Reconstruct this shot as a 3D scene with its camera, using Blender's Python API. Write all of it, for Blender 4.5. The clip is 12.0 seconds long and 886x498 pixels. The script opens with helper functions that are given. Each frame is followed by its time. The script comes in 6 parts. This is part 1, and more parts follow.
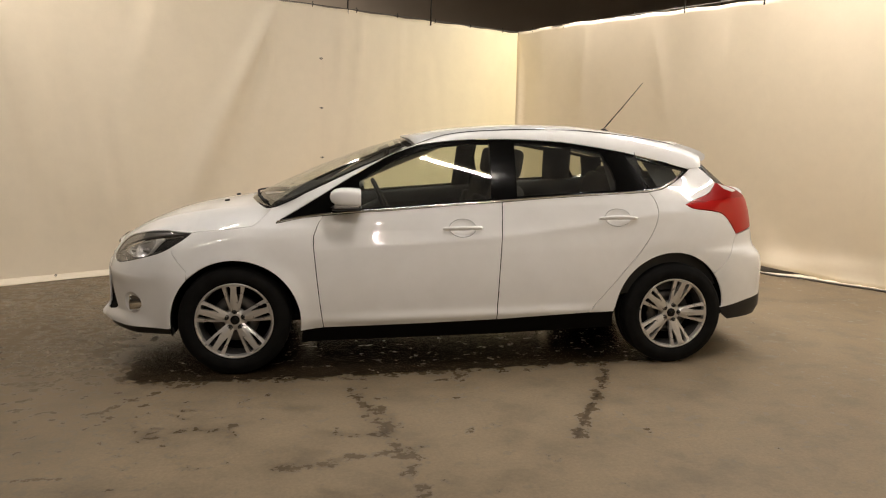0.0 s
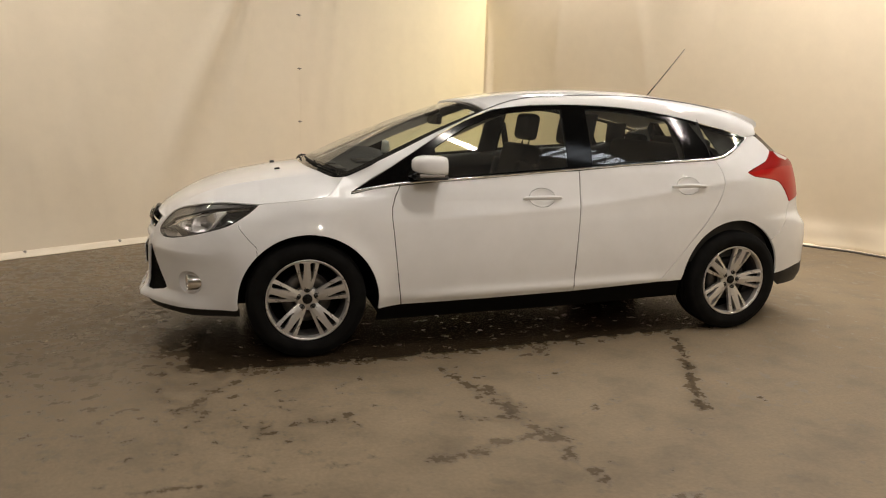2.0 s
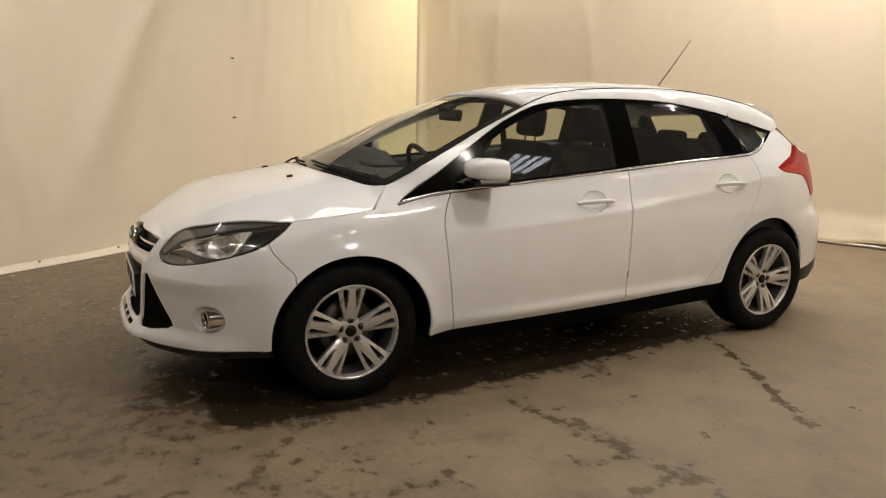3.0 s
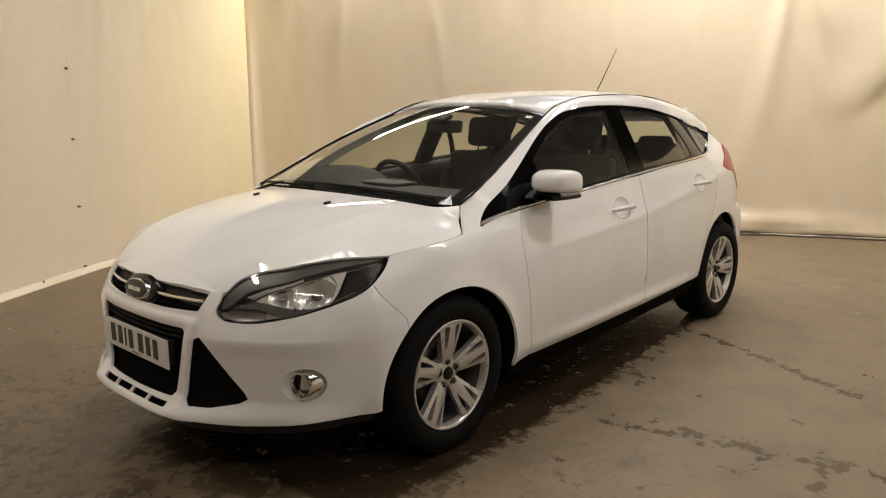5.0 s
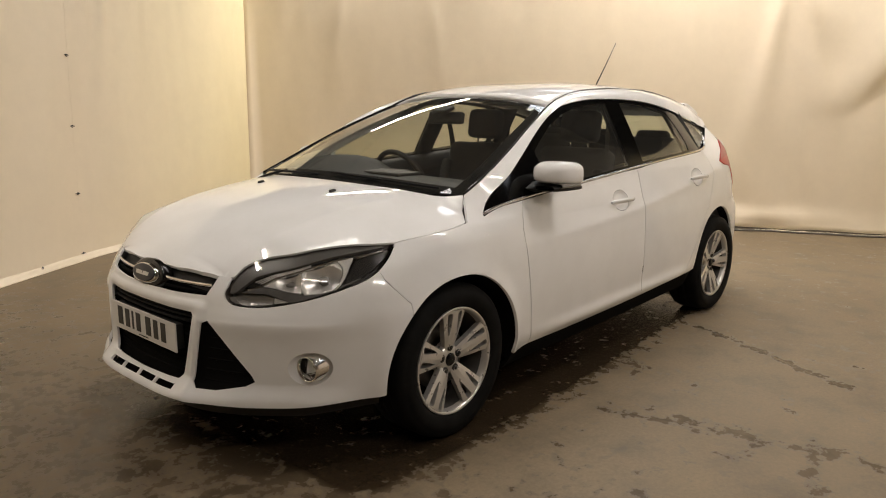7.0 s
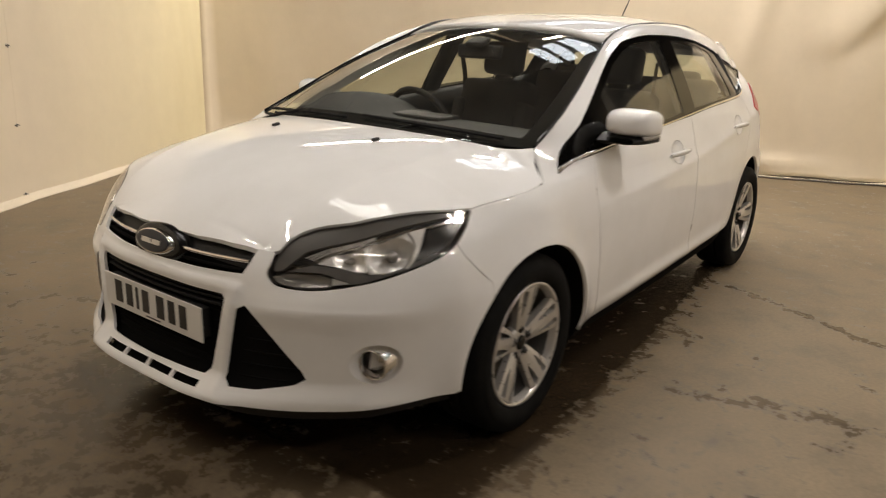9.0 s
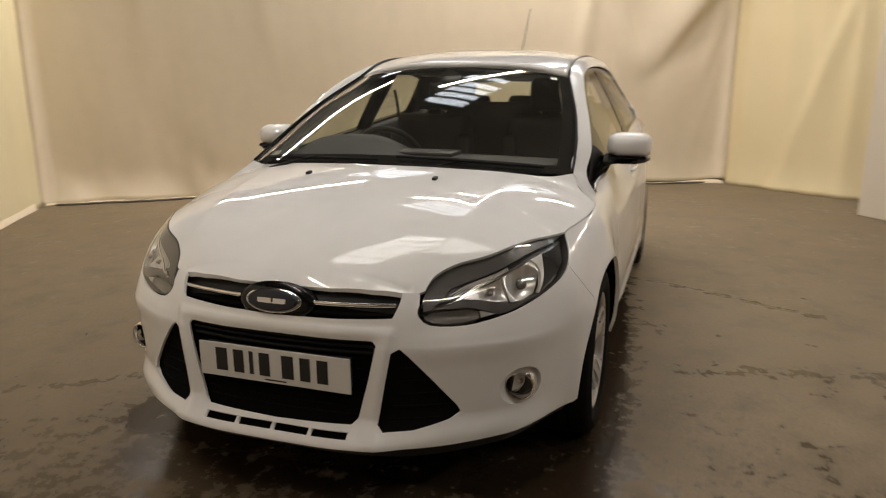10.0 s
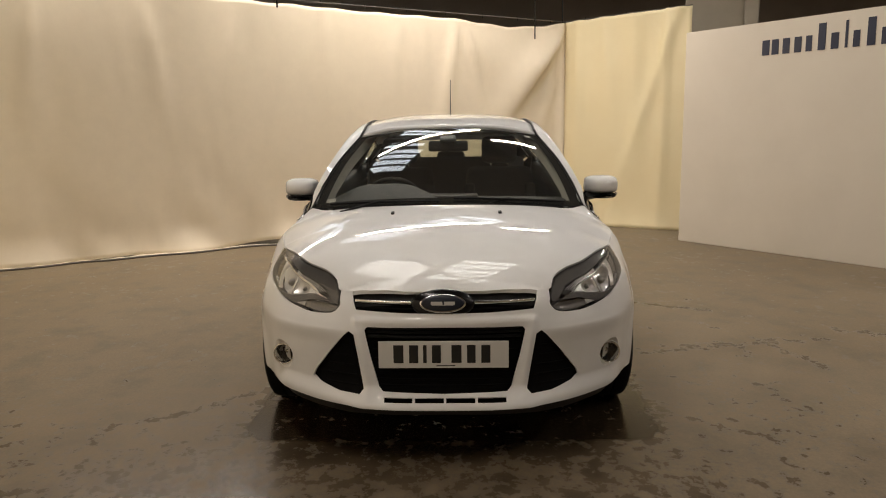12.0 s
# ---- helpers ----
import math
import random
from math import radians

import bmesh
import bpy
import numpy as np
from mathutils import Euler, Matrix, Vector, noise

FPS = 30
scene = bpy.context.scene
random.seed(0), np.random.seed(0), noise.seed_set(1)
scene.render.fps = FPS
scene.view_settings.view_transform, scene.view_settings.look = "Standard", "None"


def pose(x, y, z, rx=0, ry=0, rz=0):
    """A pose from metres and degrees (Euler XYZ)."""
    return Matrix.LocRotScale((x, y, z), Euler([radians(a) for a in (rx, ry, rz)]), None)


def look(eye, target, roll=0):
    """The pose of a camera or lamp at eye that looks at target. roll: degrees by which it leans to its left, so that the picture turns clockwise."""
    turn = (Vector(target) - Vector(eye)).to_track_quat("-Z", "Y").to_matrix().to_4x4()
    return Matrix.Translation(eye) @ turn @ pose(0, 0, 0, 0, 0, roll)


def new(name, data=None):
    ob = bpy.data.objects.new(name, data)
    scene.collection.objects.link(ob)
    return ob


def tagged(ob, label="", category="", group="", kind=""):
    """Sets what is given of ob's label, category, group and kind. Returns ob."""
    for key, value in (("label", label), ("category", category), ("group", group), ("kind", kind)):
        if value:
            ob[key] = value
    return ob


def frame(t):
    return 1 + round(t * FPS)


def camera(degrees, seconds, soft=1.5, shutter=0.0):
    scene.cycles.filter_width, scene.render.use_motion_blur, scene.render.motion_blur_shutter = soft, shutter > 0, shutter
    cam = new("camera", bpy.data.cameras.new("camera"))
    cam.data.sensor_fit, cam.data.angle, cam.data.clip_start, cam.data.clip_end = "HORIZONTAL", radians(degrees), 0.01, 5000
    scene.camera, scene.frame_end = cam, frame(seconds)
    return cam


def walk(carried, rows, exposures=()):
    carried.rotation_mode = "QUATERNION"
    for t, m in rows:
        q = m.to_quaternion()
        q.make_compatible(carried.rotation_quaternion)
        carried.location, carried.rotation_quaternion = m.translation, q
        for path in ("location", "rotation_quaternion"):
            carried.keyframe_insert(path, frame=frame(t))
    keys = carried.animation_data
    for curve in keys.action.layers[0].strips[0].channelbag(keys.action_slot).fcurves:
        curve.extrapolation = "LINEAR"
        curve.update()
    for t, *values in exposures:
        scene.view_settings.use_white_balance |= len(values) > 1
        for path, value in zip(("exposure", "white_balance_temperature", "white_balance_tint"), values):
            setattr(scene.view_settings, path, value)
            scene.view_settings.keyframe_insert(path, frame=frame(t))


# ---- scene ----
cam = camera(62.8, 12.0, soft=1.05, shutter=0.5)
PATH = [
    (0, (-0.721, -5.029, 1.361), (-0.443, -3.071, 1.063), 0.99),
    (0.5, (-0.737, -5.044, 1.360), (-0.486, -3.085, 1.043), 1.1),
    (1, (-0.957, -5.034, 1.347), (-0.640, -3.088, 1.011), 1.09),
    (1.5, (-1.333, -4.898, 1.339), (-0.923, -2.974, 0.981), 1.99),
    (2, (-1.708, -4.613, 1.338), (-1.147, -2.732, 0.953), 1.68),
    (2.5, (-2.085, -4.264, 1.341), (-1.338, -2.452, 0.942), 1.65),
    (3, (-2.376, -3.807, 1.336), (-1.489, -2.060, 0.937), 1.33),
    (3.2, (-2.520, -3.642, 1.335), (-1.554, -1.935, 0.943), 1.52),
    (4.8, (-3.306, -2.648, 1.316), (-1.860, -1.315, 0.954), -1.02),
    (5, (-3.353, -2.670, 1.315), (-1.900, -1.344, 0.954), -0.12),
    (5.5, (-3.409, -2.682, 1.316), (-1.956, -1.358, 0.947), 0.78),
    (6, (-3.423, -2.671, 1.310), (-1.960, -1.359, 0.939), 1.27),
    (6.5, (-3.425, -2.673, 1.308), (-1.962, -1.362, 0.932), 1.47),
    (7, (-3.424, -2.672, 1.303), (-1.958, -1.364, 0.925), 0.67),
    (7.2, (-3.420, -2.673, 1.301), (-1.957, -1.363, 0.920), 0.47),
    (8.8, (-3.337, -2.202, 1.250), (-1.810, -1.007, 0.759), 0.94),
    (9, (-3.360, -1.982, 1.308), (-1.808, -0.850, 0.752), 2.53),
    (9.5, (-3.540, -1.514, 1.317), (-1.873, -0.559, 0.762), 0.86),
    (10, (-3.964, -1.144, 1.334), (-2.122, -0.524, 0.864), -0.07),
    (10.5, (-4.292, -0.735, 1.341), (-2.374, -0.416, 0.874), -1.48),
    (11, (-4.640, -0.428, 1.360), (-2.688, -0.240, 0.968), -2.23),
    (11.2, (-4.732, -0.340, 1.367), (-2.774, -0.161, 0.998), -2.64),
    (11.5, (-4.856, -0.172, 1.333), (-2.885, -0.077, 1.007), -1.47),
    (12, (-4.966, -0.059, 1.348), (-2.992, -0.016, 1.028), -0.68),
]
walk(cam, [(t, look(eye, target, roll)) for t, eye, target, roll in PATH],
     exposures=((0.0, 0.18), (3.2, 0.22), (5.0, 0.17), (7.2, 0.17), (9.0, 0.22), (9.5, 0.10), (10.0, -0.06), (10.5, -0.02), (12.0, -0.08)))

# ---- world and light ----
world = bpy.data.worlds.new("world")
scene.world = world
world.use_nodes = True
wn = world.node_tree.nodes
wn["Background"].inputs[0].default_value = (0.55, 0.5, 0.42, 1)
wn["Background"].inputs[1].default_value = 0.02
scene.view_settings.exposure = 0.0
WARM = (1.0, 0.90, 0.815)


# ---- materials ----
def mat(name, color, rough=0.5, metal=0.0, **more):
    m = bpy.data.materials.new(name)
    m.use_nodes = True
    b = m.node_tree.nodes["Principled BSDF"]
    b.inputs["Base Color"].default_value = (*color, 1)
    b.inputs["Roughness"].default_value = rough
    b.inputs["Metallic"].default_value = metal
    for k, v in more.items():
        b.inputs[k.replace("_", " ")].default_value = v
    return m


def nodes_of(m):
    return m.node_tree.nodes, m.node_tree.links, m.node_tree.nodes["Principled BSDF"]


def noise_node(m, scale, detail=4.0, rough=0.6, space="Object", distort=0.0):
    n, l, b = nodes_of(m)
    tc = n.new("ShaderNodeTexCoord")
    t = n.new("ShaderNodeTexNoise")
    t.inputs["Scale"].default_value = scale
    t.inputs["Detail"].default_value = detail
    t.inputs["Roughness"].default_value = rough
    t.inputs["Distortion"].default_value = distort
    l.new(tc.outputs[space], t.inputs["Vector"])
    return t.outputs["Fac"]


def ramp(m, fac, stops):
    n, l, b = nodes_of(m)
    r = n.new("ShaderNodeValToRGB")
    e = r.color_ramp.elements
    while len(e) < len(stops):
        e.new(0.5)
    for k, (p, c) in enumerate(stops):
        e[k].position = p
        e[k].color = (*c, 1) if isinstance(c, tuple) else (c, c, c, 1)
    l.new(fac, r.inputs["Fac"])
    return r.outputs["Color"]


def mixed(m, fac, a, b2, mode="MIX"):
    n, l, b = nodes_of(m)
    x = n.new("ShaderNodeMix")
    x.data_type, x.blend_type = "RGBA", mode
    for sock, v in ((0, fac), (6, a), (7, b2)):
        if isinstance(v, (int, float)):
            x.inputs[sock].default_value = v
        elif isinstance(v, tuple):
            x.inputs[sock].default_value = (*v, 1)
        else:
            l.new(v, x.inputs[sock])
    return x.outputs[2]


def maths(m, op, a, b2=0.0):
    n, l, b = nodes_of(m)
    x = n.new("ShaderNodeMath")
    x.operation = op
    for k, v in enumerate((a, b2)):
        if isinstance(v, (int, float)):
            x.inputs[k].default_value = v
        else:
            l.new(v, x.inputs[k])
    return x.outputs[0]


def bump(m, height, strength=0.3, dist=0.01):
    n, l, b = nodes_of(m)
    u = n.new("ShaderNodeBump")
    u.inputs["Strength"].default_value = strength
    u.inputs["Distance"].default_value = dist
    l.new(height, u.inputs["Height"])
    l.new(u.outputs["Normal"], b.inputs["Normal"])


def plug(m, sock, value):
    n, l, b = nodes_of(m)
    l.new(value, b.inputs[sock])


# white car paint: clear coat, faint orange peel, faint road film
M_PAINT = mat("white_paint", (0.80, 0.79, 0.765), 0.6, 0.0, Specular_IOR_Level=0.0, Coat_Weight=1.0, Coat_Roughness=0.018, Coat_IOR=1.5)
plug(M_PAINT, "Base Color", ramp(M_PAINT, noise_node(M_PAINT, 5, 5), [(0.3, (0.815, 0.815, 0.805)), (0.62, (0.855, 0.855, 0.85))]))
M_BLACK = mat("black_plastic", (0.021, 0.0205, 0.020), 0.47, 0.0, Specular_IOR_Level=0.28)
bump(M_BLACK, noise_node(M_BLACK, 500, 2), 0.12, 0.001)
M_GLOSSBLACK = mat("gloss_black", (0.005, 0.005, 0.005), 0.14, 0.0, Specular_IOR_Level=0.3)
M_FRAME = mat("polished_black", (0.003, 0.003, 0.003), 0.10, 0.0, Specular_IOR_Level=0.22)
M_DARK = mat("dark_underside", (0.0065, 0.0063, 0.0061), 0.9, 0.0, Specular_IOR_Level=0.04)
M_RUBBER = mat("tyre_rubber", (0.006, 0.0058, 0.0055), 0.8, 0.0, Specular_IOR_Level=0.12)
plug(M_RUBBER, "Base Color", ramp(M_RUBBER, noise_node(M_RUBBER, 12, 6), [(0.35, (0.0045, 0.0045, 0.0045)), (0.75, (0.010, 0.0097, 0.0092))]))
M_ALLOY = mat("silver_alloy", (0.60, 0.585, 0.56), 0.30, 0.6, Coat_Weight=0.4, Coat_Roughness=0.1)
plug(M_ALLOY, "Roughness", ramp(M_ALLOY, noise_node(M_ALLOY, 40, 5), [(0.3, 0.24), (0.7, 0.42)]))
M_CHROME = mat("chrome", (0.80, 0.79, 0.77), 0.10, 1.0)
M_STEEL = mat("brake_steel", (0.16, 0.15, 0.14), 0.5, 1.0)
M_BARREL = mat("wheel_barrel", (0.10, 0.095, 0.09), 0.5, 0.4)
M_WIPER = mat("wiper_rubber", (0.008, 0.008, 0.008), 0.6, 0.0, Specular_IOR_Level=0.15)
M_RED = mat("red_lens", (0.42, 0.008, 0.006), 0.30, 0.0, Coat_Weight=0.5, Coat_Roughness=0.03, Specular_IOR_Level=0.15)
M_DARKRED = mat("dark_red_lens", (0.30, 0.006, 0.005), 0.30, 0.0, Coat_Weight=0.6, Coat_Roughness=0.03, Specular_IOR_Level=0.15)
M_FABRIC = mat("dark_cloth", (0.045, 0.044, 0.042), 0.9)
bump(M_FABRIC, noise_node(M_FABRIC, 300, 3), 0.4, 0.002)
M_TRIM = mat("dark_dashboard", (0.019, 0.019, 0.018), 0.7)
bump(M_TRIM, noise_node(M_TRIM, 420, 2), 0.3, 0.001)
M_LINING = mat("grey_headlining", (0.34, 0.33, 0.30), 0.9)
M_WHITELABEL = mat("plate_white", (0.72, 0.71, 0.68), 0.35)
M_INK = mat("plate_ink", (0.015, 0.015, 0.015), 0.4)
M_BLUE = mat("badge_blue", (0.008, 0.011, 0.020), 0.35, 0.0)
M_AMBER = mat("clear_lamp_plastic", (0.55, 0.52, 0.48), 0.15, 0.0, Transmission_Weight=0.5)


def glass_mat(name, tint, alpha_dark, film=0.0):
    m = bpy.data.materials.new(name)
    m.use_nodes = True
    n, l = m.node_tree.nodes, m.node_tree.links
    n.clear()
    out = n.new("ShaderNodeOutputMaterial")
    clear = n.new("ShaderNodeBsdfTransparent")
    clear.inputs[0].default_value = (*tint, 1)
    gloss = n.new("ShaderNodeBsdfGlossy")
    gloss.inputs["Roughness"].default_value = 0.015
    gloss.inputs["Color"].default_value = (alpha_dark, alpha_dark, alpha_dark, 1)
    lw = n.new("ShaderNodeLayerWeight")
    lw.inputs["Blend"].default_value = 0.5
    pw = n.new("ShaderNodeMath")
    pw.operation = "POWER"
    pw.inputs[1].default_value = 5.0
    l.new(lw.outputs["Facing"], pw.inputs[0])
    fr = n.new("ShaderNodeMath")
    fr.operation = "MULTIPLY_ADD"
    fr.inputs[1].default_value, fr.inputs[2].default_value = 0.93, 0.07
    l.new(pw.outputs[0], fr.inputs[0])
    mix = n.new("ShaderNodeMixShader")
    l.new(fr.outputs[0], mix.inputs[0])
    l.new(clear.outputs[0], mix.inputs[1])
    l.new(gloss.outputs[0], mix.inputs[2])
    dust = n.new("ShaderNodeBsdfDiffuse")
    dust.inputs[0].default_value = (0.55, 0.54, 0.50, 1)
    tc, streak = n.new("ShaderNodeTexCoord"), n.new("ShaderNodeTexNoise")
    streak.inputs["Scale"].default_value, streak.inputs["Detail"].default_value = 9.0, 5.0
    l.new(tc.outputs["Object"], streak.inputs["Vector"])
    thin = n.new("ShaderNodeMath")
    thin.operation = "MULTIPLY"
    thin.inputs[1].default_value = film * 2
    l.new(streak.outputs["Fac"], thin.inputs[0])
    dusty = n.new("ShaderNodeMixShader")
    l.new(thin.outputs[0], dusty.inputs[0])
    l.new(mix.outputs[0], dusty.inputs[1])
    l.new(dust.outputs[0], dusty.inputs[2])
    l.new(dusty.outputs[0], out.inputs["Surface"])
    return m


M_GLASS = glass_mat("window_glass", (0.84, 0.87, 0.79), 1.0, 0.026)
M_SCREEN = glass_mat("windscreen_glass", (0.91, 0.935, 0.885), 1.0, 0.018)
M_LENS = glass_mat("lamp_lens", (0.93, 0.93, 0.92), 1.0)

# concrete floor: stains, scuffs, damp marks, and shade painted round the car
M_FLOOR = mat("concrete_floor", (0.3, 0.27, 0.22), 0.5, 0.0, Specular_IOR_Level=0.22)
_broad = noise_node(M_FLOOR, 0.55, 5, 0.6, distort=0.6)
_mid = noise_node(M_FLOOR, 3.2, 8, 0.68)
_fine = noise_node(M_FLOOR, 60, 6, 0.7)
_c = mixed(M_FLOOR, _broad, (0.180, 0.139, 0.089), (0.248, 0.196, 0.131))
_c = mixed(M_FLOOR, 1.0, _c, ramp(M_FLOOR, _mid, [(0.28, 0.64), (0.5, 1.0), (0.75, 1.21)]), "MULTIPLY")
_c = mixed(M_FLOOR, 1.0, _c, ramp(M_FLOOR, _fine, [(0.3, 0.86), (0.7, 1.1)]), "MULTIPLY")
# weaker light on the floor, put into its colour as soft dark areas
_so = M_FLOOR.node_tree.nodes.new("ShaderNodeAttribute")
_so.attribute_name = "falloff"
_falloff_mix = maths(M_FLOOR, "MULTIPLY", _so.outputs["Fac"], ramp(M_FLOOR, noise_node(M_FLOOR, 2.1, 6, 0.62, distort=0.8), [(0.3, 0.55), (0.65, 1.0)]))
_c = mixed(M_FLOOR, _falloff_mix, _c, mixed(M_FLOOR, 1.0, _c, (0.50, 0.46, 0.42), "MULTIPLY"))
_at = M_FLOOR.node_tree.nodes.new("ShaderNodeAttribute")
_at.attribute_name = "damp_shade"
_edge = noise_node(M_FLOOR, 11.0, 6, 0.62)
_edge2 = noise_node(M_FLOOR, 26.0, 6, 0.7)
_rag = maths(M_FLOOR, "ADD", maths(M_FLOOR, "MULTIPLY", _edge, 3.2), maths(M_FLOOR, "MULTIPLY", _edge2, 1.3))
_wet_shade = maths(M_FLOOR, "SUBTRACT", maths(M_FLOOR, "ADD", _at.outputs["Fac"], _rag), 2.68)
_wet_shade = ramp(M_FLOOR, _wet_shade, [(0.0, 0.0), (0.07, 0.6), (0.45, 1.0)])
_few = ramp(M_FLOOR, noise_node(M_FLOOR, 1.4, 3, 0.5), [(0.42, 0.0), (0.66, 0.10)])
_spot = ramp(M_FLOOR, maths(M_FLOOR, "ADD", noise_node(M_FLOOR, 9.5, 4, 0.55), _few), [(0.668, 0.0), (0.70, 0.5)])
_wet_shade = maths(M_FLOOR, "MAXIMUM", _wet_shade, _spot)
# deepest parts go near black: wet concrete and the car's shade in one colour
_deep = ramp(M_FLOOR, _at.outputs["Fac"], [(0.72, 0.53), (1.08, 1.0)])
_c = mixed(M_FLOOR, maths(M_FLOOR, "MULTIPLY", _wet_shade, _deep), _c, mixed(M_FLOOR, 1.0, _c, (0.17, 0.15, 0.132), "MULTIPLY"))
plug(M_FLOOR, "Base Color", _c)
_r = ramp(M_FLOOR, _mid, [(0.3, 0.5), (0.7, 0.72)])
plug(M_FLOOR, "Roughness", mixed(M_FLOOR, _wet_shade, _r, (0.20, 0.20, 0.20)))
bump(M_FLOOR, mixed(M_FLOOR, 0.35, _mid, _fine), 0.16, 0.006)

# cream sheet of the curtains
M_SHEET = mat("cream_sheet", (0.78, 0.70, 0.55), 0.42)
_w = noise_node(M_SHEET, 1.1, 5, 0.6, distort=0.5)
_w2 = noise_node(M_SHEET, 7, 6, 0.65)
_c = mixed(M_SHEET, _w, (0.81, 0.712, 0.55), (0.85, 0.755, 0.595))
_c = mixed(M_SHEET, 1.0, _c, ramp(M_SHEET, _w2, [(0.3, 0.975), (0.7, 1.015)]), "MULTIPLY")
plug(M_SHEET, "Base Color", _c)
bump(M_SHEET, _w2, 0.05, 0.012)
# west sheet: the same cream, turning yellower towards the corner
M_SHEET_W = mat("cream_sheet_yellower", (0.78, 0.70, 0.55), 0.42)
_w = noise_node(M_SHEET_W, 1.1, 5, 0.6, distort=0.5)
_w2 = noise_node(M_SHEET_W, 7, 6, 0.65)
_tc = M_SHEET_W.node_tree.nodes.new("ShaderNodeTexCoord")
_sep = M_SHEET_W.node_tree.nodes.new("ShaderNodeSeparateXYZ")
M_SHEET_W.node_tree.links.new(_tc.outputs["Object"], _sep.inputs[0])
_to_corner = ramp(M_SHEET_W, maths(M_SHEET_W, "ADD", maths(M_SHEET_W, "MULTIPLY", maths(M_SHEET_W, "ADD", _sep.outputs[0], 0.9), 0.36), maths(M_SHEET_W, "MULTIPLY", _w, 0.25)), [(0.15, 0.0), (0.95, 1.0)])
_c = mixed(M_SHEET_W, _w, (0.81, 0.712, 0.55), (0.85, 0.755, 0.595))
_c = mixed(M_SHEET_W, _to_corner, _c, mixed(M_SHEET_W, _w, (0.77, 0.69, 0.44), (0.85, 0.775, 0.53)))
_c = mixed(M_SHEET_W, 1.0, _c, ramp(M_SHEET_W, _w2, [(0.3, 0.975), (0.7, 1.015)]), "MULTIPLY")
plug(M_SHEET_W, "Base Color", _c)
bump(M_SHEET_W, _w2, 0.05, 0.012)
M_YELLOW = mat("yellowed_sheet", (0.72, 0.62, 0.36), 0.45)
_w = noise_node(M_YELLOW, 1.3, 5, 0.6, distort=0.5)
plug(M_YELLOW, "Base Color", mixed(M_YELLOW, _w, (0.76, 0.64, 0.38), (0.85, 0.75, 0.50)))
bump(M_YELLOW, noise_node(M_YELLOW, 7, 6, 0.65), 0.09, 0.012)
M_PANEL = mat("painted_board", (0.66, 0.60, 0.50), 0.6)
_w = noise_node(M_PANEL, 2.0, 6, 0.6)
plug(M_PANEL, "Base Color", mixed(M_PANEL, _w, (0.60, 0.54, 0.445), (0.69, 0.63, 0.53)))
bump(M_PANEL, noise_node(M_PANEL, 90, 4), 0.08, 0.002)
M_HALLWALL = mat("dim_hall_wall", (0.22, 0.19, 0.15), 0.85)
plug(M_HALLWALL, "Base Color", mixed(M_HALLWALL, noise_node(M_HALLWALL, 0.8, 6), (0.26, 0.215, 0.17), (0.38, 0.32, 0.25)))
M_ROOF = mat("roof_sheeting", (0.10, 0.09, 0.075), 0.8)
plug(M_ROOF, "Base Color", mixed(M_ROOF, noise_node(M_ROOF, 0.9, 5), (0.15, 0.13, 0.105), (0.24, 0.21, 0.17)))
M_BEAM = mat("painted_steel_beam", (0.12, 0.11, 0.10), 0.6)
plug(M_BEAM, "Base Color", mixed(M_BEAM, noise_node(M_BEAM, 4, 5), (0.08, 0.072, 0.062), (0.16, 0.145, 0.125)))
M_COLUMN = mat("painted_column", (0.42, 0.37, 0.29), 0.6)
plug(M_COLUMN, "Base Color", mixed(M_COLUMN, noise_node(M_COLUMN, 3, 5), (0.36, 0.315, 0.24), (0.46, 0.41, 0.32)))
M_ROPE = mat("dark_cord", (0.02, 0.018, 0.016), 0.7)
M_LETTER = mat("dark_blue_letters", (0.018, 0.022, 0.045), 0.45)


def emitter(name, color, strength):
    m = bpy.data.materials.new(name)
    m.use_nodes = True
    n, l = m.node_tree.nodes, m.node_tree.links
    n.clear()
    out, e = n.new("ShaderNodeOutputMaterial"), n.new("ShaderNodeEmission")
    e.inputs[0].default_value, e.inputs[1].default_value = (*color, 1), strength
    l.new(e.outputs[0], out.inputs["Surface"])
    return m


M_TUBE = emitter("lit_tube", (1.0, 0.87, 0.66), 9.0)
# overhead panes set stronger and warmer than daylight, to fill the room
M_SKYWARM = emitter("rooflight_warm_fill", (1.0, 0.95, 0.88), 6.5)
M_SKY = emitter("rooflight_daylight", (0.87, 0.92, 0.98), 4.2)


# ---- building helpers ----
def mesh_ob(name, bm, material, parent=None, label="", smooth=True):
    me = bpy.data.meshes.new(name)
    bm.normal_update()
    bm.to_mesh(me)
    bm.free()
    if smooth:
        me.polygons.foreach_set("use_smooth", [True] * len(me.polygons))
    for m in (material if isinstance(material, (list, tuple)) else [material]):
        me.materials.append(m)
    ob = new(name, me)
    if parent:
        ob.parent = parent
    if label:
        ob["label"] = label
    return ob


def part(name, bm, material, parent, label="", smooth=True):
    return mesh_ob(name, bm, material, parent, label, smooth)


def empty(name, m=Matrix.Identity(4)):
    ob = new(name)
    ob.empty_display_size = 0.1
    ob.matrix_basis = m
    return ob


def add_box(bm, c, size, rot=None, bevel=0.0):
    m = Matrix.Translation(c) @ (rot.to_4x4() if rot else Matrix.Identity(4)) @ Matrix.Diagonal((*size, 1))
    r = bmesh.ops.create_cube(bm, size=1.0, matrix=m)
    if bevel:
        es = list({e for v in r["verts"] for e in v.link_edges})
        bmesh.ops.bevel(bm, geom=es, offset=bevel, segments=2, affect="EDGES", profile=0.6)
    return bm


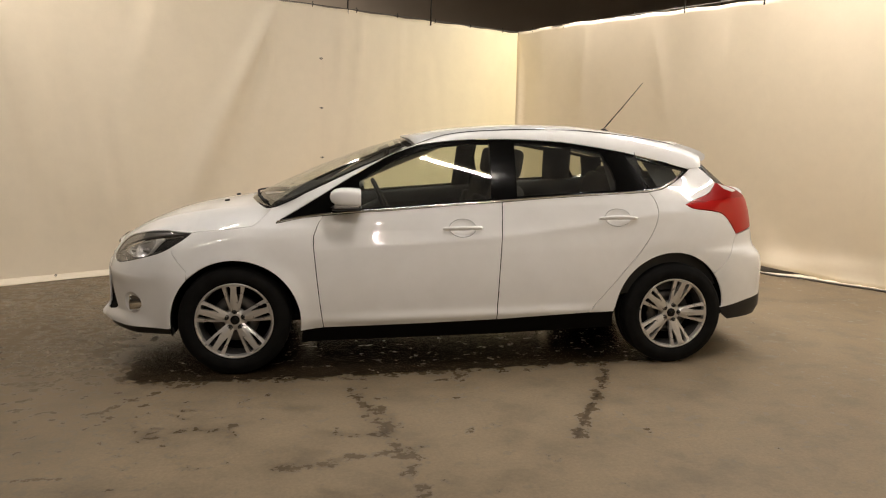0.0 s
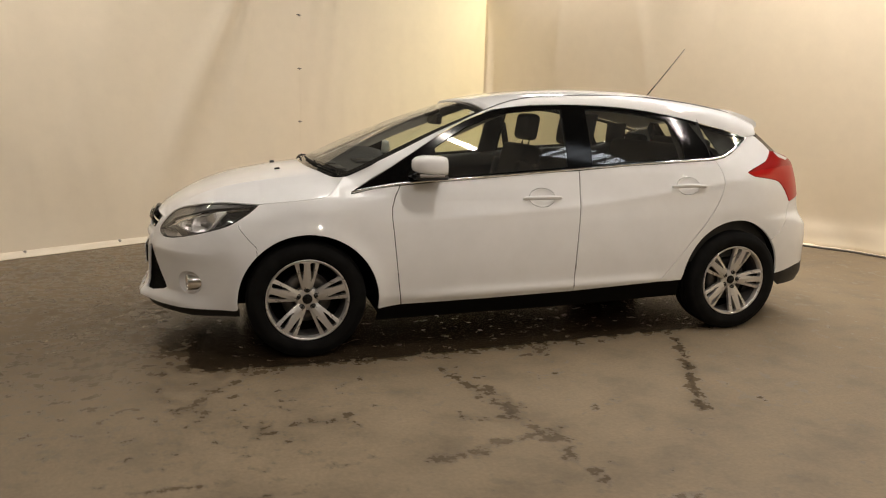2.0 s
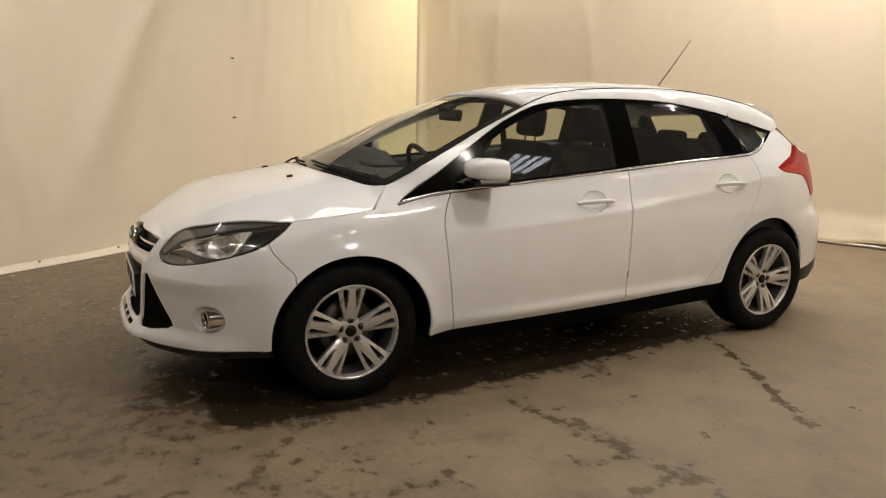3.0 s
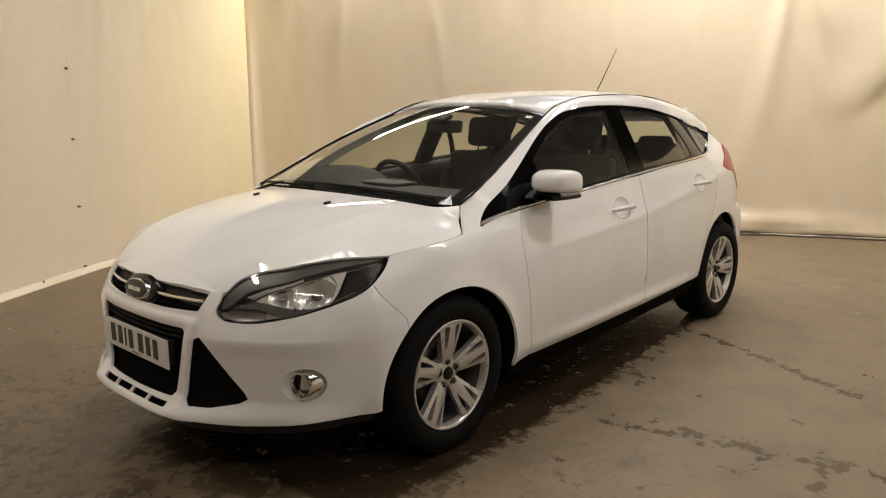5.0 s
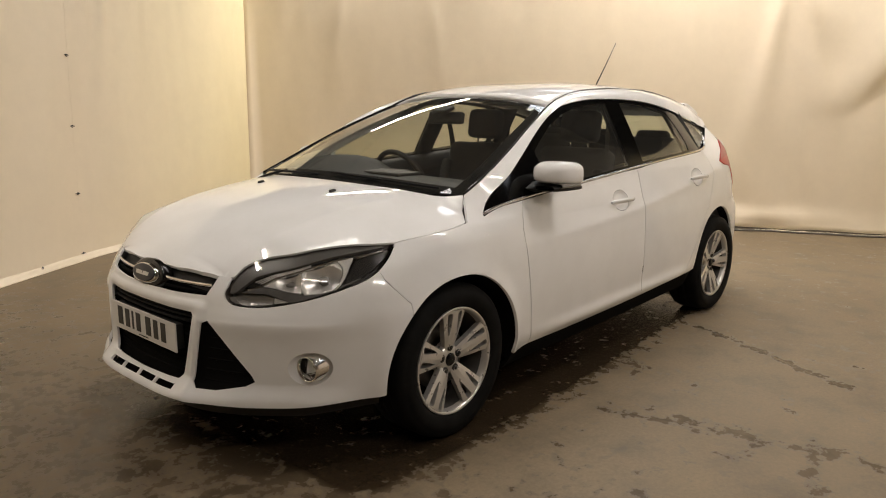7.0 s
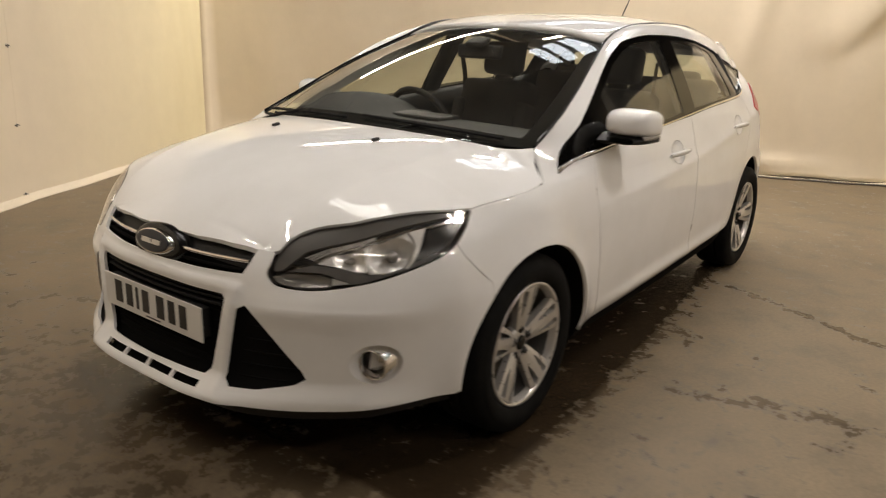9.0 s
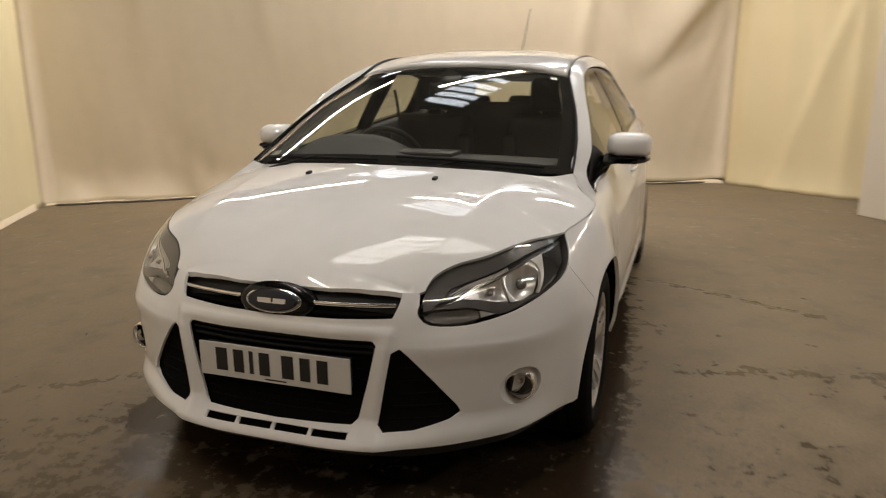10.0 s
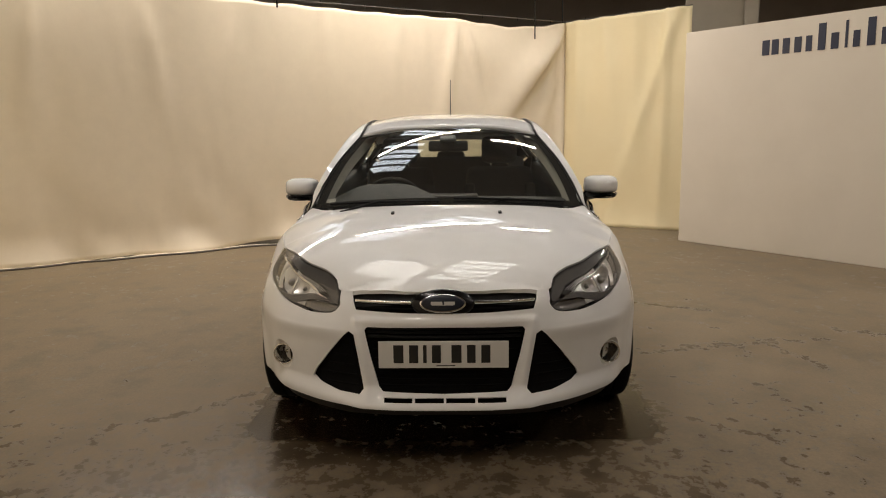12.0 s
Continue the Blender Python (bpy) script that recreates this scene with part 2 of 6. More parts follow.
def box_bm(c, size, rot=None, bevel=0.0):
    return add_box(bmesh.new(), c, size, rot, bevel)


def add_tube(bm, pts, r, seg=8, taper=None):
    """A round tube along points."""
    pts = [Vector(p) for p in pts]
    rings = []
    for i, p in enumerate(pts):
        d = (pts[min(i + 1, len(pts) - 1)] - pts[max(i - 1, 0)]).normalized()
        a = d.orthogonal().normalized() if i == 0 else (rings_a - d * rings_a.dot(d)).normalized()
        rings_a = a
        b = d.cross(a)
        rr = r if taper is None else r + (taper - r) * i / (len(pts) - 1)
        rings.append([bm.verts.new(p + (a * math.cos(k * 2 * math.pi / seg) + b * math.sin(k * 2 * math.pi / seg)) * rr) for k in range(seg)])
    for a, b in zip(rings, rings[1:]):
        for k in range(seg):
            bm.faces.new((a[k], a[(k + 1) % seg], b[(k + 1) % seg], b[k]))
    bm.faces.new(rings[0][::-1])
    bm.faces.new(rings[-1])
    return bm


def add_lathe(bm, profile, m=Matrix.Identity(4), seg=48, closed=False):
    """Turns (radius, axial) about the local Y axis."""
    rings = []
    for r, a in profile:
        rings.append([bm.verts.new(m @ Vector((r * math.cos(k * 2 * math.pi / seg), a, r * math.sin(k * 2 * math.pi / seg)))) for k in range(seg)])
    pairs = list(zip(rings, rings[1:])) + ([(rings[-1], rings[0])] if closed else [])
    for a, b in pairs:
        for k in range(seg):
            bm.faces.new((a[k], a[(k + 1) % seg], b[(k + 1) % seg], b[k]))
    return bm


def grid_bm(rows, close=False):
    """A sheet through rows of points."""
    bm = bmesh.new()
    vs = [[bm.verts.new(p) for p in r] for r in rows]
    for a, b in zip(vs, vs[1:]):
        for k in range(len(a) - 1):
            bm.faces.new((a[k], a[k + 1], b[k + 1], b[k]))
    return bm


def thicken(ob, t, offset=-1.0):
    s = ob.modifiers.new("thickness", "SOLIDIFY")
    s.thickness, s.offset = t, offset
    return ob


# ---- the place: floor ----
def seg_dist(px, py, ax, ay, bx, by):
    dx, dy = bx - ax, by - ay
    t = np.clip(((px - ax) * dx + (py - ay) * dy) / (dx * dx + dy * dy + 1e-9), 0, 1)
    return np.hypot(px - ax - t * dx, py - ay - t * dy)


def build_floor():
    xs = np.concatenate([np.linspace(-14, -6, 9)[:-1], np.linspace(-6, 5.5, 288), np.linspace(5.5, 14, 9)[1:]])
    ys = np.concatenate([np.linspace(-14, -5.5, 9)[:-1], np.linspace(-5.5, 5.5, 275), np.linspace(5.5, 14, 9)[1:]])
    X, Y = np.meshgrid(xs, ys)
    damp_shade = np.zeros_like(X)
    for width, strength, trail in DAMP_SHADE:
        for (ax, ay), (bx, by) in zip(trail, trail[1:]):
            damp_shade = np.maximum(damp_shade, strength * np.exp(-(seg_dist(X, Y, ax, ay, bx, by) / width) ** 2))
    # water and painted shade under the car, with a plain edge along its near side
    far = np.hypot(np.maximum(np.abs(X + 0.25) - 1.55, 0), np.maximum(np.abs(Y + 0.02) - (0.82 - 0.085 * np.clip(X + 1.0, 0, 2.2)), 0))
    damp_shade = np.maximum(damp_shade, 0.95 * np.clip(1 - (far - 0.10) / 0.16, 0, 1))
    nx, ny = len(xs), len(ys)
    verts = np.stack([X, Y, np.zeros_like(X)], -1).reshape(-1, 3)
    idx = np.arange(nx * ny).reshape(ny, nx)
    faces = np.stack([idx[:-1, :-1], idx[:-1, 1:], idx[1:, 1:], idx[1:, :-1]], -1).reshape(-1, 4)
    me = bpy.data.meshes.new("floor")
    me.from_pydata(verts.tolist(), [], faces.tolist())
    at = me.attributes.new("damp_shade", "FLOAT", "POINT")
    at.data.foreach_set("value", (damp_shade * 1.2).reshape(-1).astype(np.float32))
    # where light falls off, mostly ahead of the nose: x, y, radius, amount
    falloff = np.zeros_like(X)
    for cx, cy, r, v in ((-3.0, 1.3, 1.3, 0.55), (-2.6, 0.1, 0.95, 0.75), (-4.4, 0.6, 1.2, 0.35), (2.6, -2.6, 1.6, 0.2)):
        falloff = np.maximum(falloff, v * np.exp(-((X - cx) ** 2 + (Y - cy) ** 2) / r ** 2))
    so = me.attributes.new("falloff", "FLOAT", "POINT")
    so.data.foreach_set("value", falloff.reshape(-1).astype(np.float32))
    me.materials.append(M_FLOOR)
    return tagged(new("floor", me), "bare concrete floor with damp marks, scuffs and painted shade", "floor", kind="structure")


# damp trails on the concrete: width, strength, points
DAMP_a = [
    (0.040, 0.70, [(-0.67, -1.19), (-0.61, -1.41), (-0.58, -1.57), (-0.49, -1.74), (-0.56, -1.81)]),
    (0.045, 0.75, [(0.85, -1.01), (0.67, -1.37), (0.57, -1.54), (0.44, -1.78), (0.36, -1.93)]),
    (0.020, 0.65, [(0.67, -1.50), (0.68, -1.74), (0.74, -1.94)]),
    (0.030, 0.65, [(-1.00, -2.12), (-0.87, -2.10), (-0.70, -2.05), (-0.51, -1.99), (-0.34, -1.97)]),
    (0.035, 0.65, [(-0.48, -1.91), (-0.46, -2.13), (-0.41, -2.34), (-0.39, -2.43)]),
    (0.020, 0.60, [(-0.76, -1.66), (-0.73, -1.86)]),
    (0.020, 0.60, [(-0.73, -1.83), (-0.65, -1.81)]),
    (0.030, 0.60, [(0.15, -2.10), (0.19, -2.17)]),
    (0.025, 0.60, [(-0.03, -2.06), (-0.00, -2.11)]),
]
DAMP_b = [
    (0.025, 0.60, [(-1.33, -1.69), (-1.18, -1.62)]),
    (0.030, 0.60, [(-1.46, -0.92), (-1.66, -1.10), (-1.82, -1.29), (-1.98, -1.51)]),
    (0.030, 0.60, [(-2.04, -2.13), (-1.85, -2.12)]),
    (0.025, 0.55, [(-1.39, -2.08), (-1.28, -2.08)]),
    (0.050, 0.60, [(-0.93, -0.81), (-0.60, -0.91)]),
    (0.050, 0.62, [(-0.22, -1.08), (0.02, -0.99)]),
    (0.050, 0.60, [(-0.73, -0.84), (-0.60, -0.96)]),
    (0.100, 0.70, [(-2.10, -0.49), (-1.88, -0.15)]),
    (0.030, 0.62, [(-0.22, -1.42), (-0.04, -1.34)]),
]
DAMP_c = [
    (0.040, 0.70, [(-0.66, -1.20), (-0.59, -1.43), (-0.55, -1.61), (-0.52, -1.81), (-0.62, -1.80)]),
    (0.040, 0.65, [(-0.99, -2.14), (-0.74, -2.06), (-0.48, -2.00), (-0.38, -2.09)]),
    (0.020, 0.65, [(-0.61, -1.15), (-0.56, -1.33), (-0.49, -1.56), (-0.43, -1.72)]),
    (0.020, 0.60, [(0.85, -0.95), (0.73, -1.30), (0.54, -1.63), (0.42, -1.90)]),
    (0.040, 0.70, [(-0.63, -0.77), (-0.42, -0.80), (-0.44, -0.97)]),
    (0.050, 0.70, [(-0.59, -0.91), (-0.86, -0.91), (-1.03, -0.85), (-1.32, -0.90)]),
    (0.050, 0.70, [(0.00, -0.45), (0.37, -0.53), (1.24, -0.62)]),
    (0.020, 0.60, [(-1.10, -1.21), (-1.23, -1.33)]),
    (0.030, 0.60, [(-0.04, -1.07), (-0.07, -1.17)]),
]
DAMP_d = [
    (0.030, 0.55, [(0.00, -1.74), (-0.14, -1.81)]),
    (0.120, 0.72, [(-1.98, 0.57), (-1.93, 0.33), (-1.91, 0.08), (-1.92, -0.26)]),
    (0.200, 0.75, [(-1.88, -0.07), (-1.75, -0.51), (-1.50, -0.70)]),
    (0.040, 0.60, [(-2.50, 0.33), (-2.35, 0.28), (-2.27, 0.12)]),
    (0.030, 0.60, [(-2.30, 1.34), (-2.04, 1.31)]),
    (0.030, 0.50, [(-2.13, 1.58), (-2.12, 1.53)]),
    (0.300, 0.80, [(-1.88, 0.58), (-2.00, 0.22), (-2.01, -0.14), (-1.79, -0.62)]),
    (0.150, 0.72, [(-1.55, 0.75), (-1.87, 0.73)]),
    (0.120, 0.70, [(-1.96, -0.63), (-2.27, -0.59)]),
]
DAMP_e = [
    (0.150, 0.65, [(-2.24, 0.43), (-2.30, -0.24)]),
    (0.050, 0.60, [(-1.79, 1.58), (-1.61, 1.26), (-1.32, 1.04)]),
    (0.020, 0.60, [(-2.10, 1.53), (-2.08, 1.50)]),
    (0.025, 0.55, [(-1.46, -1.02), (-1.71, -1.32), (-1.88, -1.56)]),
    (0.030, 0.50, [(-0.55, -1.45), (-0.48, -1.90)]),
    (0.080, 0.55, [(-0.19, -2.62), (-0.34, -2.87)]),
]
# wide entries paint bumper shade and weak light besides damp; the lists are trails
DAMP_SHADE = [(0.36, 0.76, [(-1.95, -0.55), (-2.05, 0.6)]), (0.60, 0.52, [(-2.4, -0.8), (-2.5, 0.9)]), (0.9, 0.46, [(-3.3, 0.9), (-2.4, 2.2)]), (0.45, 0.52, [(-2.1, 0.7), (-2.6, 1.7)]), (0.5, 0.28, [(-2.4, -1.3), (-1.6, -1.6)]), (1.3, 0.2, [(-4.6, -1.2), (-3.6, 2.6)])] + DAMP_a + DAMP_b + DAMP_c + DAMP_d + DAMP_e
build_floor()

# ---- hanging sheets ----
A0, AD = Vector((-0.94, 3.685)), Vector((0.8745, 0.4850))
CORNER = Vector((1.725, 5.163))
B1 = Vector((5.70, -1.60))
C1 = Vector((4.70, -3.06))
P0, P1 = Vector((3.866, -2.743)), Vector((0.14, -5.48))
TOP = 2.84


def sheet(name, a, b, top, bottom, folds, material, label, seed, step=0.05):
    """A hung sheet from plan point a to b; folds(u, v, length) gives its relief in metres."""
    a, b = Vector(a), Vector(b)
    L = (b - a).length
    d = (b - a) / L
    n = Vector((d.y, -d.x))
    nu, nv = max(8, int(L / step)), 60
    rows = []
    for j in range(nv + 1):
        v = j / nv
        row = []
        for i in range(nu + 1):
            u = i / nu * L
            zt, zb = top(u), bottom(u)
            z = zb + (zt - zb) * v
            q = a + d * u + n * folds(u, z, L) * min(1.0, 0.05 + u / 0.10, 0.05 + (L - u) / 0.10)
            row.append((q.x, q.y, z))
        rows.append(row)
    ob = mesh_ob(name, grid_bm(rows), material)
    thicken(ob, 0.003, 0)
    return tagged(ob, label, "curtain wall", kind="structure")


def wrinkle(u, z, seed, amp=0.03):
    f = amp * noise.noise(Vector((u * 1.4 + seed, z * 0.25, seed)))
    f += amp * 0.5 * noise.noise(Vector((u * 3.6 - z * 0.7, z * 0.35, seed + 7)))
    f += amp * 0.22 * noise.noise(Vector((u * 8 + z * 1.1, z * 0.8, seed + 13)))
    return f


def hem(z, u, seed):
    """Sheet drags and bunches on the floor."""
    return max(0.0, 0.35 - z) ** 2 * (0.5 + 0.9 * noise.noise(Vector((u * 1.7, 0.0, seed))))


def tip(u, p, w):
    return math.exp(-((u - p) / w) ** 2)


AWAY = A0 - AD * 9.0
LA = (CORNER - AWAY).length


def ridge(x, z, top, x0, slant, w, amp, reach):
    """A fold that hangs from a hook at x0 and fades as it falls, leaning by slant."""
    drop = top - z
    wide = w * (0.6 + 0.9 * drop)
    return amp * math.exp(-((x - x0 - slant * drop) / wide) ** 2) * max(0.0, 1 - drop / reach) * min(1.0, 0.25 + drop * 2)


def folds_a(u, z, L):
    x = L - u
    f = wrinkle(u, z, 3.0, 0.032) * min(1.0, 0.3 + z) + 0.2 * hem(z, u, 3.0) + 0.075 * max(0.0, x - 2.9) * (1 - z / 2.85)
    for x0, slant, w, amp, reach in ((2.52, 0.12, 0.05, 0.055, 2.0), (2.78, 0.10, 0.05, 0.045, 1.8), (3.66, 0.50, 0.08, 0.13, 3.0), (3.62, 0.18, 0.05, 0.06, 2.2), (1.95, 0.05, 0.05, 0.03, 1.2), (0.06, 0.42, 0.03, 0.055, 0.8), (4.9, 0.25, 0.12, 0.05, 2.4), (6.3, -0.15, 0.12, 0.05, 2.4)):
        f += ridge(x, z, 2.8, x0, slant, w, amp, reach)
    return f


def crest(x, z, top, x0, slant, soft_side, sharp_side, amp, reach):
    """A pulled fold with one sharp flank, hanging from a hook at x0."""
    drop = max(0.0, top - z)
    d = x - x0 - slant * drop
    return amp * math.exp(-(d / (soft_side if d > 0 else sharp_side)) ** 2) * max(0.0, 1 - (drop / reach) ** 2) * min(1.0, 0.1 + drop * 1.6)


def folds_b(u, z, L):
    x = L - u
    f = wrinkle(u, z, 11.0, 0.017) + hem(z, u, 5.0) - (0.13 + 0.20 * math.sin(math.pi * u / L)) * (1 - z / 2.8)
    f += 0.045 * min(1.0, max(0.0, u - 2.4)) * math.exp(-((z - 0.17 - 0.05 * noise.noise(Vector((u * 0.9, 8.0, 0.0)))) / 0.075) ** 2) * max(0.0, 0.35 + 1.3 * noise.noise(Vector((u * 0.75, 2.0, 0.0))))
    f += 0.05 * math.exp(-z / 0.45) * noise.noise(Vector((u * 2.2 + z * 1.6, z * 0.8, 31.0)))
    q = max(0.0, 4 * x / 1.7 * (1 - x / 1.7))
    f -= 0.030 * math.cos(2 * math.pi * (2.72 - z) / (0.24 + 0.9 * q)) * math.exp(-(2.72 - z) / 0.9) * min(1.0, q * 2)
    for x0, slant, w, amp, reach in ((0.10, 0.16, 0.06, 0.03, 2.2), (1.66, -0.30, 0.07, 0.06, 2.2), (1.80, 0.10, 0.08, 0.07, 2.6), (2.6, 0.12, 0.12, 0.035, 2.2), (3.6, -0.12, 0.09, 0.025, 1.6), (4.6, 0.10, 0.08, 0.025, 1.4), (5.6, -0.16, 0.08, 0.028, 1.6), (6.6, 0.14, 0.07, 0.03, 1.4)):
        f += ridge(x, z, 2.74, x0, slant, w, amp, reach)
    return f + crest(x, z, 2.78, 0.03, 0.72, 0.34, 0.10, 0.16, 1.5)


def folds_c(u, z, L):
    f = wrinkle(u, z, 23.0, 0.02) + 0.8 * hem(z, u * 2.0, 23.0) + 0.03 * abs(math.sin(u * 9)) * math.exp(-(2.86 - z) / 0.12)
    fall = 0.45 + 0.55 * z / 2.8
    for p, slant, w, amp in ((0.22, -0.02, 0.08, 0.045), (0.62, 0.08, 0.11, 0.045), (1.02, 0.03, 0.09, 0.04), (1.55, -0.34, 0.06, 0.045), (1.46, -0.02, 0.05, 0.05)):
        f += amp * fall * math.exp(-((u - p - slant * (2.7 - z)) / (w * (1 + 0.25 * (2.7 - z)))) ** 2)
    return f


sheet("wall_west", AWAY, CORNER + AD * 0.03, lambda u: TOP + 0.006 * math.cos(u * 11.4), lambda u: 0.0, folds_a, M_SHEET_W,
      "cream plastic sheet hung as a wall, creased", 1)
def north_top(u):
    """The north sheet hangs in a slack line between its hooks."""
    return float(np.interp(u, (0, 0.9, 2.6, 4.8, 5.9, 6.9, 7.5, 7.85), (2.85, 2.87, 2.835, 2.79, 2.79, 2.735, 2.78, 2.84)))


def north_hem(u):
    """The hem rides up a little between the ties of its rod."""
    return max(0.004, 0.030 + 0.075 * noise.noise(Vector((u * 0.95, 8.0, 3.0)))) * min(1.0, u / 2.5)


sheet("wall_north", CORNER, B1, lambda u: north_top(u) + 0.006 * math.cos(u * 11.4), north_hem, folds_b, M_SHEET,
      "cream plastic sheet hung as a wall, rumpled hem", 2)
sheet("wall_east", B1, C1, lambda u: 2.84 + 0.03 * u, lambda u: 0.002, folds_c, M_YELLOW,
      "yellowed sheet curtain in soft vertical folds", 3)

# painted board wall with lettering
pd = (P1 - P0).normalized()
pn = Vector((pd.y, -pd.x))
PH = 2.45


def board_wall():
    bm = bmesh.new()
    L = (P1 - P0).length
    back = -pn * 0.09
    rows = []
    for off in (Vector((0, 0)), back):
        rows.append([(P0 + off, 0.0), (P1 + off, 0.0), (P1 + off, PH), (P0 + off, PH)])
    f = [bm.verts.new((p.x, p.y, z)) for p, z in rows[0]]
    g = [bm.verts.new((p.x, p.y, z)) for p, z in rows[1]]
    bm.faces.new(f)
    bm.faces.new(g[::-1])
    for k in range(4):
        bm.faces.new((f[k], f[(k + 1) % 4], g[(k + 1) % 4], g[k]))
    bmesh.ops.recalc_face_normals(bm, faces=bm.faces)
    bmesh.ops.bevel(bm, geom=list(bm.edges), offset=0.004, segments=1, affect="EDGES")
    ob = mesh_ob("wall_south", bm, M_PANEL, smooth=False)
    return tagged(ob, "pale painted board wall with dark lettering", "wall", kind="structure")


board_wall()

# ---- hall around and above ----
def hall():
    for nm, c, s in (("hall_wall_a", (0, 11.2, 2.9), (26, 0.2, 5.8)), ("hall_wall_b", (0, -12.2, 2.9), (26, 0.2, 5.8)),
                     ("hall_wall_c", (12.2, -0.5, 2.9), (0.2, 23.2, 5.8)), ("hall_wall_d", (-12.2, -0.5, 2.9), (0.2, 23.2, 5.8))):
        tagged(mesh_ob(nm, box_bm(c, s), M_HALLWALL, smooth=False), "dim plastered hall wall behind the sheets", "wall", kind="structure")
    bm = bmesh.new()
    add_box(bm, (0, -0.5, 5.80), (26, 24, 0.1))
    tagged(mesh_ob("ceiling", bm, M_ROOF, smooth=False), "dark corrugated hall roof", "ceiling", kind="structure")


hall()


def beam(c, size, rz):
    ob = mesh_ob("roof_beam", bmesh.new(), M_BEAM, smooth=False)
    bm = bmesh.new()
    L, w, h = size
    add_box(bm, (0, 0, h / 2 - 0.01), (L, w, 0.02))
    add_box(bm, (0, 0, -h / 2 + 0.01), (L, w, 0.02))
    add_box(bm, (0, 0, 0), (L, 0.014, h - 0.04))
    bm.to_mesh(ob.data)
    bm.free()
    ob.matrix_basis = pose(*c, 0, 0, rz)
    return tagged(ob, "dark painted steel roof beam", "beam", "roof beams")


for k in range(5):
    beam((-7 + 3.6 * k, -0.5, 5.05), (22, 0.18, 0.36), 62)
for k in range(5):
    beam((0, -8 + 4.2 * k, 5.35), (24, 0.1, 0.2), 28)


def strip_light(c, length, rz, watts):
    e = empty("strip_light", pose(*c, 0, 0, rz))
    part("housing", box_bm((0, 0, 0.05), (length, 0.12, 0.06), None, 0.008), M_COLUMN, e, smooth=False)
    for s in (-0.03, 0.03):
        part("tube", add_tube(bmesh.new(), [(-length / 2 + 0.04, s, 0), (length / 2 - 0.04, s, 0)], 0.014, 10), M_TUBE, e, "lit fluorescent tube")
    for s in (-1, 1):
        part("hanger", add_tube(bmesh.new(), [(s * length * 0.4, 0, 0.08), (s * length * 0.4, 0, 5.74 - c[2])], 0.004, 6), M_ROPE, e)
    tagged(e, "twin-tube roof light, from a set partly added as fill", "ceiling light", "hall lights")
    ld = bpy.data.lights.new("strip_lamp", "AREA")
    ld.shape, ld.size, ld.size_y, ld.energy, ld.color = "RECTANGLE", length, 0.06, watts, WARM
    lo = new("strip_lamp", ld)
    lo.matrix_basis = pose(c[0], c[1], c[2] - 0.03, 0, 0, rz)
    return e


# first two placed from window reflections, eighth a visible lamp; other six added fill
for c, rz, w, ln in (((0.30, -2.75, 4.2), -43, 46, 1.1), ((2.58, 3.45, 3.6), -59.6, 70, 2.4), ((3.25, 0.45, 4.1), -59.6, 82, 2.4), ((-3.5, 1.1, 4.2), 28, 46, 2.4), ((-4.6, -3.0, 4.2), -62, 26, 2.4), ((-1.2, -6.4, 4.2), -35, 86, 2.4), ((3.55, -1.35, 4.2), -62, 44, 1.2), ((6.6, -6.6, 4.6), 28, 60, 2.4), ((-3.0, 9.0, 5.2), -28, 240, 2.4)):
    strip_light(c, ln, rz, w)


def rooflight(x, y, sx_, sy_, pane=M_SKY):
    e = empty("rooflight", pose(x, y, 5.68, 0, 0, -27))
    part("pane", box_bm((0, 0, 0.05), (sx_, sy_, 0.03)), pane, e, "daylit translucent roof panel", smooth=False)
    bm = bmesh.new()
    for q in (-1, 1):
        add_box(bm, (q * (sx_ / 2 + 0.03), 0, 0.02), (0.06, sy_ + 0.12, 0.1))
        add_box(bm, (0, q * (sy_ / 2 + 0.03), 0.02), (sx_, 0.06, 0.1))
    part("frame", bm, M_BEAM, e, smooth=False)
    n = max(2, int(sx_ / 0.28))
    for k in range(1, n):
        part("bar", box_bm((-sx_ / 2 + sx_ * k / n, 0, 0.01), (0.07, sy_, 0.05)), M_BEAM, e, smooth=False)
    tagged(e, "daylit roof panel behind steel bars", "skylight", "roof lights")


# panes mostly placed from reflections; the last is added beyond the sheets
for q in ((3.9, 1.55, 1.3, 1.3), (5.5, 1.0, 1.6, 1.4), (7.0, -0.3, 1.6, 1.5), (-0.5, 1.2, 1.9, 1.2, M_SKYWARM), (-0.4, -0.5, 1.9, 1.2, M_SKYWARM), (2.9, -4.9, 1.9, 0.6), (8.8, 4.2, 2.4, 2.0)):
    rooflight(*q)

# ---- the car: outer form ----
from mathutils import geometry


class Smooth:
    """A monotone cubic through (x, y) pairs, straight on past its ends."""

    def __init__(self, pairs):
        self.x = [p[0] for p in pairs]
        self.y = [p[1] for p in pairs]
        n = len(pairs)
        d = [(self.y[i + 1] - self.y[i]) / (self.x[i + 1] - self.x[i]) for i in range(n - 1)]
        m = [d[0]] + [0.0] * (n - 2) + [d[-1]]
        for i in range(1, n - 1):
            if d[i - 1] * d[i] > 0:
                h0, h1 = self.x[i] - self.x[i - 1], self.x[i + 1] - self.x[i]
                w1, w2 = 2 * h1 + h0, h1 + 2 * h0
                m[i] = (w1 + w2) / (w1 / d[i - 1] + w2 / d[i])
        self.m = m

    def __call__(self, t):
        x, y, m = self.x, self.y, self.m
        if t <= x[0]:
            return y[0] + m[0] * (t - x[0])
        if t >= x[-1]:
            return y[-1] + m[-1] * (t - x[-1])
        i = 0
        while x[i + 1] < t:
            i += 1
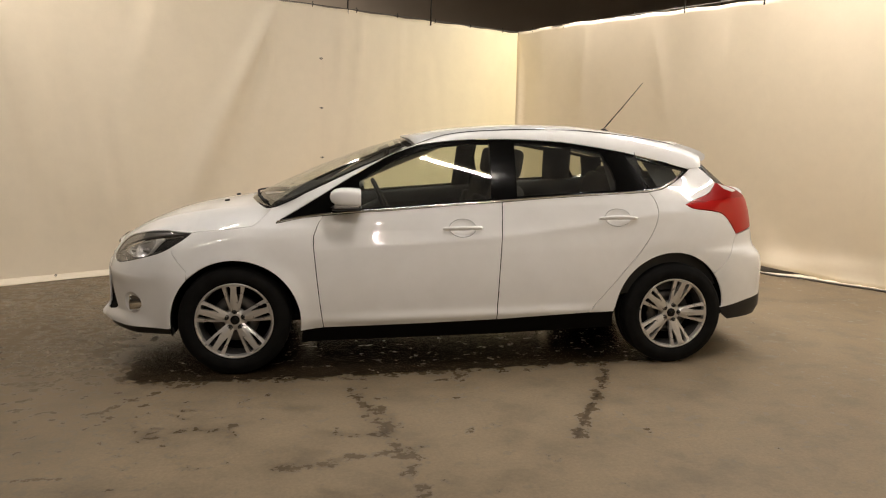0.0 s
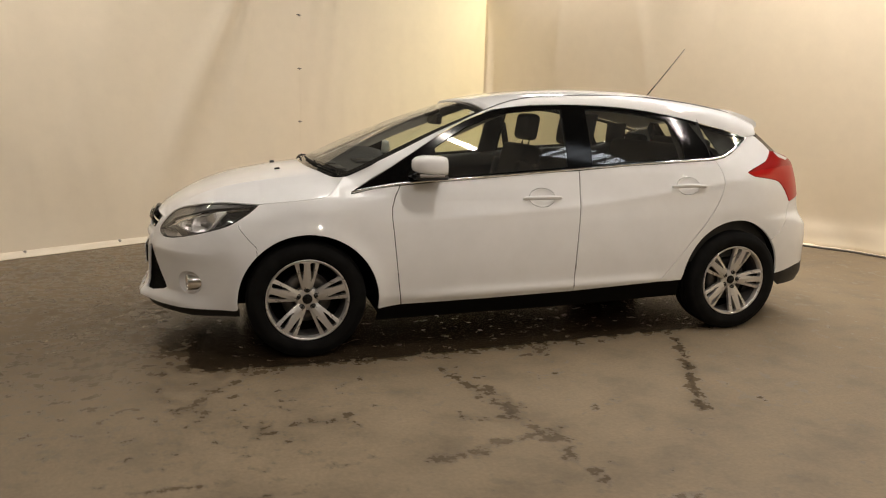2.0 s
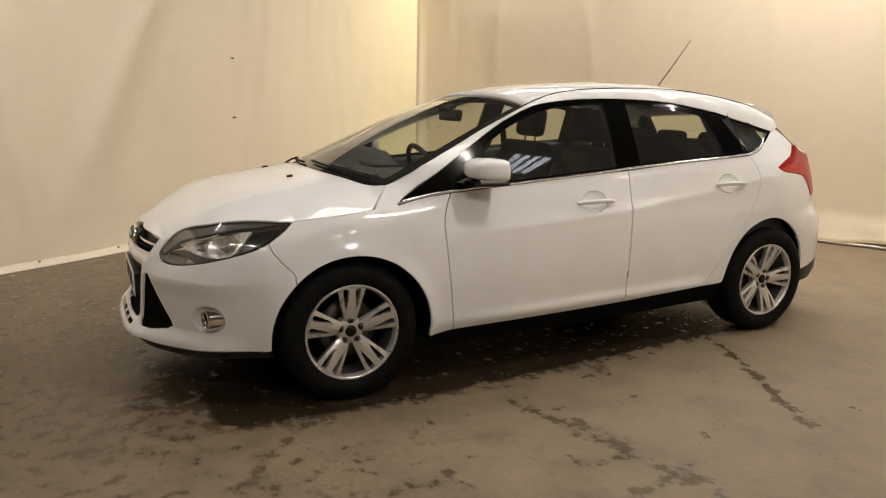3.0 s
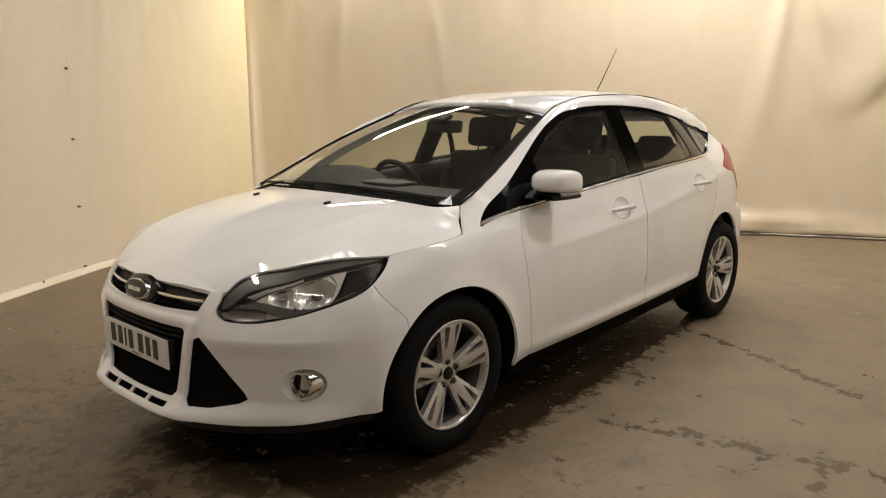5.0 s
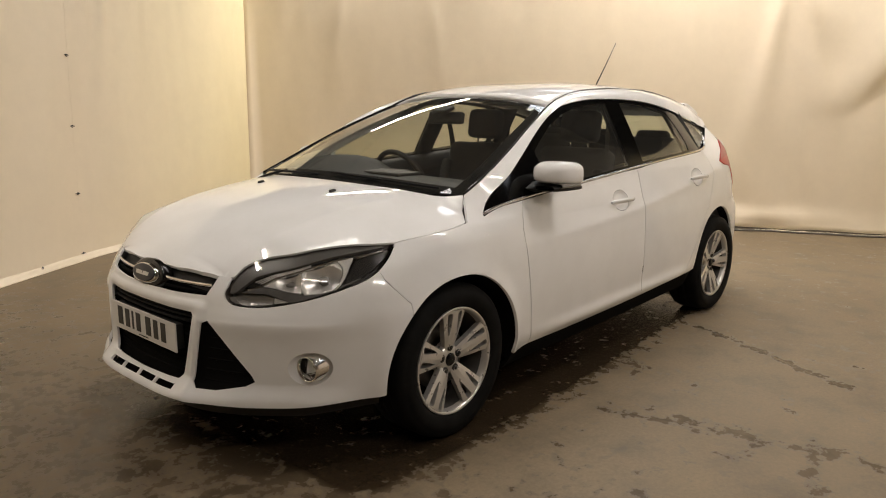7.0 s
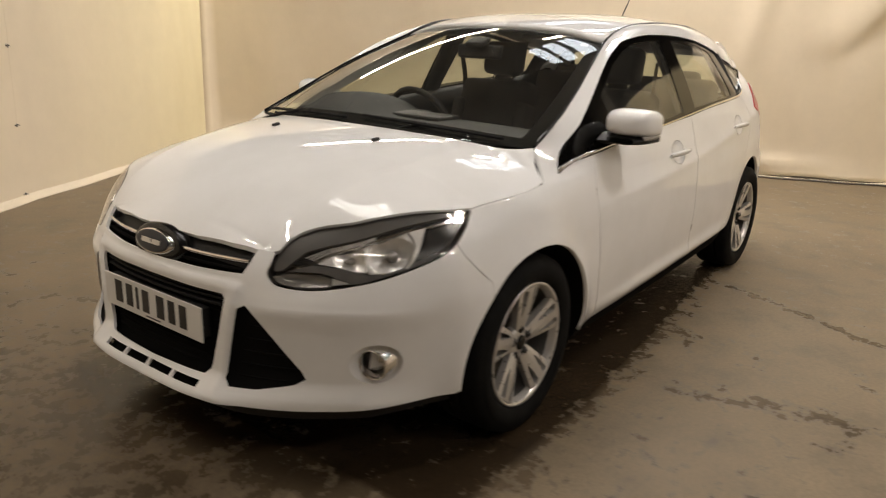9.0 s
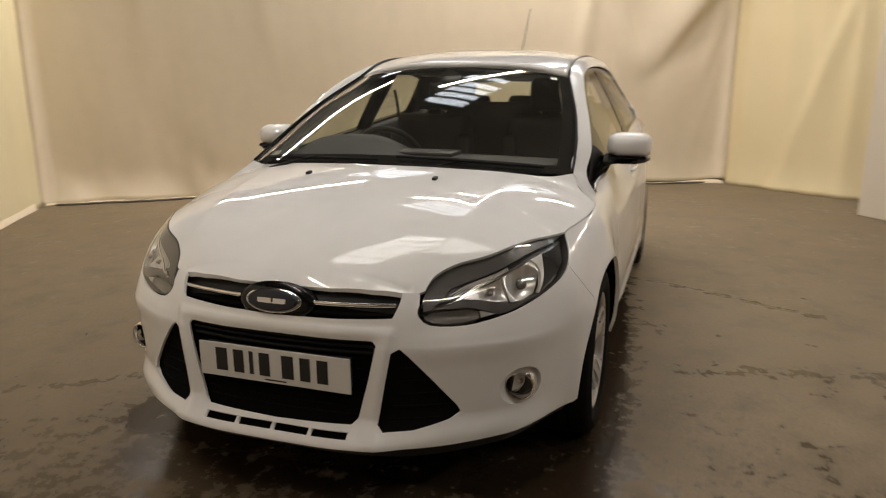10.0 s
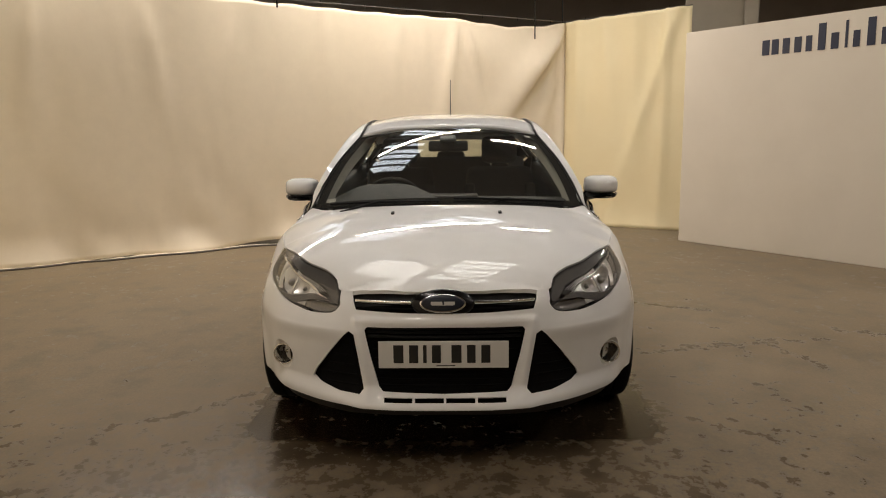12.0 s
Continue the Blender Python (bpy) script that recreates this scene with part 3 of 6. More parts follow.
        h = x[i + 1] - x[i]
        s = (t - x[i]) / h
        return (y[i] * (1 + 2 * s) * (1 - s) ** 2 + h * m[i] * s * (1 - s) ** 2
                + y[i + 1] * s * s * (3 - 2 * s) + h * m[i + 1] * s * s * (s - 1))


# half plan of the body at its widest, from the nose round to the tail
PLAN = [(-2.186, 0.0), (-2.179, 0.16), (-2.156, 0.31), (-2.106, 0.46), (-2.025, 0.60), (-1.924, 0.720), (-1.80, 0.801), (-1.67, 0.858),
        (-1.5, 0.882), (-1.25, 0.904), (-0.8, 0.908), (0.0, 0.912), (0.8, 0.912), (1.2, 0.896), (1.5, 0.870), (1.7, 0.840), (1.85, 0.790),
        (1.975, 0.710), (2.06, 0.585), (2.115, 0.40), (2.14, 0.20), (2.145, 0.0)]
_s = [0.0]
for _a, _b in zip(PLAN, PLAN[1:]):
    _s.append(_s[-1] + math.dist(_a, _b))
PX, PY = Smooth([(s, p[0]) for s, p in zip(_s, PLAN)]), Smooth([(s, p[1]) for s, p in zip(_s, PLAN)])
S_END = _s[-1]


def plan_s(x=None, y=None, rear=False):
    """Where along the plan line x (side) or y (nose, tail) lies."""
    if x is not None:
        lo, hi = 0.0, S_END
        for _ in range(40):
            mid = (lo + hi) / 2
            lo, hi = (mid, hi) if PX(mid) < x else (lo, mid)
        return lo
    lo, hi = (S_END, S_END * 0.6) if rear else (0.0, S_END * 0.4)
    for _ in range(40):
        mid = (lo + hi) / 2
        lo, hi = (mid, hi) if PY(mid) < y else (lo, mid)
    return lo


# how far the skin lies inside the plan line, by height, at stations along it
STATIONS = [
    (plan_s(y=0.0), [(0.15, 0.05), (0.22, 0.004), (0.27, -0.008), (0.31, 0.010), (0.55, 0.020), (0.64, 0.034), (0.70, 0.062), (0.74, 0.10), (0.82, 0.20)]),
    (plan_s(y=0.32), [(0.15, 0.05), (0.22, 0.004), (0.27, -0.004), (0.31, 0.008), (0.55, 0.018), (0.64, 0.036), (0.70, 0.066), (0.74, 0.10), (0.82, 0.19)]),
    (plan_s(y=0.50), [(0.15, 0.05), (0.24, 0.010), (0.40, 0.012), (0.50, 0.010), (0.56, 0.004), (0.585, 0.012), (0.62, 0.028), (0.68, 0.056), (0.76, 0.115), (0.85, 0.23)]),
    (plan_s(y=0.715), [(0.15, 0.07), (0.25, 0.024), (0.38, 0.012), (0.50, 0.006), (0.56, -0.001), (0.585, 0.006), (0.65, 0.030), (0.72, 0.062), (0.80, 0.125), (0.88, 0.24)]),
    (plan_s(x=-1.67), [(0.15, 0.05), (0.3, 0.014), (0.45, 0.006), (0.57, 0.0), (0.64, 0.012), (0.74, 0.054), (0.81, 0.115), (0.9, 0.22)]),
    (plan_s(x=-1.25), [(0.15, 0.06), (0.3, 0.012), (0.5, 0.0), (0.68, 0.006), (0.78, 0.026), (0.84, 0.062), (0.88, 0.105), (0.97, 0.21)]),
    (plan_s(x=-1.04), [(0.15, 0.08), (0.25, 0.03), (0.34, 0.013), (0.5, 0.006), (0.65, 0.012), (0.78, 0.034), (0.84, 0.060), (0.88, 0.102), (0.97, 0.196), (1.1, 0.30)]),
    (plan_s(x=-0.8), [(0.15, 0.10), (0.25, 0.045), (0.34, 0.015), (0.5, 0.008), (0.65, 0.016), (0.75, 0.032), (0.82, 0.050), (0.88, 0.070), (0.93, 0.096), (1.02, 0.150), (1.2, 0.258), (1.4, 0.386)]),
    (plan_s(x=0.2), [(0.15, 0.10), (0.25, 0.045), (0.34, 0.015), (0.5, 0.006), (0.68, 0.016), (0.76, 0.030), (0.82, 0.046), (0.90, 0.066), (0.98, 0.092), (1.06, 0.134), (1.2, 0.212), (1.4, 0.325)]),
    (plan_s(x=1.0), [(0.15, 0.10), (0.25, 0.045), (0.34, 0.015), (0.5, 0.005), (0.7, 0.014), (0.80, 0.030), (0.86, 0.042), (0.95, 0.064), (1.03, 0.096), (1.10, 0.134), (1.2, 0.196), (1.4, 0.326)]),
    (plan_s(x=1.45), [(0.15, 0.06), (0.3, 0.02), (0.5, 0.0), (0.72, 0.008), (0.87, 0.030), (0.96, 0.066), (1.05, 0.130), (1.16, 0.230), (1.3, 0.375)]),
    (plan_s(x=1.75), [(0.15, 0.06), (0.3, 0.012), (0.5, 0.0), (0.60, 0.004), (0.655, 0.010), (0.695, 0.030), (0.8, 0.042), (0.95, 0.080), (1.05, 0.125), (1.2, 0.225)]),
    (plan_s(y=0.6, rear=True), [(0.15, 0.08), (0.3, 0.0), (0.48, 0.0), (0.56, 0.002), (0.617, 0.010), (0.66, 0.052), (0.70, 0.068), (0.8, 0.085), (0.97, 0.125), (1.1, 0.205)]),
    (plan_s(y=0.0, rear=True), [(0.15, 0.10), (0.3, 0.0), (0.5, 0.0), (0.56, 0.002), (0.617, 0.012), (0.66, 0.056), (0.70, 0.072), (0.8, 0.09), (1.0, 0.135), (1.1, 0.205)]),
]
_PROF = [(s, Smooth(p)) for s, p in STATIONS]
ARCHES = ((-1.314, 0.305, 0.368), (1.304, 0.305, 0.365))
CREASE = Smooth([(-1.0, 0.720), (-0.75, 0.730), (-0.1, 0.762), (0.2, 0.785), (1.05, 0.885), (1.6, 0.965)])


def skin(s, z):
    """The point of the outer skin at plan place s (negative: the right-hand side) and height z."""
    side = 1.0 if s < 0 else -1.0
    a = abs(s)
    d = Smooth([(st, p(z)) for st, p in _PROF])(a)
    x, y = PX(a), PY(a)
    e = 1e-4
    tx, ty = PX(min(a + e, S_END)) - PX(max(a - e, 0)), PY(min(a + e, S_END)) - PY(max(a - e, 0))
    q = math.hypot(tx, ty)
    tx, ty = (0.0, 1.0) if a < 1e-3 else (tx / q, ty / q)
    for cx, cz, r in ARCHES:
        rr = math.hypot(x - cx, z - cz)
        d -= (0.015 if cx < 0 else -0.006) * math.exp(-((rr - r + 0.01) / 0.055) ** 2) * (1.0 if z > 0.2 else 0.5)
    if -1.05 < x < 1.75:
        fade = min(1, (x + 1.05) / 0.75, (1.75 - x) / 0.35)
        d -= 0.0130 * fade * math.exp(-math.sqrt((z - CREASE(x)) ** 2 + 0.00008) / 0.045)
    if a < 0.75:
        fade = min(1.0, max(0.0, (z - 0.27) / 0.04), 1.0) * min(1.0, max(0.0, (0.62 - z) / 0.05))
        d -= 0.012 * max(0.0, fade) * math.exp(-((y - (0.335 + 0.16 * (z - 0.45))) / 0.028) ** 2)
        d -= 0.014 * min(1.0, max(0.0, (0.40 - y) / 0.07)) * math.exp(-((z - 0.27) / 0.035) ** 2)
    if -0.9 < x < 0.9:
        d -= 0.013 * min(1.0, (x + 0.9) / 0.35, (0.9 - x) / 0.2) * math.exp(-((z - 0.318 - 0.02 * x) / 0.034) ** 2)
    return Vector((x + d * ty, side * (y - d * tx), z))


def skin_normal(s, z):
    e = 0.004
    u = skin(s + e, z) - skin(s - e, z)
    v = skin(s, z + e) - skin(s, z - e)
    n = u.cross(v)
    n.normalize()
    p = skin(s, z)
    return n if n.dot(Vector((p.x * 0.25, p.y, 0.0))) > 0 else -n


def at_x(x, z, sign=1):
    """Plan place where the skin has this x at height z, on the flank."""
    lo, hi = 0.0, S_END
    for _ in range(26):
        mid = (lo + hi) / 2
        lo, hi = (mid, hi) if skin(mid, z).x < x else (lo, mid)
    return lo * sign


def at_y(y, z, rear=False):
    """Plan place where the nose or tail has this distance y from the middle."""
    sign, y = (1 if y >= 0 else -1), abs(y)
    lo, hi = (S_END, S_END * 0.62) if rear else (0.0, S_END * 0.38)
    for _ in range(26):
        mid = (lo + hi) / 2
        lo, hi = (mid, hi) if -skin(mid, z).y < y else (lo, mid)
    return lo * sign


def spline(pts, n=6):
    """Points of a soft curve through pts."""
    out = []
    for i in range(len(pts) - 1):
        p0, p1, p2, p3 = pts[max(i - 1, 0)], pts[i], pts[i + 1], pts[min(i + 2, len(pts) - 1)]
        for k in range(n):
            t = k / n
            out.append(tuple(0.5 * (2 * b + (c - a) * t + (2 * a - 5 * b + 4 * c - d) * t * t + (3 * b - a - 3 * c + d) * t ** 3)
                             for a, b, c, d in zip(p0, p1, p2, p3)))
    out.append(tuple(pts[-1]))
    return out


def densify(poly, h):
    out = []
    for a, b in zip(poly, poly[1:] + poly[:1]):
        k = max(1, int(math.dist(a, b) / h))
        out += [(a[0] + (b[0] - a[0]) * i / k, a[1] + (b[1] - a[1]) * i / k) for i in range(k)]
    return out


def inset(poly, d):
    area = sum(a[0] * b[1] - b[0] * a[1] for a, b in zip(poly, poly[1:] + poly[:1]))
    sg = 1 if area > 0 else -1
    out = []
    n = len(poly)
    for i in range(n):
        p, q, r = poly[i - 1], poly[i], poly[(i + 1) % n]
        ax, ay, bx, by = q[0] - p[0], q[1] - p[1], r[0] - q[0], r[1] - q[1]
        la, lb = math.hypot(ax, ay) or 1, math.hypot(bx, by) or 1
        nx, ny = -ay / la - by / lb, ax / la + bx / lb
        k = math.hypot(nx, ny)
        if k < 0.3:
            out.append(q)
            continue
        c = max(0.45, k / 2)
        out.append((q[0] + sg * nx / k * d / c, q[1] + sg * ny / k * d / c))
    return out


def inside(P, poly):
    x, y = P[:, 0], P[:, 1]
    r = np.zeros(len(P), bool)
    for (ax, ay), (bx, by) in zip(poly, poly[1:] + poly[:1]):
        if ay == by:
            continue
        c = ((ay > y) != (by > y)) & (x < (bx - ax) * (y - ay) / (by - ay) + ax)
        r ^= c
    return r


def near(P, poly, d):
    r = np.full(len(P), 1e9)
    for (ax, ay), (bx, by) in zip(poly, poly[1:] + poly[:1]):
        r = np.minimum(r, seg_dist(P[:, 0], P[:, 1], ax, ay, bx, by))
    return r < d


def flat_tris(poly, holes=(), h=0.035):
    """Triangles over an outline with holes, with inner points about h apart."""
    loops = [densify(list(p), h) for p in (poly, *holes)]
    xs, ys = [p[0] for p in loops[0]], [p[1] for p in loops[0]]
    gx, gy = np.arange(min(xs) + h * 0.5, max(xs), h), np.arange(min(ys) + h * 0.5, max(ys), h)
    G = np.array([(a, b) for a in gx for b in gy]).reshape(-1, 2)
    if len(G):
        ok = inside(G, loops[0]) & ~near(G, loops[0], h * 0.45)
        for l in loops[1:]:
            ok &= ~inside(G, l) & ~near(G, l, h * 0.45)
        G = G[ok]
    pts, edges = [], []
    for l in loops:
        b = len(pts)
        pts += [Vector(p) for p in l]
        edges += [(b + i, b + (i + 1) % len(l)) for i in range(len(l))]
    pts += [Vector(p) for p in G]
    v, e, f = geometry.delaunay_2d_cdt(pts, edges, [], 0, 1e-6)[:3]
    V = np.array([(p[0], p[1]) for p in v])
    C = np.array([V[list(t)].mean(0) for t in f])
    ok = inside(C, loops[0])
    for l in loops[1:]:
        ok &= ~inside(C, l)
    return V, [t for t, k in zip(f, ok) if k]


def panel_mesh(name, poly, surf, norm, holes=(), h=0.035, gap=0.002, depth=0.014, out=0.0, crisp=False):
    """A shell over an outline in (s, z), laid on a surface, with its edge turned in by depth."""
    poly = inset(list(poly), gap) if gap else list(poly)
    V, F = flat_tris(poly, [inset(list(q), -gap) if gap else list(q) for q in holes], h)
    P = [surf(a, b) for a, b in V]
    N = [norm(a, b) for a, b in V]
    if out:
        P = [p + n * out for p, n in zip(P, N)]
    faces = []
    for t in F:
        a, b, c = t
        if (P[b] - P[a]).cross(P[c] - P[a]).dot(N[a] + N[b] + N[c]) < 0:
            t = (a, c, b)
        faces.append(tuple(t))
    verts, norms = list(P), list(N)
    if depth:
        count = {}
        for t in faces:
            for a, b in ((t[0], t[1]), (t[1], t[2]), (t[2], t[0])):
                count[(a, b)] = count.get((a, b), 0) + 1
        rim = [k for k in count if (k[1], k[0]) not in count]
        low, top = {}, {}
        for a, b in rim:
            for k in (a, b):
                if k not in low:
                    top[k] = len(verts)
                    verts.append(P[k]); norms.append(N[k])
                    low[k] = len(verts)
                    verts.append(P[k] - N[k] * depth); norms.append(N[k])
        for a, b in rim:
            faces.append((top[b], top[a], low[a], low[b]))
            fn = (P[b] - P[a]).cross(N[a])
            fn.normalize()
            for k in (a, b):
                for q in (top[k], low[k]):
                    norms[q] = norms[q] + fn * 1.5 if norms[q] is N[k] else norms[q] + fn * 1.5
    me = bpy.data.meshes.new(name)
    me.from_pydata([tuple(v) for v in verts], [], faces)
    me.polygons.foreach_set("use_smooth", [True] * len(me.polygons))
    me.normals_split_custom_set_from_vertices([tuple(n.normalized()) for n in norms])
    return me


def panel(name, poly, material, parent, label="", surf=None, norm=None, **kw):
    me = panel_mesh(name, poly, surf or skin, norm or skin_normal, **kw)
    me.materials.append(material)
    ob = new(name, me)
    ob.parent = parent
    if label:
        ob["label"] = label
    return ob


def mirrored(ob, name=None):
    """The same part for the other flank."""
    me = ob.data.copy()
    cnt = len(me.vertices)
    co = np.empty(cnt * 3)
    me.vertices.foreach_get("co", co)
    n = np.empty(len(me.corner_normals) * 3)
    me.corner_normals.foreach_get("vector", n)
    co[1::3] *= -1
    n = n.reshape(-1, 3) * (1, -1, 1)
    old = [tuple(p.vertices) for p in me.polygons]
    li = [tuple(p.loop_indices) for p in me.polygons]
    m2 = bpy.data.meshes.new(me.name)
    m2.from_pydata(co.reshape(-1, 3).tolist(), [], [t[::-1] for t in old])
    m2.polygons.foreach_set("use_smooth", [p.use_smooth for p in me.polygons])
    m2.normals_split_custom_set([tuple(n[k]) for l in li for k in l[::-1]])
    for m in me.materials:
        m2.materials.append(m)
    bpy.data.meshes.remove(me)
    o = new(name or ob.name.split(".")[0], m2)
    o.parent = ob.parent
    o.matrix_basis = ob.matrix_basis
    if "label" in ob:
        o["label"] = ob["label"]
    return o


def both(ob):
    mirrored(ob)
    return ob


# the car stands a little nose-down on its springs
SLOPE = 0.0121
CAR = Matrix.Translation((-1.32, 0, 0)) @ Matrix.Rotation(-SLOPE, 4, "Y") @ Matrix.Translation((1.32, 0, -0.003))


def ground_under(x):
    """Height of the floor in the car's own axes."""
    return 0.003 - SLOPE * (x + 1.32)


car = empty("car", CAR)
tagged(car, "white five-door hatchback parked on damp concrete", "car")


def lean(x, z):
    """How far a mark on the tucked-in upper flank lies further along."""
    up = min(1.0, max(0.0, (z - 0.55) / 0.3)) * min(1.0, max(0.3, (1.35 - z) / 0.3))
    along = min(1.0, max(0.0, (x + 1.15) / 0.3)) * min(1.0, max(0.0, (1.55 - x) / 0.3))
    return 0.045 * up * along * (x + 0.705) / 4.1


def sx(pts):
    """Flank outline from (x, z) to (s, z)."""
    return [(at_x(x + lean(x, z), z), z) for x, z in pts]


def fy(pts):
    return [(at_y(y, z), z) for y, z in pts]


def arc(cx, cz, r, a0, a1, n=20):
    return [(cx + r * math.cos(math.radians(a0 + (a1 - a0) * k / n)), cz + r * math.sin(math.radians(a0 + (a1 - a0) * k / n))) for k in range(n + 1)]


FA, RA = ARCHES
BELT = [(-1.075, 0.875), (-0.813, 0.917), (-0.425, 0.943), (0.225, 0.987), (0.625, 1.014), (1.0, 1.032), (1.144, 1.040), (1.236, 1.053), (1.30, 1.075), (1.375, 1.108), (1.470, 1.172)]
DLO = [(-1.075, 0.877), (-0.90, 0.978), (-0.712, 1.092), (-0.55, 1.186), (-0.413, 1.254), (-0.30, 1.296), (-0.208, 1.321), (0.0, 1.345), (0.242, 1.352), (0.45, 1.348), (0.665, 1.333), (0.85, 1.308), (1.019, 1.279), (1.18, 1.245), (1.315, 1.214), (1.470, 1.172)]
belt_z, dlo_z = Smooth(BELT), Smooth(DLO)

# headlamp outline, from the inner top corner round the bottom to the rear tip and back along the top
HL_BOTTOM = spline(fy([(0.434, 0.692), (0.431, 0.662), (0.467, 0.632), (0.56, 0.626), (0.635, 0.638)]), 3)[:-1] + spline([(at_y(0.635, 0.638), 0.638)] + sx([(-1.86, 0.667), (-1.72, 0.711), (-1.62, 0.767), (-1.552, 0.818)]), 4)
HL_TOP = spline(sx([(-1.552, 0.818), (-1.70, 0.823), (-1.82, 0.813)]) + fy([(0.575, 0.797), (0.500, 0.780), (0.452, 0.748), (0.434, 0.692)]), 4)
HEADLAMP = HL_BOTTOM[:-1] + HL_TOP[:-1]
WING_TOP = spline(sx([(-1.552, 0.820), (-1.40, 0.836), (-1.26, 0.852), (-1.196, 0.862)]), 4)

# bumper
_bot = [(0.0, 0.257), (0.33, 0.261), (0.55, 0.267), (0.74, 0.271)]
half = fy([(0.0, 0.724), (0.20, 0.724), (0.36, 0.720), (0.428, 0.716)]) + HL_BOTTOM[1:-6] + [(1.085, 0.705), (1.13, 0.655), (1.175, 0.610)]
half += sx(arc(*FA[:2], FA[2], 135, 184, 14)) + sx([(-1.70, 0.275)]) + fy(_bot[::-1])
bumper_outline = half + [(-s, z) for s, z in half[::-1] if abs(s) > 1e-4]


def mirror_poly(p):
    return [(-s, z) for s, z in p[::-1]]


UPPER_GRILLE = fy([(y, z) for y, z in [(-0.378, 0.7195), (-0.374, 0.686), (-0.362, 0.653), (-0.18, 0.647), (0.0, 0.645), (0.18, 0.647), (0.362, 0.653), (0.374, 0.686), (0.378, 0.7195)]])
GRILLE = fy([(-0.322, 0.575), (-0.300, 0.470), (-0.268, 0.346), (-0.25, 0.329), (0.0, 0.3235), (0.25, 0.329), (0.268, 0.346), (0.300, 0.470), (0.322, 0.575), (0.312, 0.586), (0.0, 0.590), (-0.312, 0.586)])
TRI = fy([(0.376, 0.548), (0.362, 0.470), (0.340, 0.338), (0.352, 0.324), (0.43, 0.327), (0.526, 0.349), (0.544, 0.360), (0.537, 0.376), (0.470, 0.465), (0.408, 0.538), (0.390, 0.555)])
TRI = inset(TRI, -0.009)
FOG = [(at_y(0.713, 0.410) + 0.080 * math.cos(a), 0.410 + 0.061 * math.sin(a)) for a in [k * math.pi / 12 for k in range(24)]]
SLOTS = [fy([(a, 0.3085), (a, 0.2945), (b, 0.2945), (b, 0.3085)]) for a, b in ((-0.245, -0.132), (-0.120, -0.006), (0.006, 0.120), (0.132, 0.245))]
# the upper grille lies between bonnet and bumper: cut it from the outline
lo_edge = UPPER_GRILLE[1:-1]
bumper_cut = [p for p in half if p[0] > UPPER_GRILLE[-1][0] + 0.004]
bumper_outline = lo_edge[4:] + [UPPER_GRILLE[-1]] + bumper_cut + mirror_poly(bumper_cut) + [UPPER_GRILLE[0]] + lo_edge[:4]


def bumper_skin(s, z):
    """The nose with a proud rounded bar between the two grilles and a chin below."""
    p = skin(s, z)
    side = min(1.0, max(0.0, (0.385 - abs(p.y)) / 0.03))
    side = side * side * (3 - 2 * side)
    bar = 0.009 / (1 + math.exp((z - 0.622) / 0.0035)) / (1 + math.exp((0.594 - z) / 0.006)) if p.x < -1.9 else 0.0
    chin = min(1.0, max(0.0, (0.352 - z) / 0.07)) * min(1.0, max(0.0, (-1.72 - p.x) / 0.22))
    return p + skin_normal(s, z) * (bar * side) + Vector((-0.034 * (0.55 + 0.45 * min(1.0, abs(p.y) / 0.4)) * chin * chin * (3 - 2 * chin), 0, 0))


def bumper_normal(s, z):
    e = 0.003
    n = (bumper_skin(s + e, z) - bumper_skin(s - e, z)).cross(bumper_skin(s, z + e) - bumper_skin(s, z - e)).normalized()
    return n if n.dot(skin_normal(s, z)) > 0 else -n


bumper = panel("front_bumper", bumper_outline, M_PAINT, car, surf=bumper_skin, norm=bumper_normal, holes=[GRILLE, TRI, mirror_poly(TRI), FOG, mirror_poly(FOG), *SLOTS], h=0.013, depth=0.010, gap=0.0012)

# wings, doors, quarters
arc_f = sx(arc(*FA[:2], FA[2], 135, -8, 34))
wing = HL_BOTTOM[-7:] + WING_TOP[1:] + sx([(-1.150, 0.905), (-1.100, 0.952), (-1.075, 0.872), (-0.93, 0.900), (-0.815, 0.914), (-0.845, 0.86), (-0.866, 0.80), (-0.868, 0.746), (-0.852, 0.55), (-0.835, 0.38), (-0.82, 0.266)]) + arc_f[::-1]
wing = [(1.175, 0.610), (1.13, 0.655), (1.085, 0.705)] + wing
both(panel("front_wing", wing, M_PAINT, car, h=0.018, gap=0.0020))
BSEAM = [(0.229, 0.985), (0.222, 0.80), (0.210, 0.50), (0.200, 0.287)]
fdoor = sx([(-0.815, 0.915), (-0.6, 0.932), (-0.425, 0.943), (-0.1, 0.966), (0.1, 0.979)] + BSEAM + [(-0.30, 0.274), (-0.82, 0.265), (-0.835, 0.38), (-0.852, 0.55), (-0.868, 0.746), (-0.866, 0.80), (-0.845, 0.86)])
arc_r = arc(*RA[:2], RA[2], 178, -4, 34)
REDGE = [(1.144, 1.038), (1.170, 0.995), (1.183, 0.952), (1.183, 0.903), (1.165, 0.83), (1.133, 0.765), (1.075, 0.675), (0.999, 0.583), (0.88, 0.445), (0.80, 0.355), (0.767, 0.316)]
rdoor = sx([BSEAM[0], (0.45, 1.003), (0.625, 1.014), (0.85, 1.026), (1.0, 1.032)] + spline(REDGE, 2) + [(0.48, 0.302)] + BSEAM[::-1][:-1])
DISH_F = [(-0.012 + 0.076 * math.cos(k * math.pi / 14), 0.838 + 0.050 * math.sin(k * math.pi / 14)) for k in range(28)]
DISH_R = [(0.924 + 0.076 * math.cos(k * math.pi / 14), 0.890 + 0.050 * math.sin(k * math.pi / 14)) for k in range(28)]
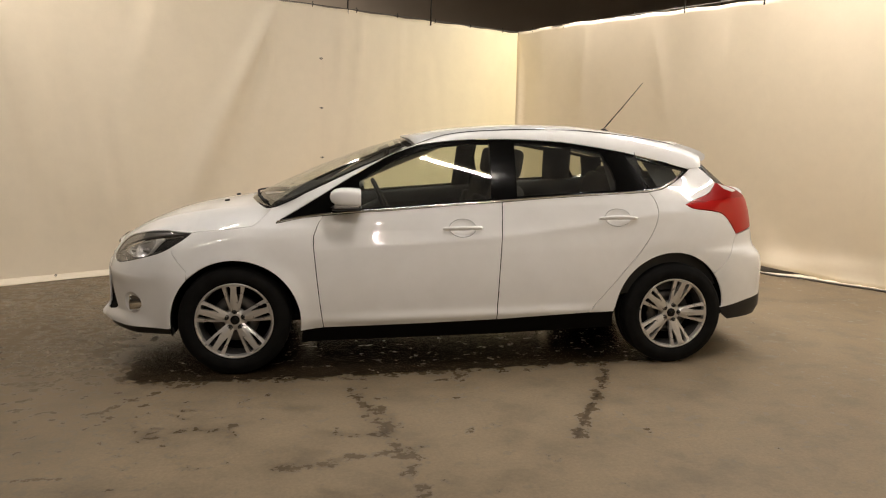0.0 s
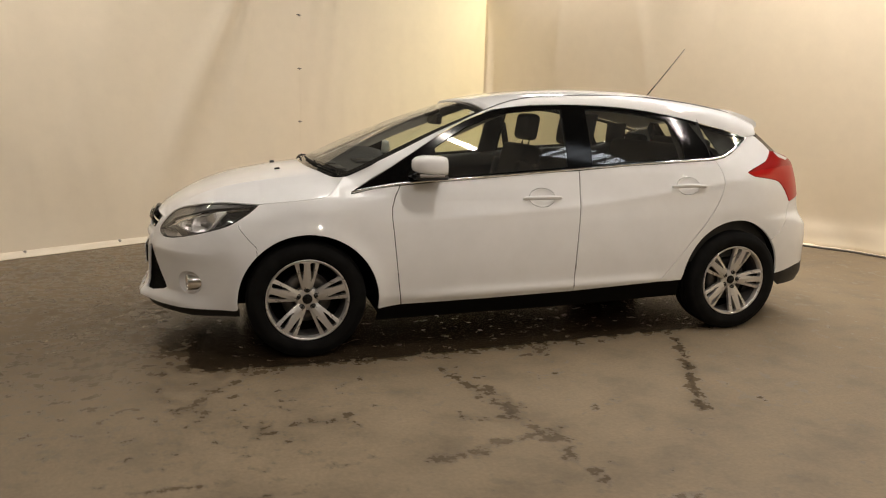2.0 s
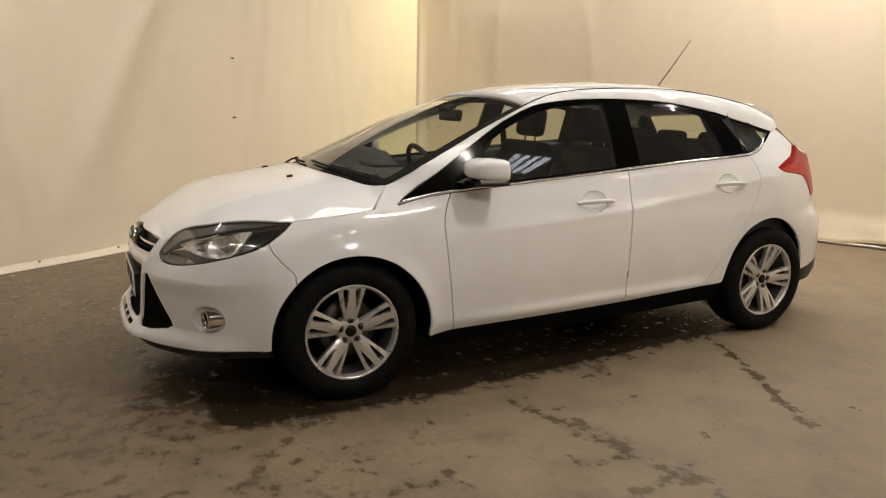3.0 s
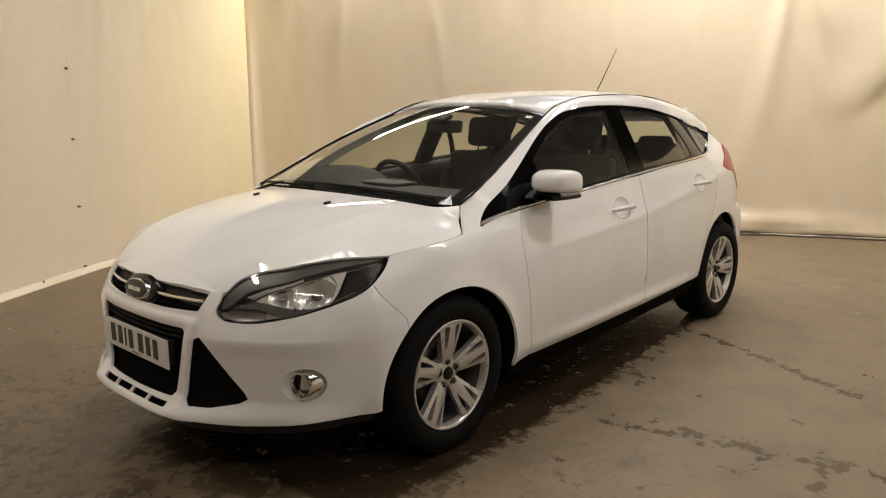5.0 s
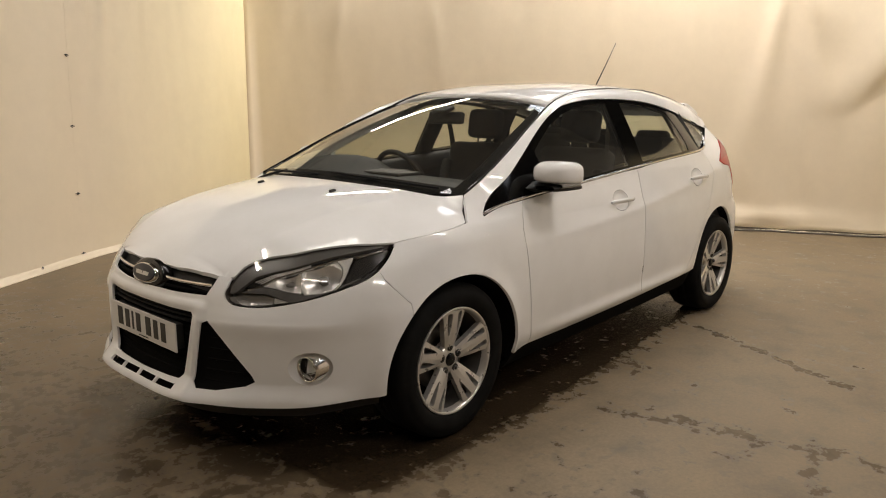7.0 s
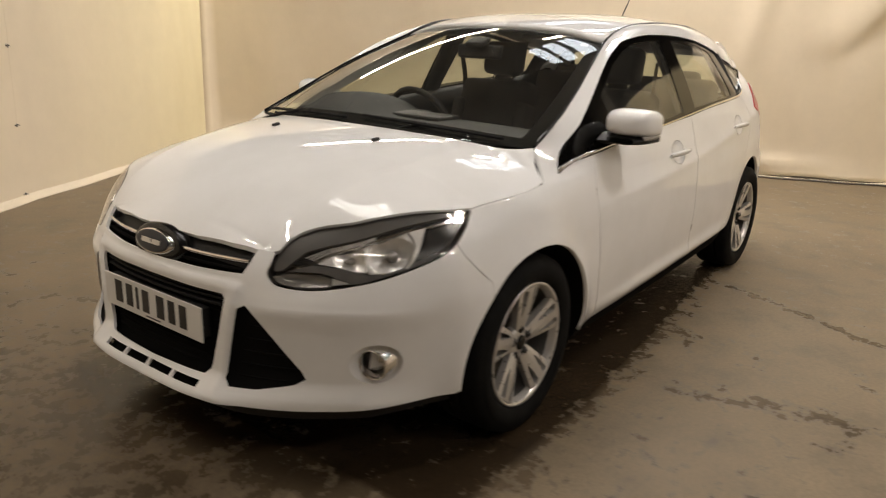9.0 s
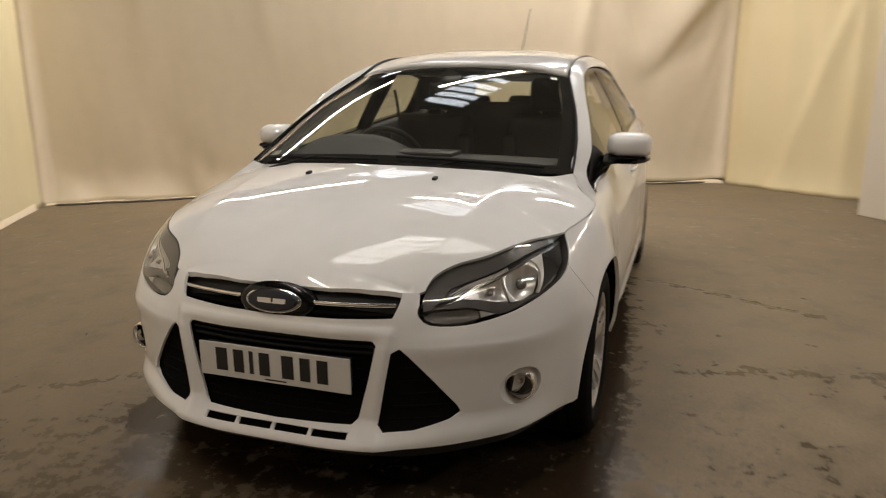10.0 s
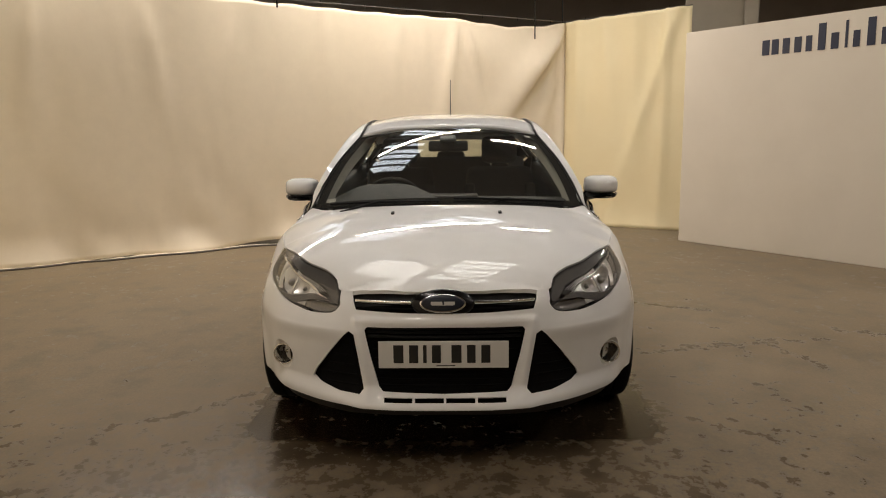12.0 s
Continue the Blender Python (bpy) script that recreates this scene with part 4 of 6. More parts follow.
front_door = panel("front_door", fdoor, M_PAINT, car, h=0.013, holes=[sx(DISH_F)], gap=0.0032, depth=0.006)
rear_door = panel("rear_door", rdoor, M_PAINT, car, h=0.013, holes=[sx(DISH_R)], gap=0.0032, depth=0.006)
front_door_r, rear_door_r = mirrored(front_door), mirrored(rear_door)
TAIL = [(1.380, 0.962), (1.46, 0.990), (1.56, 1.018), (1.605, 1.048), (1.640, 1.088)]
TAIL_LOW = [(1.380, 0.962), (1.43, 0.938), (1.53, 0.925), (1.624, 0.910), (1.672, 0.885), (1.715, 0.835), (1.758, 0.770)]
quarter = sx(spline(REDGE, 2)) + sx([(0.93, 0.316)] + arc_r[1:27] + [(1.66, 0.585), (1.72, 0.68), (1.758, 0.770)] + spline(TAIL_LOW[::-1], 2)[1:] + spline(TAIL, 2)[1:] + [(1.60, 1.14), (1.56, 1.185), (1.470, 1.178), (1.470, 1.172), (1.375, 1.108), (1.30, 1.075), (1.236, 1.053)])
both(panel("rear_quarter", quarter, M_PAINT, car, h=0.025))
tail_side = sx(spline(TAIL_LOW, 2) + [(1.83, 0.785), (1.905, 0.80)] + [(1.918, 0.82), (1.918, 0.90), (1.90, 0.97), (1.85, 1.015), (1.76, 1.055)] + spline(TAIL, 2)[::-1][:-1])
rl = panel("tail_lamp", tail_side, M_RED, car, "red tail lamp lens", out=0.004)
mirrored(rl)
both(panel("lamp_back", tail_side, M_DARK, rl, "dark lamp housing", out=-0.012, depth=0.0))
tail_top = sx(spline(TAIL, 2) + [(1.76, 1.055), (1.85, 1.012), (1.86, 0.99), (1.72, 0.99), (1.60, 0.978), (1.50, 0.972), (1.42, 0.962)])
for o in (panel("upper_lens", tail_top, M_DARKRED, rl, "darker red upper lens", out=0.0055, h=0.03),):
    mirrored(o)
rev = sx([(1.655, 1.080), (1.73, 1.058), (1.79, 1.036), (1.76, 1.026), (1.69, 1.045)])
mirrored(panel("reversing_lens", rev, M_WHITELABEL, rl, "pale reversing lens", out=0.0068, h=0.02, gap=0.001))
# rear bumper and lower valance

def tail_panel(name, pts, material, label="", **kw):
    """A panel that runs round the tail; the plan place counts on past the middle."""
    full = pts + [(2 * S_END - s, z) for s, z in pts[::-1]]
    def surf(s, z):
        p = skin(min(s, 2 * S_END - s), z)
        return p if s <= S_END else Vector((p.x, -p.y, p.z))
    def norm(s, z):
        n = skin_normal(min(s, 2 * S_END - s, S_END - 0.006), z)
        return n if s <= S_END else Vector((n.x, -n.y, n.z))
    return panel(name, full, material, car, label, surf=surf, norm=norm, **kw)


up = sx([(1.66, 0.31)] + arc_r[33:26:-1] + [arc_r[26], (1.66, 0.585), (1.72, 0.68), (1.758, 0.767), (1.83, 0.780), (1.905, 0.794)]) + [(at_y(0.62, 0.74, True), 0.74), (at_y(0.45, 0.66, True), 0.66)]
dn = [(at_y(0.45, 0.38, True), 0.38), (at_y(0.62, 0.37, True), 0.37)] + sx([(1.85, 0.345), (1.70, 0.315)])
tail_panel("rear_bumper", dn + up, M_PAINT)
tail_panel("rear_valance", [(at_y(0.45, 0.235, True), 0.235)] + sx([(1.72, 0.225), (1.675, 0.26), (1.66, 0.31), (1.70, 0.315), (1.85, 0.345)]) + [(at_y(0.62, 0.37, True), 0.37), (at_y(0.45, 0.38, True), 0.38)], M_BLACK, "black plastic lower valance")
tail_panel("tailgate", [(at_y(0.45, 0.66, True), 0.66), (at_y(0.62, 0.74, True), 0.74)] + sx([(1.924, 0.80), (1.926, 0.90), (1.91, 0.98), (1.86, 1.02)]) + [(at_y(0.58, 1.03, True), 1.03), (at_y(0.4, 1.04, True), 1.04)], M_PAINT)

# sills
sill = sx([(-0.93, 0.252), (-0.6, 0.262), (0.2, 0.282), (0.767, 0.311), (0.93, 0.312), (0.945, 0.20), (0.2, 0.175), (-0.95, 0.16)])
both(panel("sill", sill, M_DARK, car, "black plastic sill", out=-0.012))
# under-lip of the front bumper
lip_h = fy([(0.0, 0.254), (0.33, 0.258), (0.55, 0.264), (0.74, 0.268)]) + sx([(-1.69, 0.272), (-1.68, 0.225)]) + fy([(0.70, 0.205), (0.5, 0.212), (0.0, 0.215)])
panel("front_lip", lip_h[:-1] + [(0.0, 0.215)] + mirror_poly(lip_h[1:-1]), M_BLACK, car, "black plastic lip under the bumper", surf=bumper_skin, norm=bumper_normal, out=-0.030)


# bonnet: from the edge over lamp and wing up to the crown
_edge3 = [skin(s, z) for s, z in HL_TOP[::-1]] + [skin(s, z) for s, z in WING_TOP[1:]]
_ex = [(-2.11, 0.40, 0.700)] + [(p.x, -p.y, p.z) for p in _edge3] + [(-1.150, 0.757, 0.905), (-1.100, 0.726, 0.953), (-1.02, 0.69, 0.975)]
_keep = [_ex[0]]
for q in _ex[1:]:
    if q[0] > _keep[-1][0] + 0.012:
        _keep.append(q)
EDGE_Y, EDGE_Z = Smooth([(q[0], q[1]) for q in _keep]), Smooth([(q[0], q[2]) for q in _keep])
CROWN = Smooth([(-2.13, 0.690), (-2.10, 0.722), (-2.065, 0.752), (-2.0, 0.792), (-1.9, 0.842), (-1.7, 0.912), (-1.5, 0.952), (-1.33, 0.976), (-1.1, 1.0)])


def bonnet_z(x, y):
    w, ze, zc = EDGE_Y(x), EDGE_Z(x), CROWN(x)
    t = min(abs(y) / w, 1.1)
    g = 0.46 * t * t + 0.54 * t ** 4.5
    ridge = 0.0085 * math.exp(-math.hypot(abs(y) - (0.50 + 0.12 * (x + 1.5)), 0.010) / 0.045) * min(1, max(0, (-1.25 - x) / 0.3)) * min(1, max(0, (x + 2.06) / 0.16))
    return zc - (zc - ze) * g + ridge * (1 - t ** 4)


def bonnet(x, y):
    return Vector((x, y, bonnet_z(x, y)))


def bonnet_n(x, y):
    e = 0.004
    return Vector((-(bonnet_z(x + e, y) - bonnet_z(x - e, y)) / (2 * e), -(bonnet_z(x, y + e) - bonnet_z(x, y - e)) / (2 * e), 1)).normalized()


REAR = [(-1.102, 0.722), (-1.132, 0.665), (-1.190, 0.54), (-1.258, 0.30), (-1.28, 0.0)]
NOSE = [(-2.102, 0.0), (-2.098, 0.16), (-2.080, 0.30), (-2.054, 0.38), (-2.041, 0.415)]
hb = NOSE + [(q[0], q[1] - 0.001) for q in _keep[1:-2] if q[0] > -2.03 and q[0] < -1.13] + spline(REAR, 3)
bonnet_poly = hb + [(x, -y) for x, y in hb[::-1] if y > 1e-4]
panel("bonnet", bonnet_poly, M_PAINT, car, surf=bonnet, norm=bonnet_n, h=0.018, depth=0.02)

# side glass: leans straight from the window line to the rail, with a slight barrel
_gx, _gs = [], []
for _k in range(24):
    _x = -0.70 + 2.0 * _k / 23
    _z0, _z1 = belt_z(_x), dlo_z(_x)
    _gx.append(_x)
    _gs.append((-skin(at_x(_x, _z0), _z0).y + skin(at_x(_x, _z1), _z1).y) / (_z1 - _z0))
GSLOPE = np.polyfit(_gx, _gs, 2)
_gb = [-0.95 + 2.3 * k / 23 for k in range(24)]
GBASE = np.polyfit(_gb, [-skin(at_x(x, belt_z(x)), belt_z(x)).y for x in _gb], 4)


def glass(s, z):
    p = skin(s, z)
    h = z - belt_z(p.x)
    q = h / 0.36
    y = np.polyval(GBASE, p.x) - np.polyval(GSLOPE, p.x) * h + 0.008 * 4 * q * (1 - q)
    return Vector((p.x, float(-y if p.y < 0 else y), z))


def glass_normal(s, z):
    e = 0.004
    n = (glass(s + e, z) - glass(s - e, z)).cross(glass(s, z + e) - glass(s, z - e))
    n.normalize()
    return n if n.y * glass(s, z).y > 0 else -n


# pillars and cant rails: from the window line up to the windscreen and roof edge
EDGE_IN = [(-1.098, 0.722, 0.954), (-0.98, 0.713, 1.004), (-0.855, 0.698, 1.060), (-0.71, 0.674, 1.127), (-0.57, 0.642, 1.190), (-0.42, 0.604, 1.250), (-0.26, 0.563, 1.312), (-0.16, 0.553, 1.350), (-0.05, 0.551, 1.379), (0.12, 0.549, 1.399), (0.44, 0.548, 1.411), (0.76, 0.543, 1.407), (1.10, 0.532, 1.376), (1.36, 0.520, 1.336), (1.50, 0.512, 1.305), (1.60, 0.505, 1.262)]


def rail_mesh():
    inner = spline([(-1.110, 0.728, 0.946)] + EDGE_IN, 4)
    outer_xz = spline([(-1.086, 0.867)] + DLO + [(1.515, 1.176), (1.57, 1.182)], 6)
    def along(pts):
        d = [0.0]
        for a, b in zip(pts, pts[1:]):
            d.append(d[-1] + math.dist(a, b))
        return [Smooth([(q / d[-1], p[k]) for q, p in zip(d, pts) ]) for k in range(len(pts[0]))]
    fi, fo = along(inner), along(outer_xz)
    rows = []
    n, m = 90, 8
    for i in range(n + 1):
        t = i / n
        x, z = fo[0](t), fo[1](t)
        o = skin(at_x(x, z), z).lerp(glass(at_x(x, z), z), min(1.0, max(0.0, (t - 0.06) / 0.1)) * min(1.0, max(0.0, (0.97 - t) / 0.05))) + Vector((0, -0.004, 0.002))
        a = Vector((fi[0](t), -fi[1](t), fi[2](t)))
        mid = (o + a) / 2
        n_out = Vector((-0.15 if t < 0.4 else 0.05, -0.62, 0.75)).normalized()
        L = (a - o).length
        row = []
        for k in range(m + 1):
            q = k / m
            p = o.lerp(a, q) + n_out * (0.001 + L * (0.03 + 0.11 * min(1, max(0.0, t - 0.2) / 0.25)) * 4 * q * (1 - q))
            if t < 0.14:
                w = t / 0.14
                base = skin(at_x(p.x, p.z), p.z) + n_out * 0.0012
                p = base.lerp(p, w * w * (3 - 2 * w))
            row.append(p)
        rows.append(row)
    return rows


_rail = rail_mesh()
for sg in (1, -1):
    bm = grid_bm([[Vector((p.x, p.y * sg, p.z)) for p in r] for r in _rail])
    bmesh.ops.recalc_face_normals(bm, faces=bm.faces)
    if sum(f.normal.z for f in bm.faces) < 0:
        bmesh.ops.reverse_faces(bm, faces=bm.faces)
    ob = part("roof_rail", bm, M_PAINT, car)

# roof
ROOFX = [(-0.27, 1.368), (-0.10, 1.405), (0.05, 1.428), (0.25, 1.446), (0.44, 1.454), (0.757, 1.449), (1.116, 1.410), (1.36, 1.370), (1.50, 1.345)]
roof_c = Smooth(ROOFX)
rail_in = Smooth([(p[0], p[1]) for p in EDGE_IN]), Smooth([(p[0], p[2]) for p in EDGE_IN])


def roof_row(x0, bow=0.0, n=20):
    row = []
    for k in range(-n, n + 1):
        t = k / n
        x = x0 - bow * (1 - t * t)
        ye, ze = rail_in[0](x0) - 0.008, rail_in[1](x0) - 0.004
        row.append(Vector((x, ye * t, ze + (roof_c(x0) - ze) * (1 - abs(t) ** 3.2))))
    return row


rx = [-0.245 + k * (1.50 + 0.245) / 36 for k in range(37)]
bm = grid_bm([roof_row(x, 0.05 * max(0, 1 - (x + 0.245) / 0.5)) for x in rx])
bm.normal_update()
if sum(f.normal.z for f in bm.faces) < 0:
    bmesh.ops.reverse_faces(bm, faces=bm.faces)
thicken(part("roof", bm, M_PAINT, car), 0.02)
for sg in (1, -1):
    pts = [Vector((x, sg * (rail_in[0](x) - 0.002), rail_in[1](x) - 0.001)) for x in [-0.26 + k * 0.09 for k in range(20)]]
    part("roof_strip", add_tube(bmesh.new(), pts, 0.007, 8), M_BLACK, car, "black roof joint strip")

# windscreen


def ws_row(q, n=24):
    """Cross row of the windscreen, q from base to top."""
    row = []
    e = [Vector(p) for p in spline(EDGE_IN[:7], 4)]
    i = q * (len(e) - 1)
    k = min(int(i), len(e) - 2)
    p = e[k].lerp(e[k + 1], i - k)
    cx0, cz0, cx1, cz1 = -1.290, 0.975, -0.300, 1.362
    c = Vector((cx0 + (cx1 - cx0) * q, 0, cz0 + (cz1 - cz0) * q + 0.028 * 4 * q * (1 - q)))
    for j in range(-n, n + 1):
        t = j / n
        w = 1 - abs(t) ** 2.2
        row.append(Vector((p.x + (c.x - p.x) * w, (p.y - 0.006) * t, p.z - 0.004 + (c.z - p.z + 0.004) * w)))
    return row


wsr = [ws_row(k / 24) for k in range(25)]
bm = grid_bm(wsr)
bm.normal_update()
if sum(f.normal.z for f in bm.faces) < 0:
    bmesh.ops.reverse_faces(bm, faces=bm.faces)
windscreen = part("windscreen", bm, M_SCREEN, car, "clear laminated windscreen")
windscreen.visible_shadow = False
# black printed border of the windscreen
bm = bmesh.new()
n = len(wsr[0])
border = []
for i, r in enumerate(wsr):
    border.append([p + Vector((0, 0, 0.0)) - Vector((0, 0, 0.004)) for p in r])
vs = [[bm.verts.new(p) for p in r] for r in border]
for i in range(24):
    for j in range(n - 1):
        if i < 2 or i > 22 or j < 2 or j > n - 4:
            bm.faces.new((vs[i][j], vs[i][j + 1], vs[i + 1][j + 1], vs[i + 1][j]))
part("windscreen_border", bm, M_DARK, car, "black printed border")

# black rubber moulding along the windscreen's sides
for sg in (1, -1):
    pts = [Vector((x, sg * (y - 0.003), z + 0.001)) for x, y, z in spline(EDGE_IN[:7], 5)]
    part("windscreen_moulding", add_tube(bmesh.new(), pts, 0.005, 8), M_WIPER, car, "black rubber moulding")

# side windows
band_bottom = [(x, z + 0.004) for x, z in spline(BELT[:-1], 3)]
band = sx(band_bottom + [BELT[-1]]) + sx(spline(DLO, 3)[::-1][1:-1])
GF = sx([(-0.60, 0.953), (-0.30, 0.972), (0.165, 1.005), (0.185, 1.20), (0.192, 1.330), (0.05, 1.326), (-0.12, 1.310), (-0.25, 1.280), (-0.40, 1.225), (-0.52, 1.160), (-0.60, 1.112)])
GR = sx([(0.322, 1.018), (0.60, 1.034), (0.93, 1.052), (0.945, 1.10), (0.93, 1.18), (0.885, 1.275), (0.70, 1.308), (0.50, 1.328), (0.345, 1.333), (0.335, 1.20)])
GQ = sx([(1.045, 1.262), (1.20, 1.225), (1.375, 1.184), (1.440, 1.168), (1.375, 1.120), (1.30, 1.088), (1.236, 1.070), (1.165, 1.062), (1.12, 1.13)])
both(panel("window_frame", band, M_FRAME, car, "glossy black window surround", holes=[GF, GR, GQ], h=0.05, gap=0.001, depth=0.02, out=-0.003, surf=glass, norm=glass_normal))
for nm, g in (("front_window", GF), ("rear_window", GR), ("quarter_window", GQ)):
    o = panel(nm, g, M_GLASS, car, "tinted side window", h=0.05, gap=-0.002, depth=0.0, out=-0.006, surf=glass, norm=glass_normal)
    o2 = mirrored(o)
    o.visible_shadow = o2.visible_shadow = False
# bright strip along the window line
for sg in (1, -1):
    pts = [skin(at_x(x, z + 0.002), z + 0.002) + Vector((0, -0.002, 0.003)) for x, z in spline(BELT, 5)]
    part("belt_strip", add_tube(bmesh.new(), [Vector((p.x, p.y * sg, p.z)) for p in pts], 0.0065, 8), M_CHROME, car, "bright metal window strip")

# dark inner shell behind the gaps
shell_h = fy([(0.0, 0.70), (0.43, 0.66)]) + sx([(-1.9, 0.62), (-1.62, 0.72), (-1.5, 0.80), (-1.2, 0.84), (-1.04, 0.868), (-0.81, 0.90), (0.2, 0.965), (1.0, 1.012), (1.24, 1.03), (1.42, 1.13), (1.52, 1.12), (1.60, 1.02), (1.72, 0.90)]) + sx([(1.75, 0.35)] + arc(*RA[:2], RA[2] + 0.02, -2, 182, 16)) + sx([(0.90, 0.26), (-0.90, 0.22)] + arc(*FA[:2], FA[2] + 0.02, -6, 186, 16)) + sx([(-1.75, 0.28)]) + fy([(0.60, 0.27), (0.0, 0.27)])
both(panel("inner_shell", shell_h, M_DARK, car, h=0.08, gap=0, depth=0, out=-0.028))


shut = sx([(-0.92, 0.40), (-0.90, 0.70), (-0.90, 0.87), (-0.81, 0.895), (0.2, 0.962), (1.0, 1.010), (1.22, 1.02), (1.24, 0.93), (1.20, 0.80), (1.08, 0.64), (0.90, 0.43), (0.80, 0.325), (0.2, 0.295), (-0.87, 0.278)])
both(panel("door_shut", shut, M_DARK, car, h=0.06, gap=0, depth=0, out=-0.008, holes=[inset(sx(DISH_F), -0.004), inset(sx(DISH_R), -0.004)]))


# ---- wheels ----
def spoke_outline():
    pts = [(0.045, 0.0255), (0.064, 0.0310), (0.095, 0.0390), (0.13, 0.0480), (0.17, 0.0580), (0.207, 0.0680)]
    right = spline(pts, 4)
    out = [(x, y) for x, y in right] + [(x, -y) for x, y in right[::-1]]
    hole = spline([(0.104, 0.0225), (0.145, 0.0180), (0.175, 0.0165), (0.194, 0.0160), (0.201, 0.0270), (0.198, 0.0410), (0.175, 0.0395), (0.145, 0.0350), (0.115, 0.0285), (0.104, 0.0225)], 3)[:-1]
    return out, [hole, [(x, -y) for x, y in hole[::-1]]]


def build_wheel(x, sg):
    tyre = bmesh.new()
    add_lathe(tyre, [(0.3145, -0.075), (0.3165, -0.04), (0.3165, -0.033), (0.308, -0.031), (0.308, -0.025), (0.3165, -0.023), (0.3168, 0.023), (0.308, 0.025), (0.308, 0.031), (0.3165, 0.033), (0.316, 0.04), (0.3145, 0.075), (0.309, 0.092), (0.296, 0.103), (0.285, 0.105), (0.283, 0.1075), (0.262, 0.109), (0.240, 0.106), (0.226, 0.097), (0.219, 0.088), (0.205, 0.05), (0.205, -0.09), (0.236, -0.104), (0.298, -0.103), (0.309, -0.092)], seg=72, closed=True)
    M = pose(x, -sg * (0.779 if x < 0 else 0.771), 0.3165 + ground_under(x), 0, 0 if x < 0 else -18 if sg > 0 else 31, 180 if sg > 0 else 0)
    hub = empty("wheel", M)
    hub.parent = car
    part("tyre", tyre, M_RUBBER, hub, "black rubber tyre")
    rim = add_lathe(bmesh.new(), [(0.2185, 0.088), (0.2205, 0.094), (0.2185, 0.098), (0.212, 0.097), (0.206, 0.088), (0.202, 0.066)], seg=72)
    bmesh.ops.recalc_face_normals(rim, faces=rim.faces)
    rim_ob = part("rim", rim, M_ALLOY, hub, "silver alloy rim")
    barrel = add_lathe(bmesh.new(), [(0.2025, 0.068), (0.199, 0.05), (0.196, 0.0), (0.193, -0.07), (0.200, -0.085), (0.206, -0.08)], seg=72)
    bmesh.ops.recalc_face_normals(barrel, faces=barrel.faces)
    part("barrel", barrel, M_BARREL, rim_ob, "dull dark barrel")
    o, hs = spoke_outline()
    V, F = flat_tris(o, hs, 0.02)

    def depth(r, y):
        crown = 0.011 * math.cos(min(1, abs(y) / (0.014 + r * 0.28)) * 1.5)
        return 0.060 + 0.026 * min(1, max(0, (r - 0.05) / 0.15)) ** 0.8 + crown
    me = bpy.data.meshes.new("spoke")
    verts, faces = [], []
    for a, b in V:
        verts.append((b, depth(a, b), a))
    k = len(verts)
    for a, b in V:
        verts.append((b * 0.92, depth(a, b) - 0.028, a))
    cnt = {}
    for t in F:
        p = [Vector(verts[i]) for i in t]
        t = tuple(t) if (p[1] - p[0]).cross(p[2] - p[0]).y > 0 else tuple(t)[::-1]
        faces.append(t)
        for a, b in ((t[0], t[1]), (t[1], t[2]), (t[2], t[0])):
            cnt[(a, b)] = 1
    rim_e = [q for q in cnt if (q[1], q[0]) not in cnt]
    faces += [(b, a, a + k, b + k) for a, b in rim_e]
    me.from_pydata(verts, [], faces)
    me.materials.append(M_ALLOY)
    for q in range(5):
        so = new("spoke", me)
        so.parent = hub
        so.matrix_basis = pose(0, 0, 0, 0, q * 72, 0)
    centre = add_lathe(bmesh.new(), [(0.0005, 0.066), (0.02, 0.066), (0.036, 0.065), (0.058, 0.060), (0.064, 0.050), (0.066, 0.02)], seg=40)
    bmesh.ops.recalc_face_normals(centre, faces=centre.faces)
    part("hub_plate", centre, M_ALLOY, hub)
    cap = add_lathe(bmesh.new(), [(0.0005, 0.0775), (0.012, 0.077), (0.022, 0.074), (0.0265, 0.069), (0.027, 0.06)], seg=32)
    bmesh.ops.recalc_face_normals(cap, faces=cap.faces)
    part("centre_cap", cap, M_GLOSSBLACK, hub, "dark centre cap")
    for q in range(5):
        a = math.radians(q * 72 + 90)
        mm = Matrix.Translation((0.052 * math.cos(a), 0, 0.052 * math.sin(a)))
        bm = add_lathe(bmesh.new(), [(0.0005, 0.0745), (0.0065, 0.0750), (0.0085, 0.0720), (0.0088, 0.0685), (0.0135, 0.0700), (0.0165, 0.0680), (0.0168, 0.055)], mm, 12)
        bmesh.ops.recalc_face_normals(bm, faces=bm.faces)
        part("wheel_nut", bm, M_BLACK, hub, "dark wheel nut")
    disc = add_lathe(bmesh.new(), [(0.06, 0.012), (0.135, 0.012), (0.135, -0.01), (0.06, -0.01)], seg=40, closed=True)
    bmesh.ops.recalc_face_normals(disc, faces=disc.faces)
    part("brake_disc", disc, M_STEEL, hub)
    part("hub_back", add_lathe(bmesh.new(), [(0.0005, -0.03), (0.195, -0.03), (0.195, -0.075), (0.0005, -0.075)], seg=32), M_DARK, hub)
    return hub


for wx in (-1.322, 1.326):
    for sg in (1, -1):
        build_wheel(wx, sg)


def liner(cx, r, sg):
    rows = []
    for k in range(25):
        a = math.radians(-12 + 204 * k / 24)
        x, z = cx + r * math.cos(a), 0.305 + r * math.sin(a)
        yo = abs(skin(at_x(x, z), z).y) - 0.013
        rows.append([Vector((x, -sg * y, z)) for y in (yo, 0.78, 0.52)] + [Vector((cx + r * 0.3 * math.cos(a), -sg * 0.51, 0.305 + r * 0.3 * math.sin(a)))])
    part("arch_liner", grid_bm(rows), M_DARK, car)


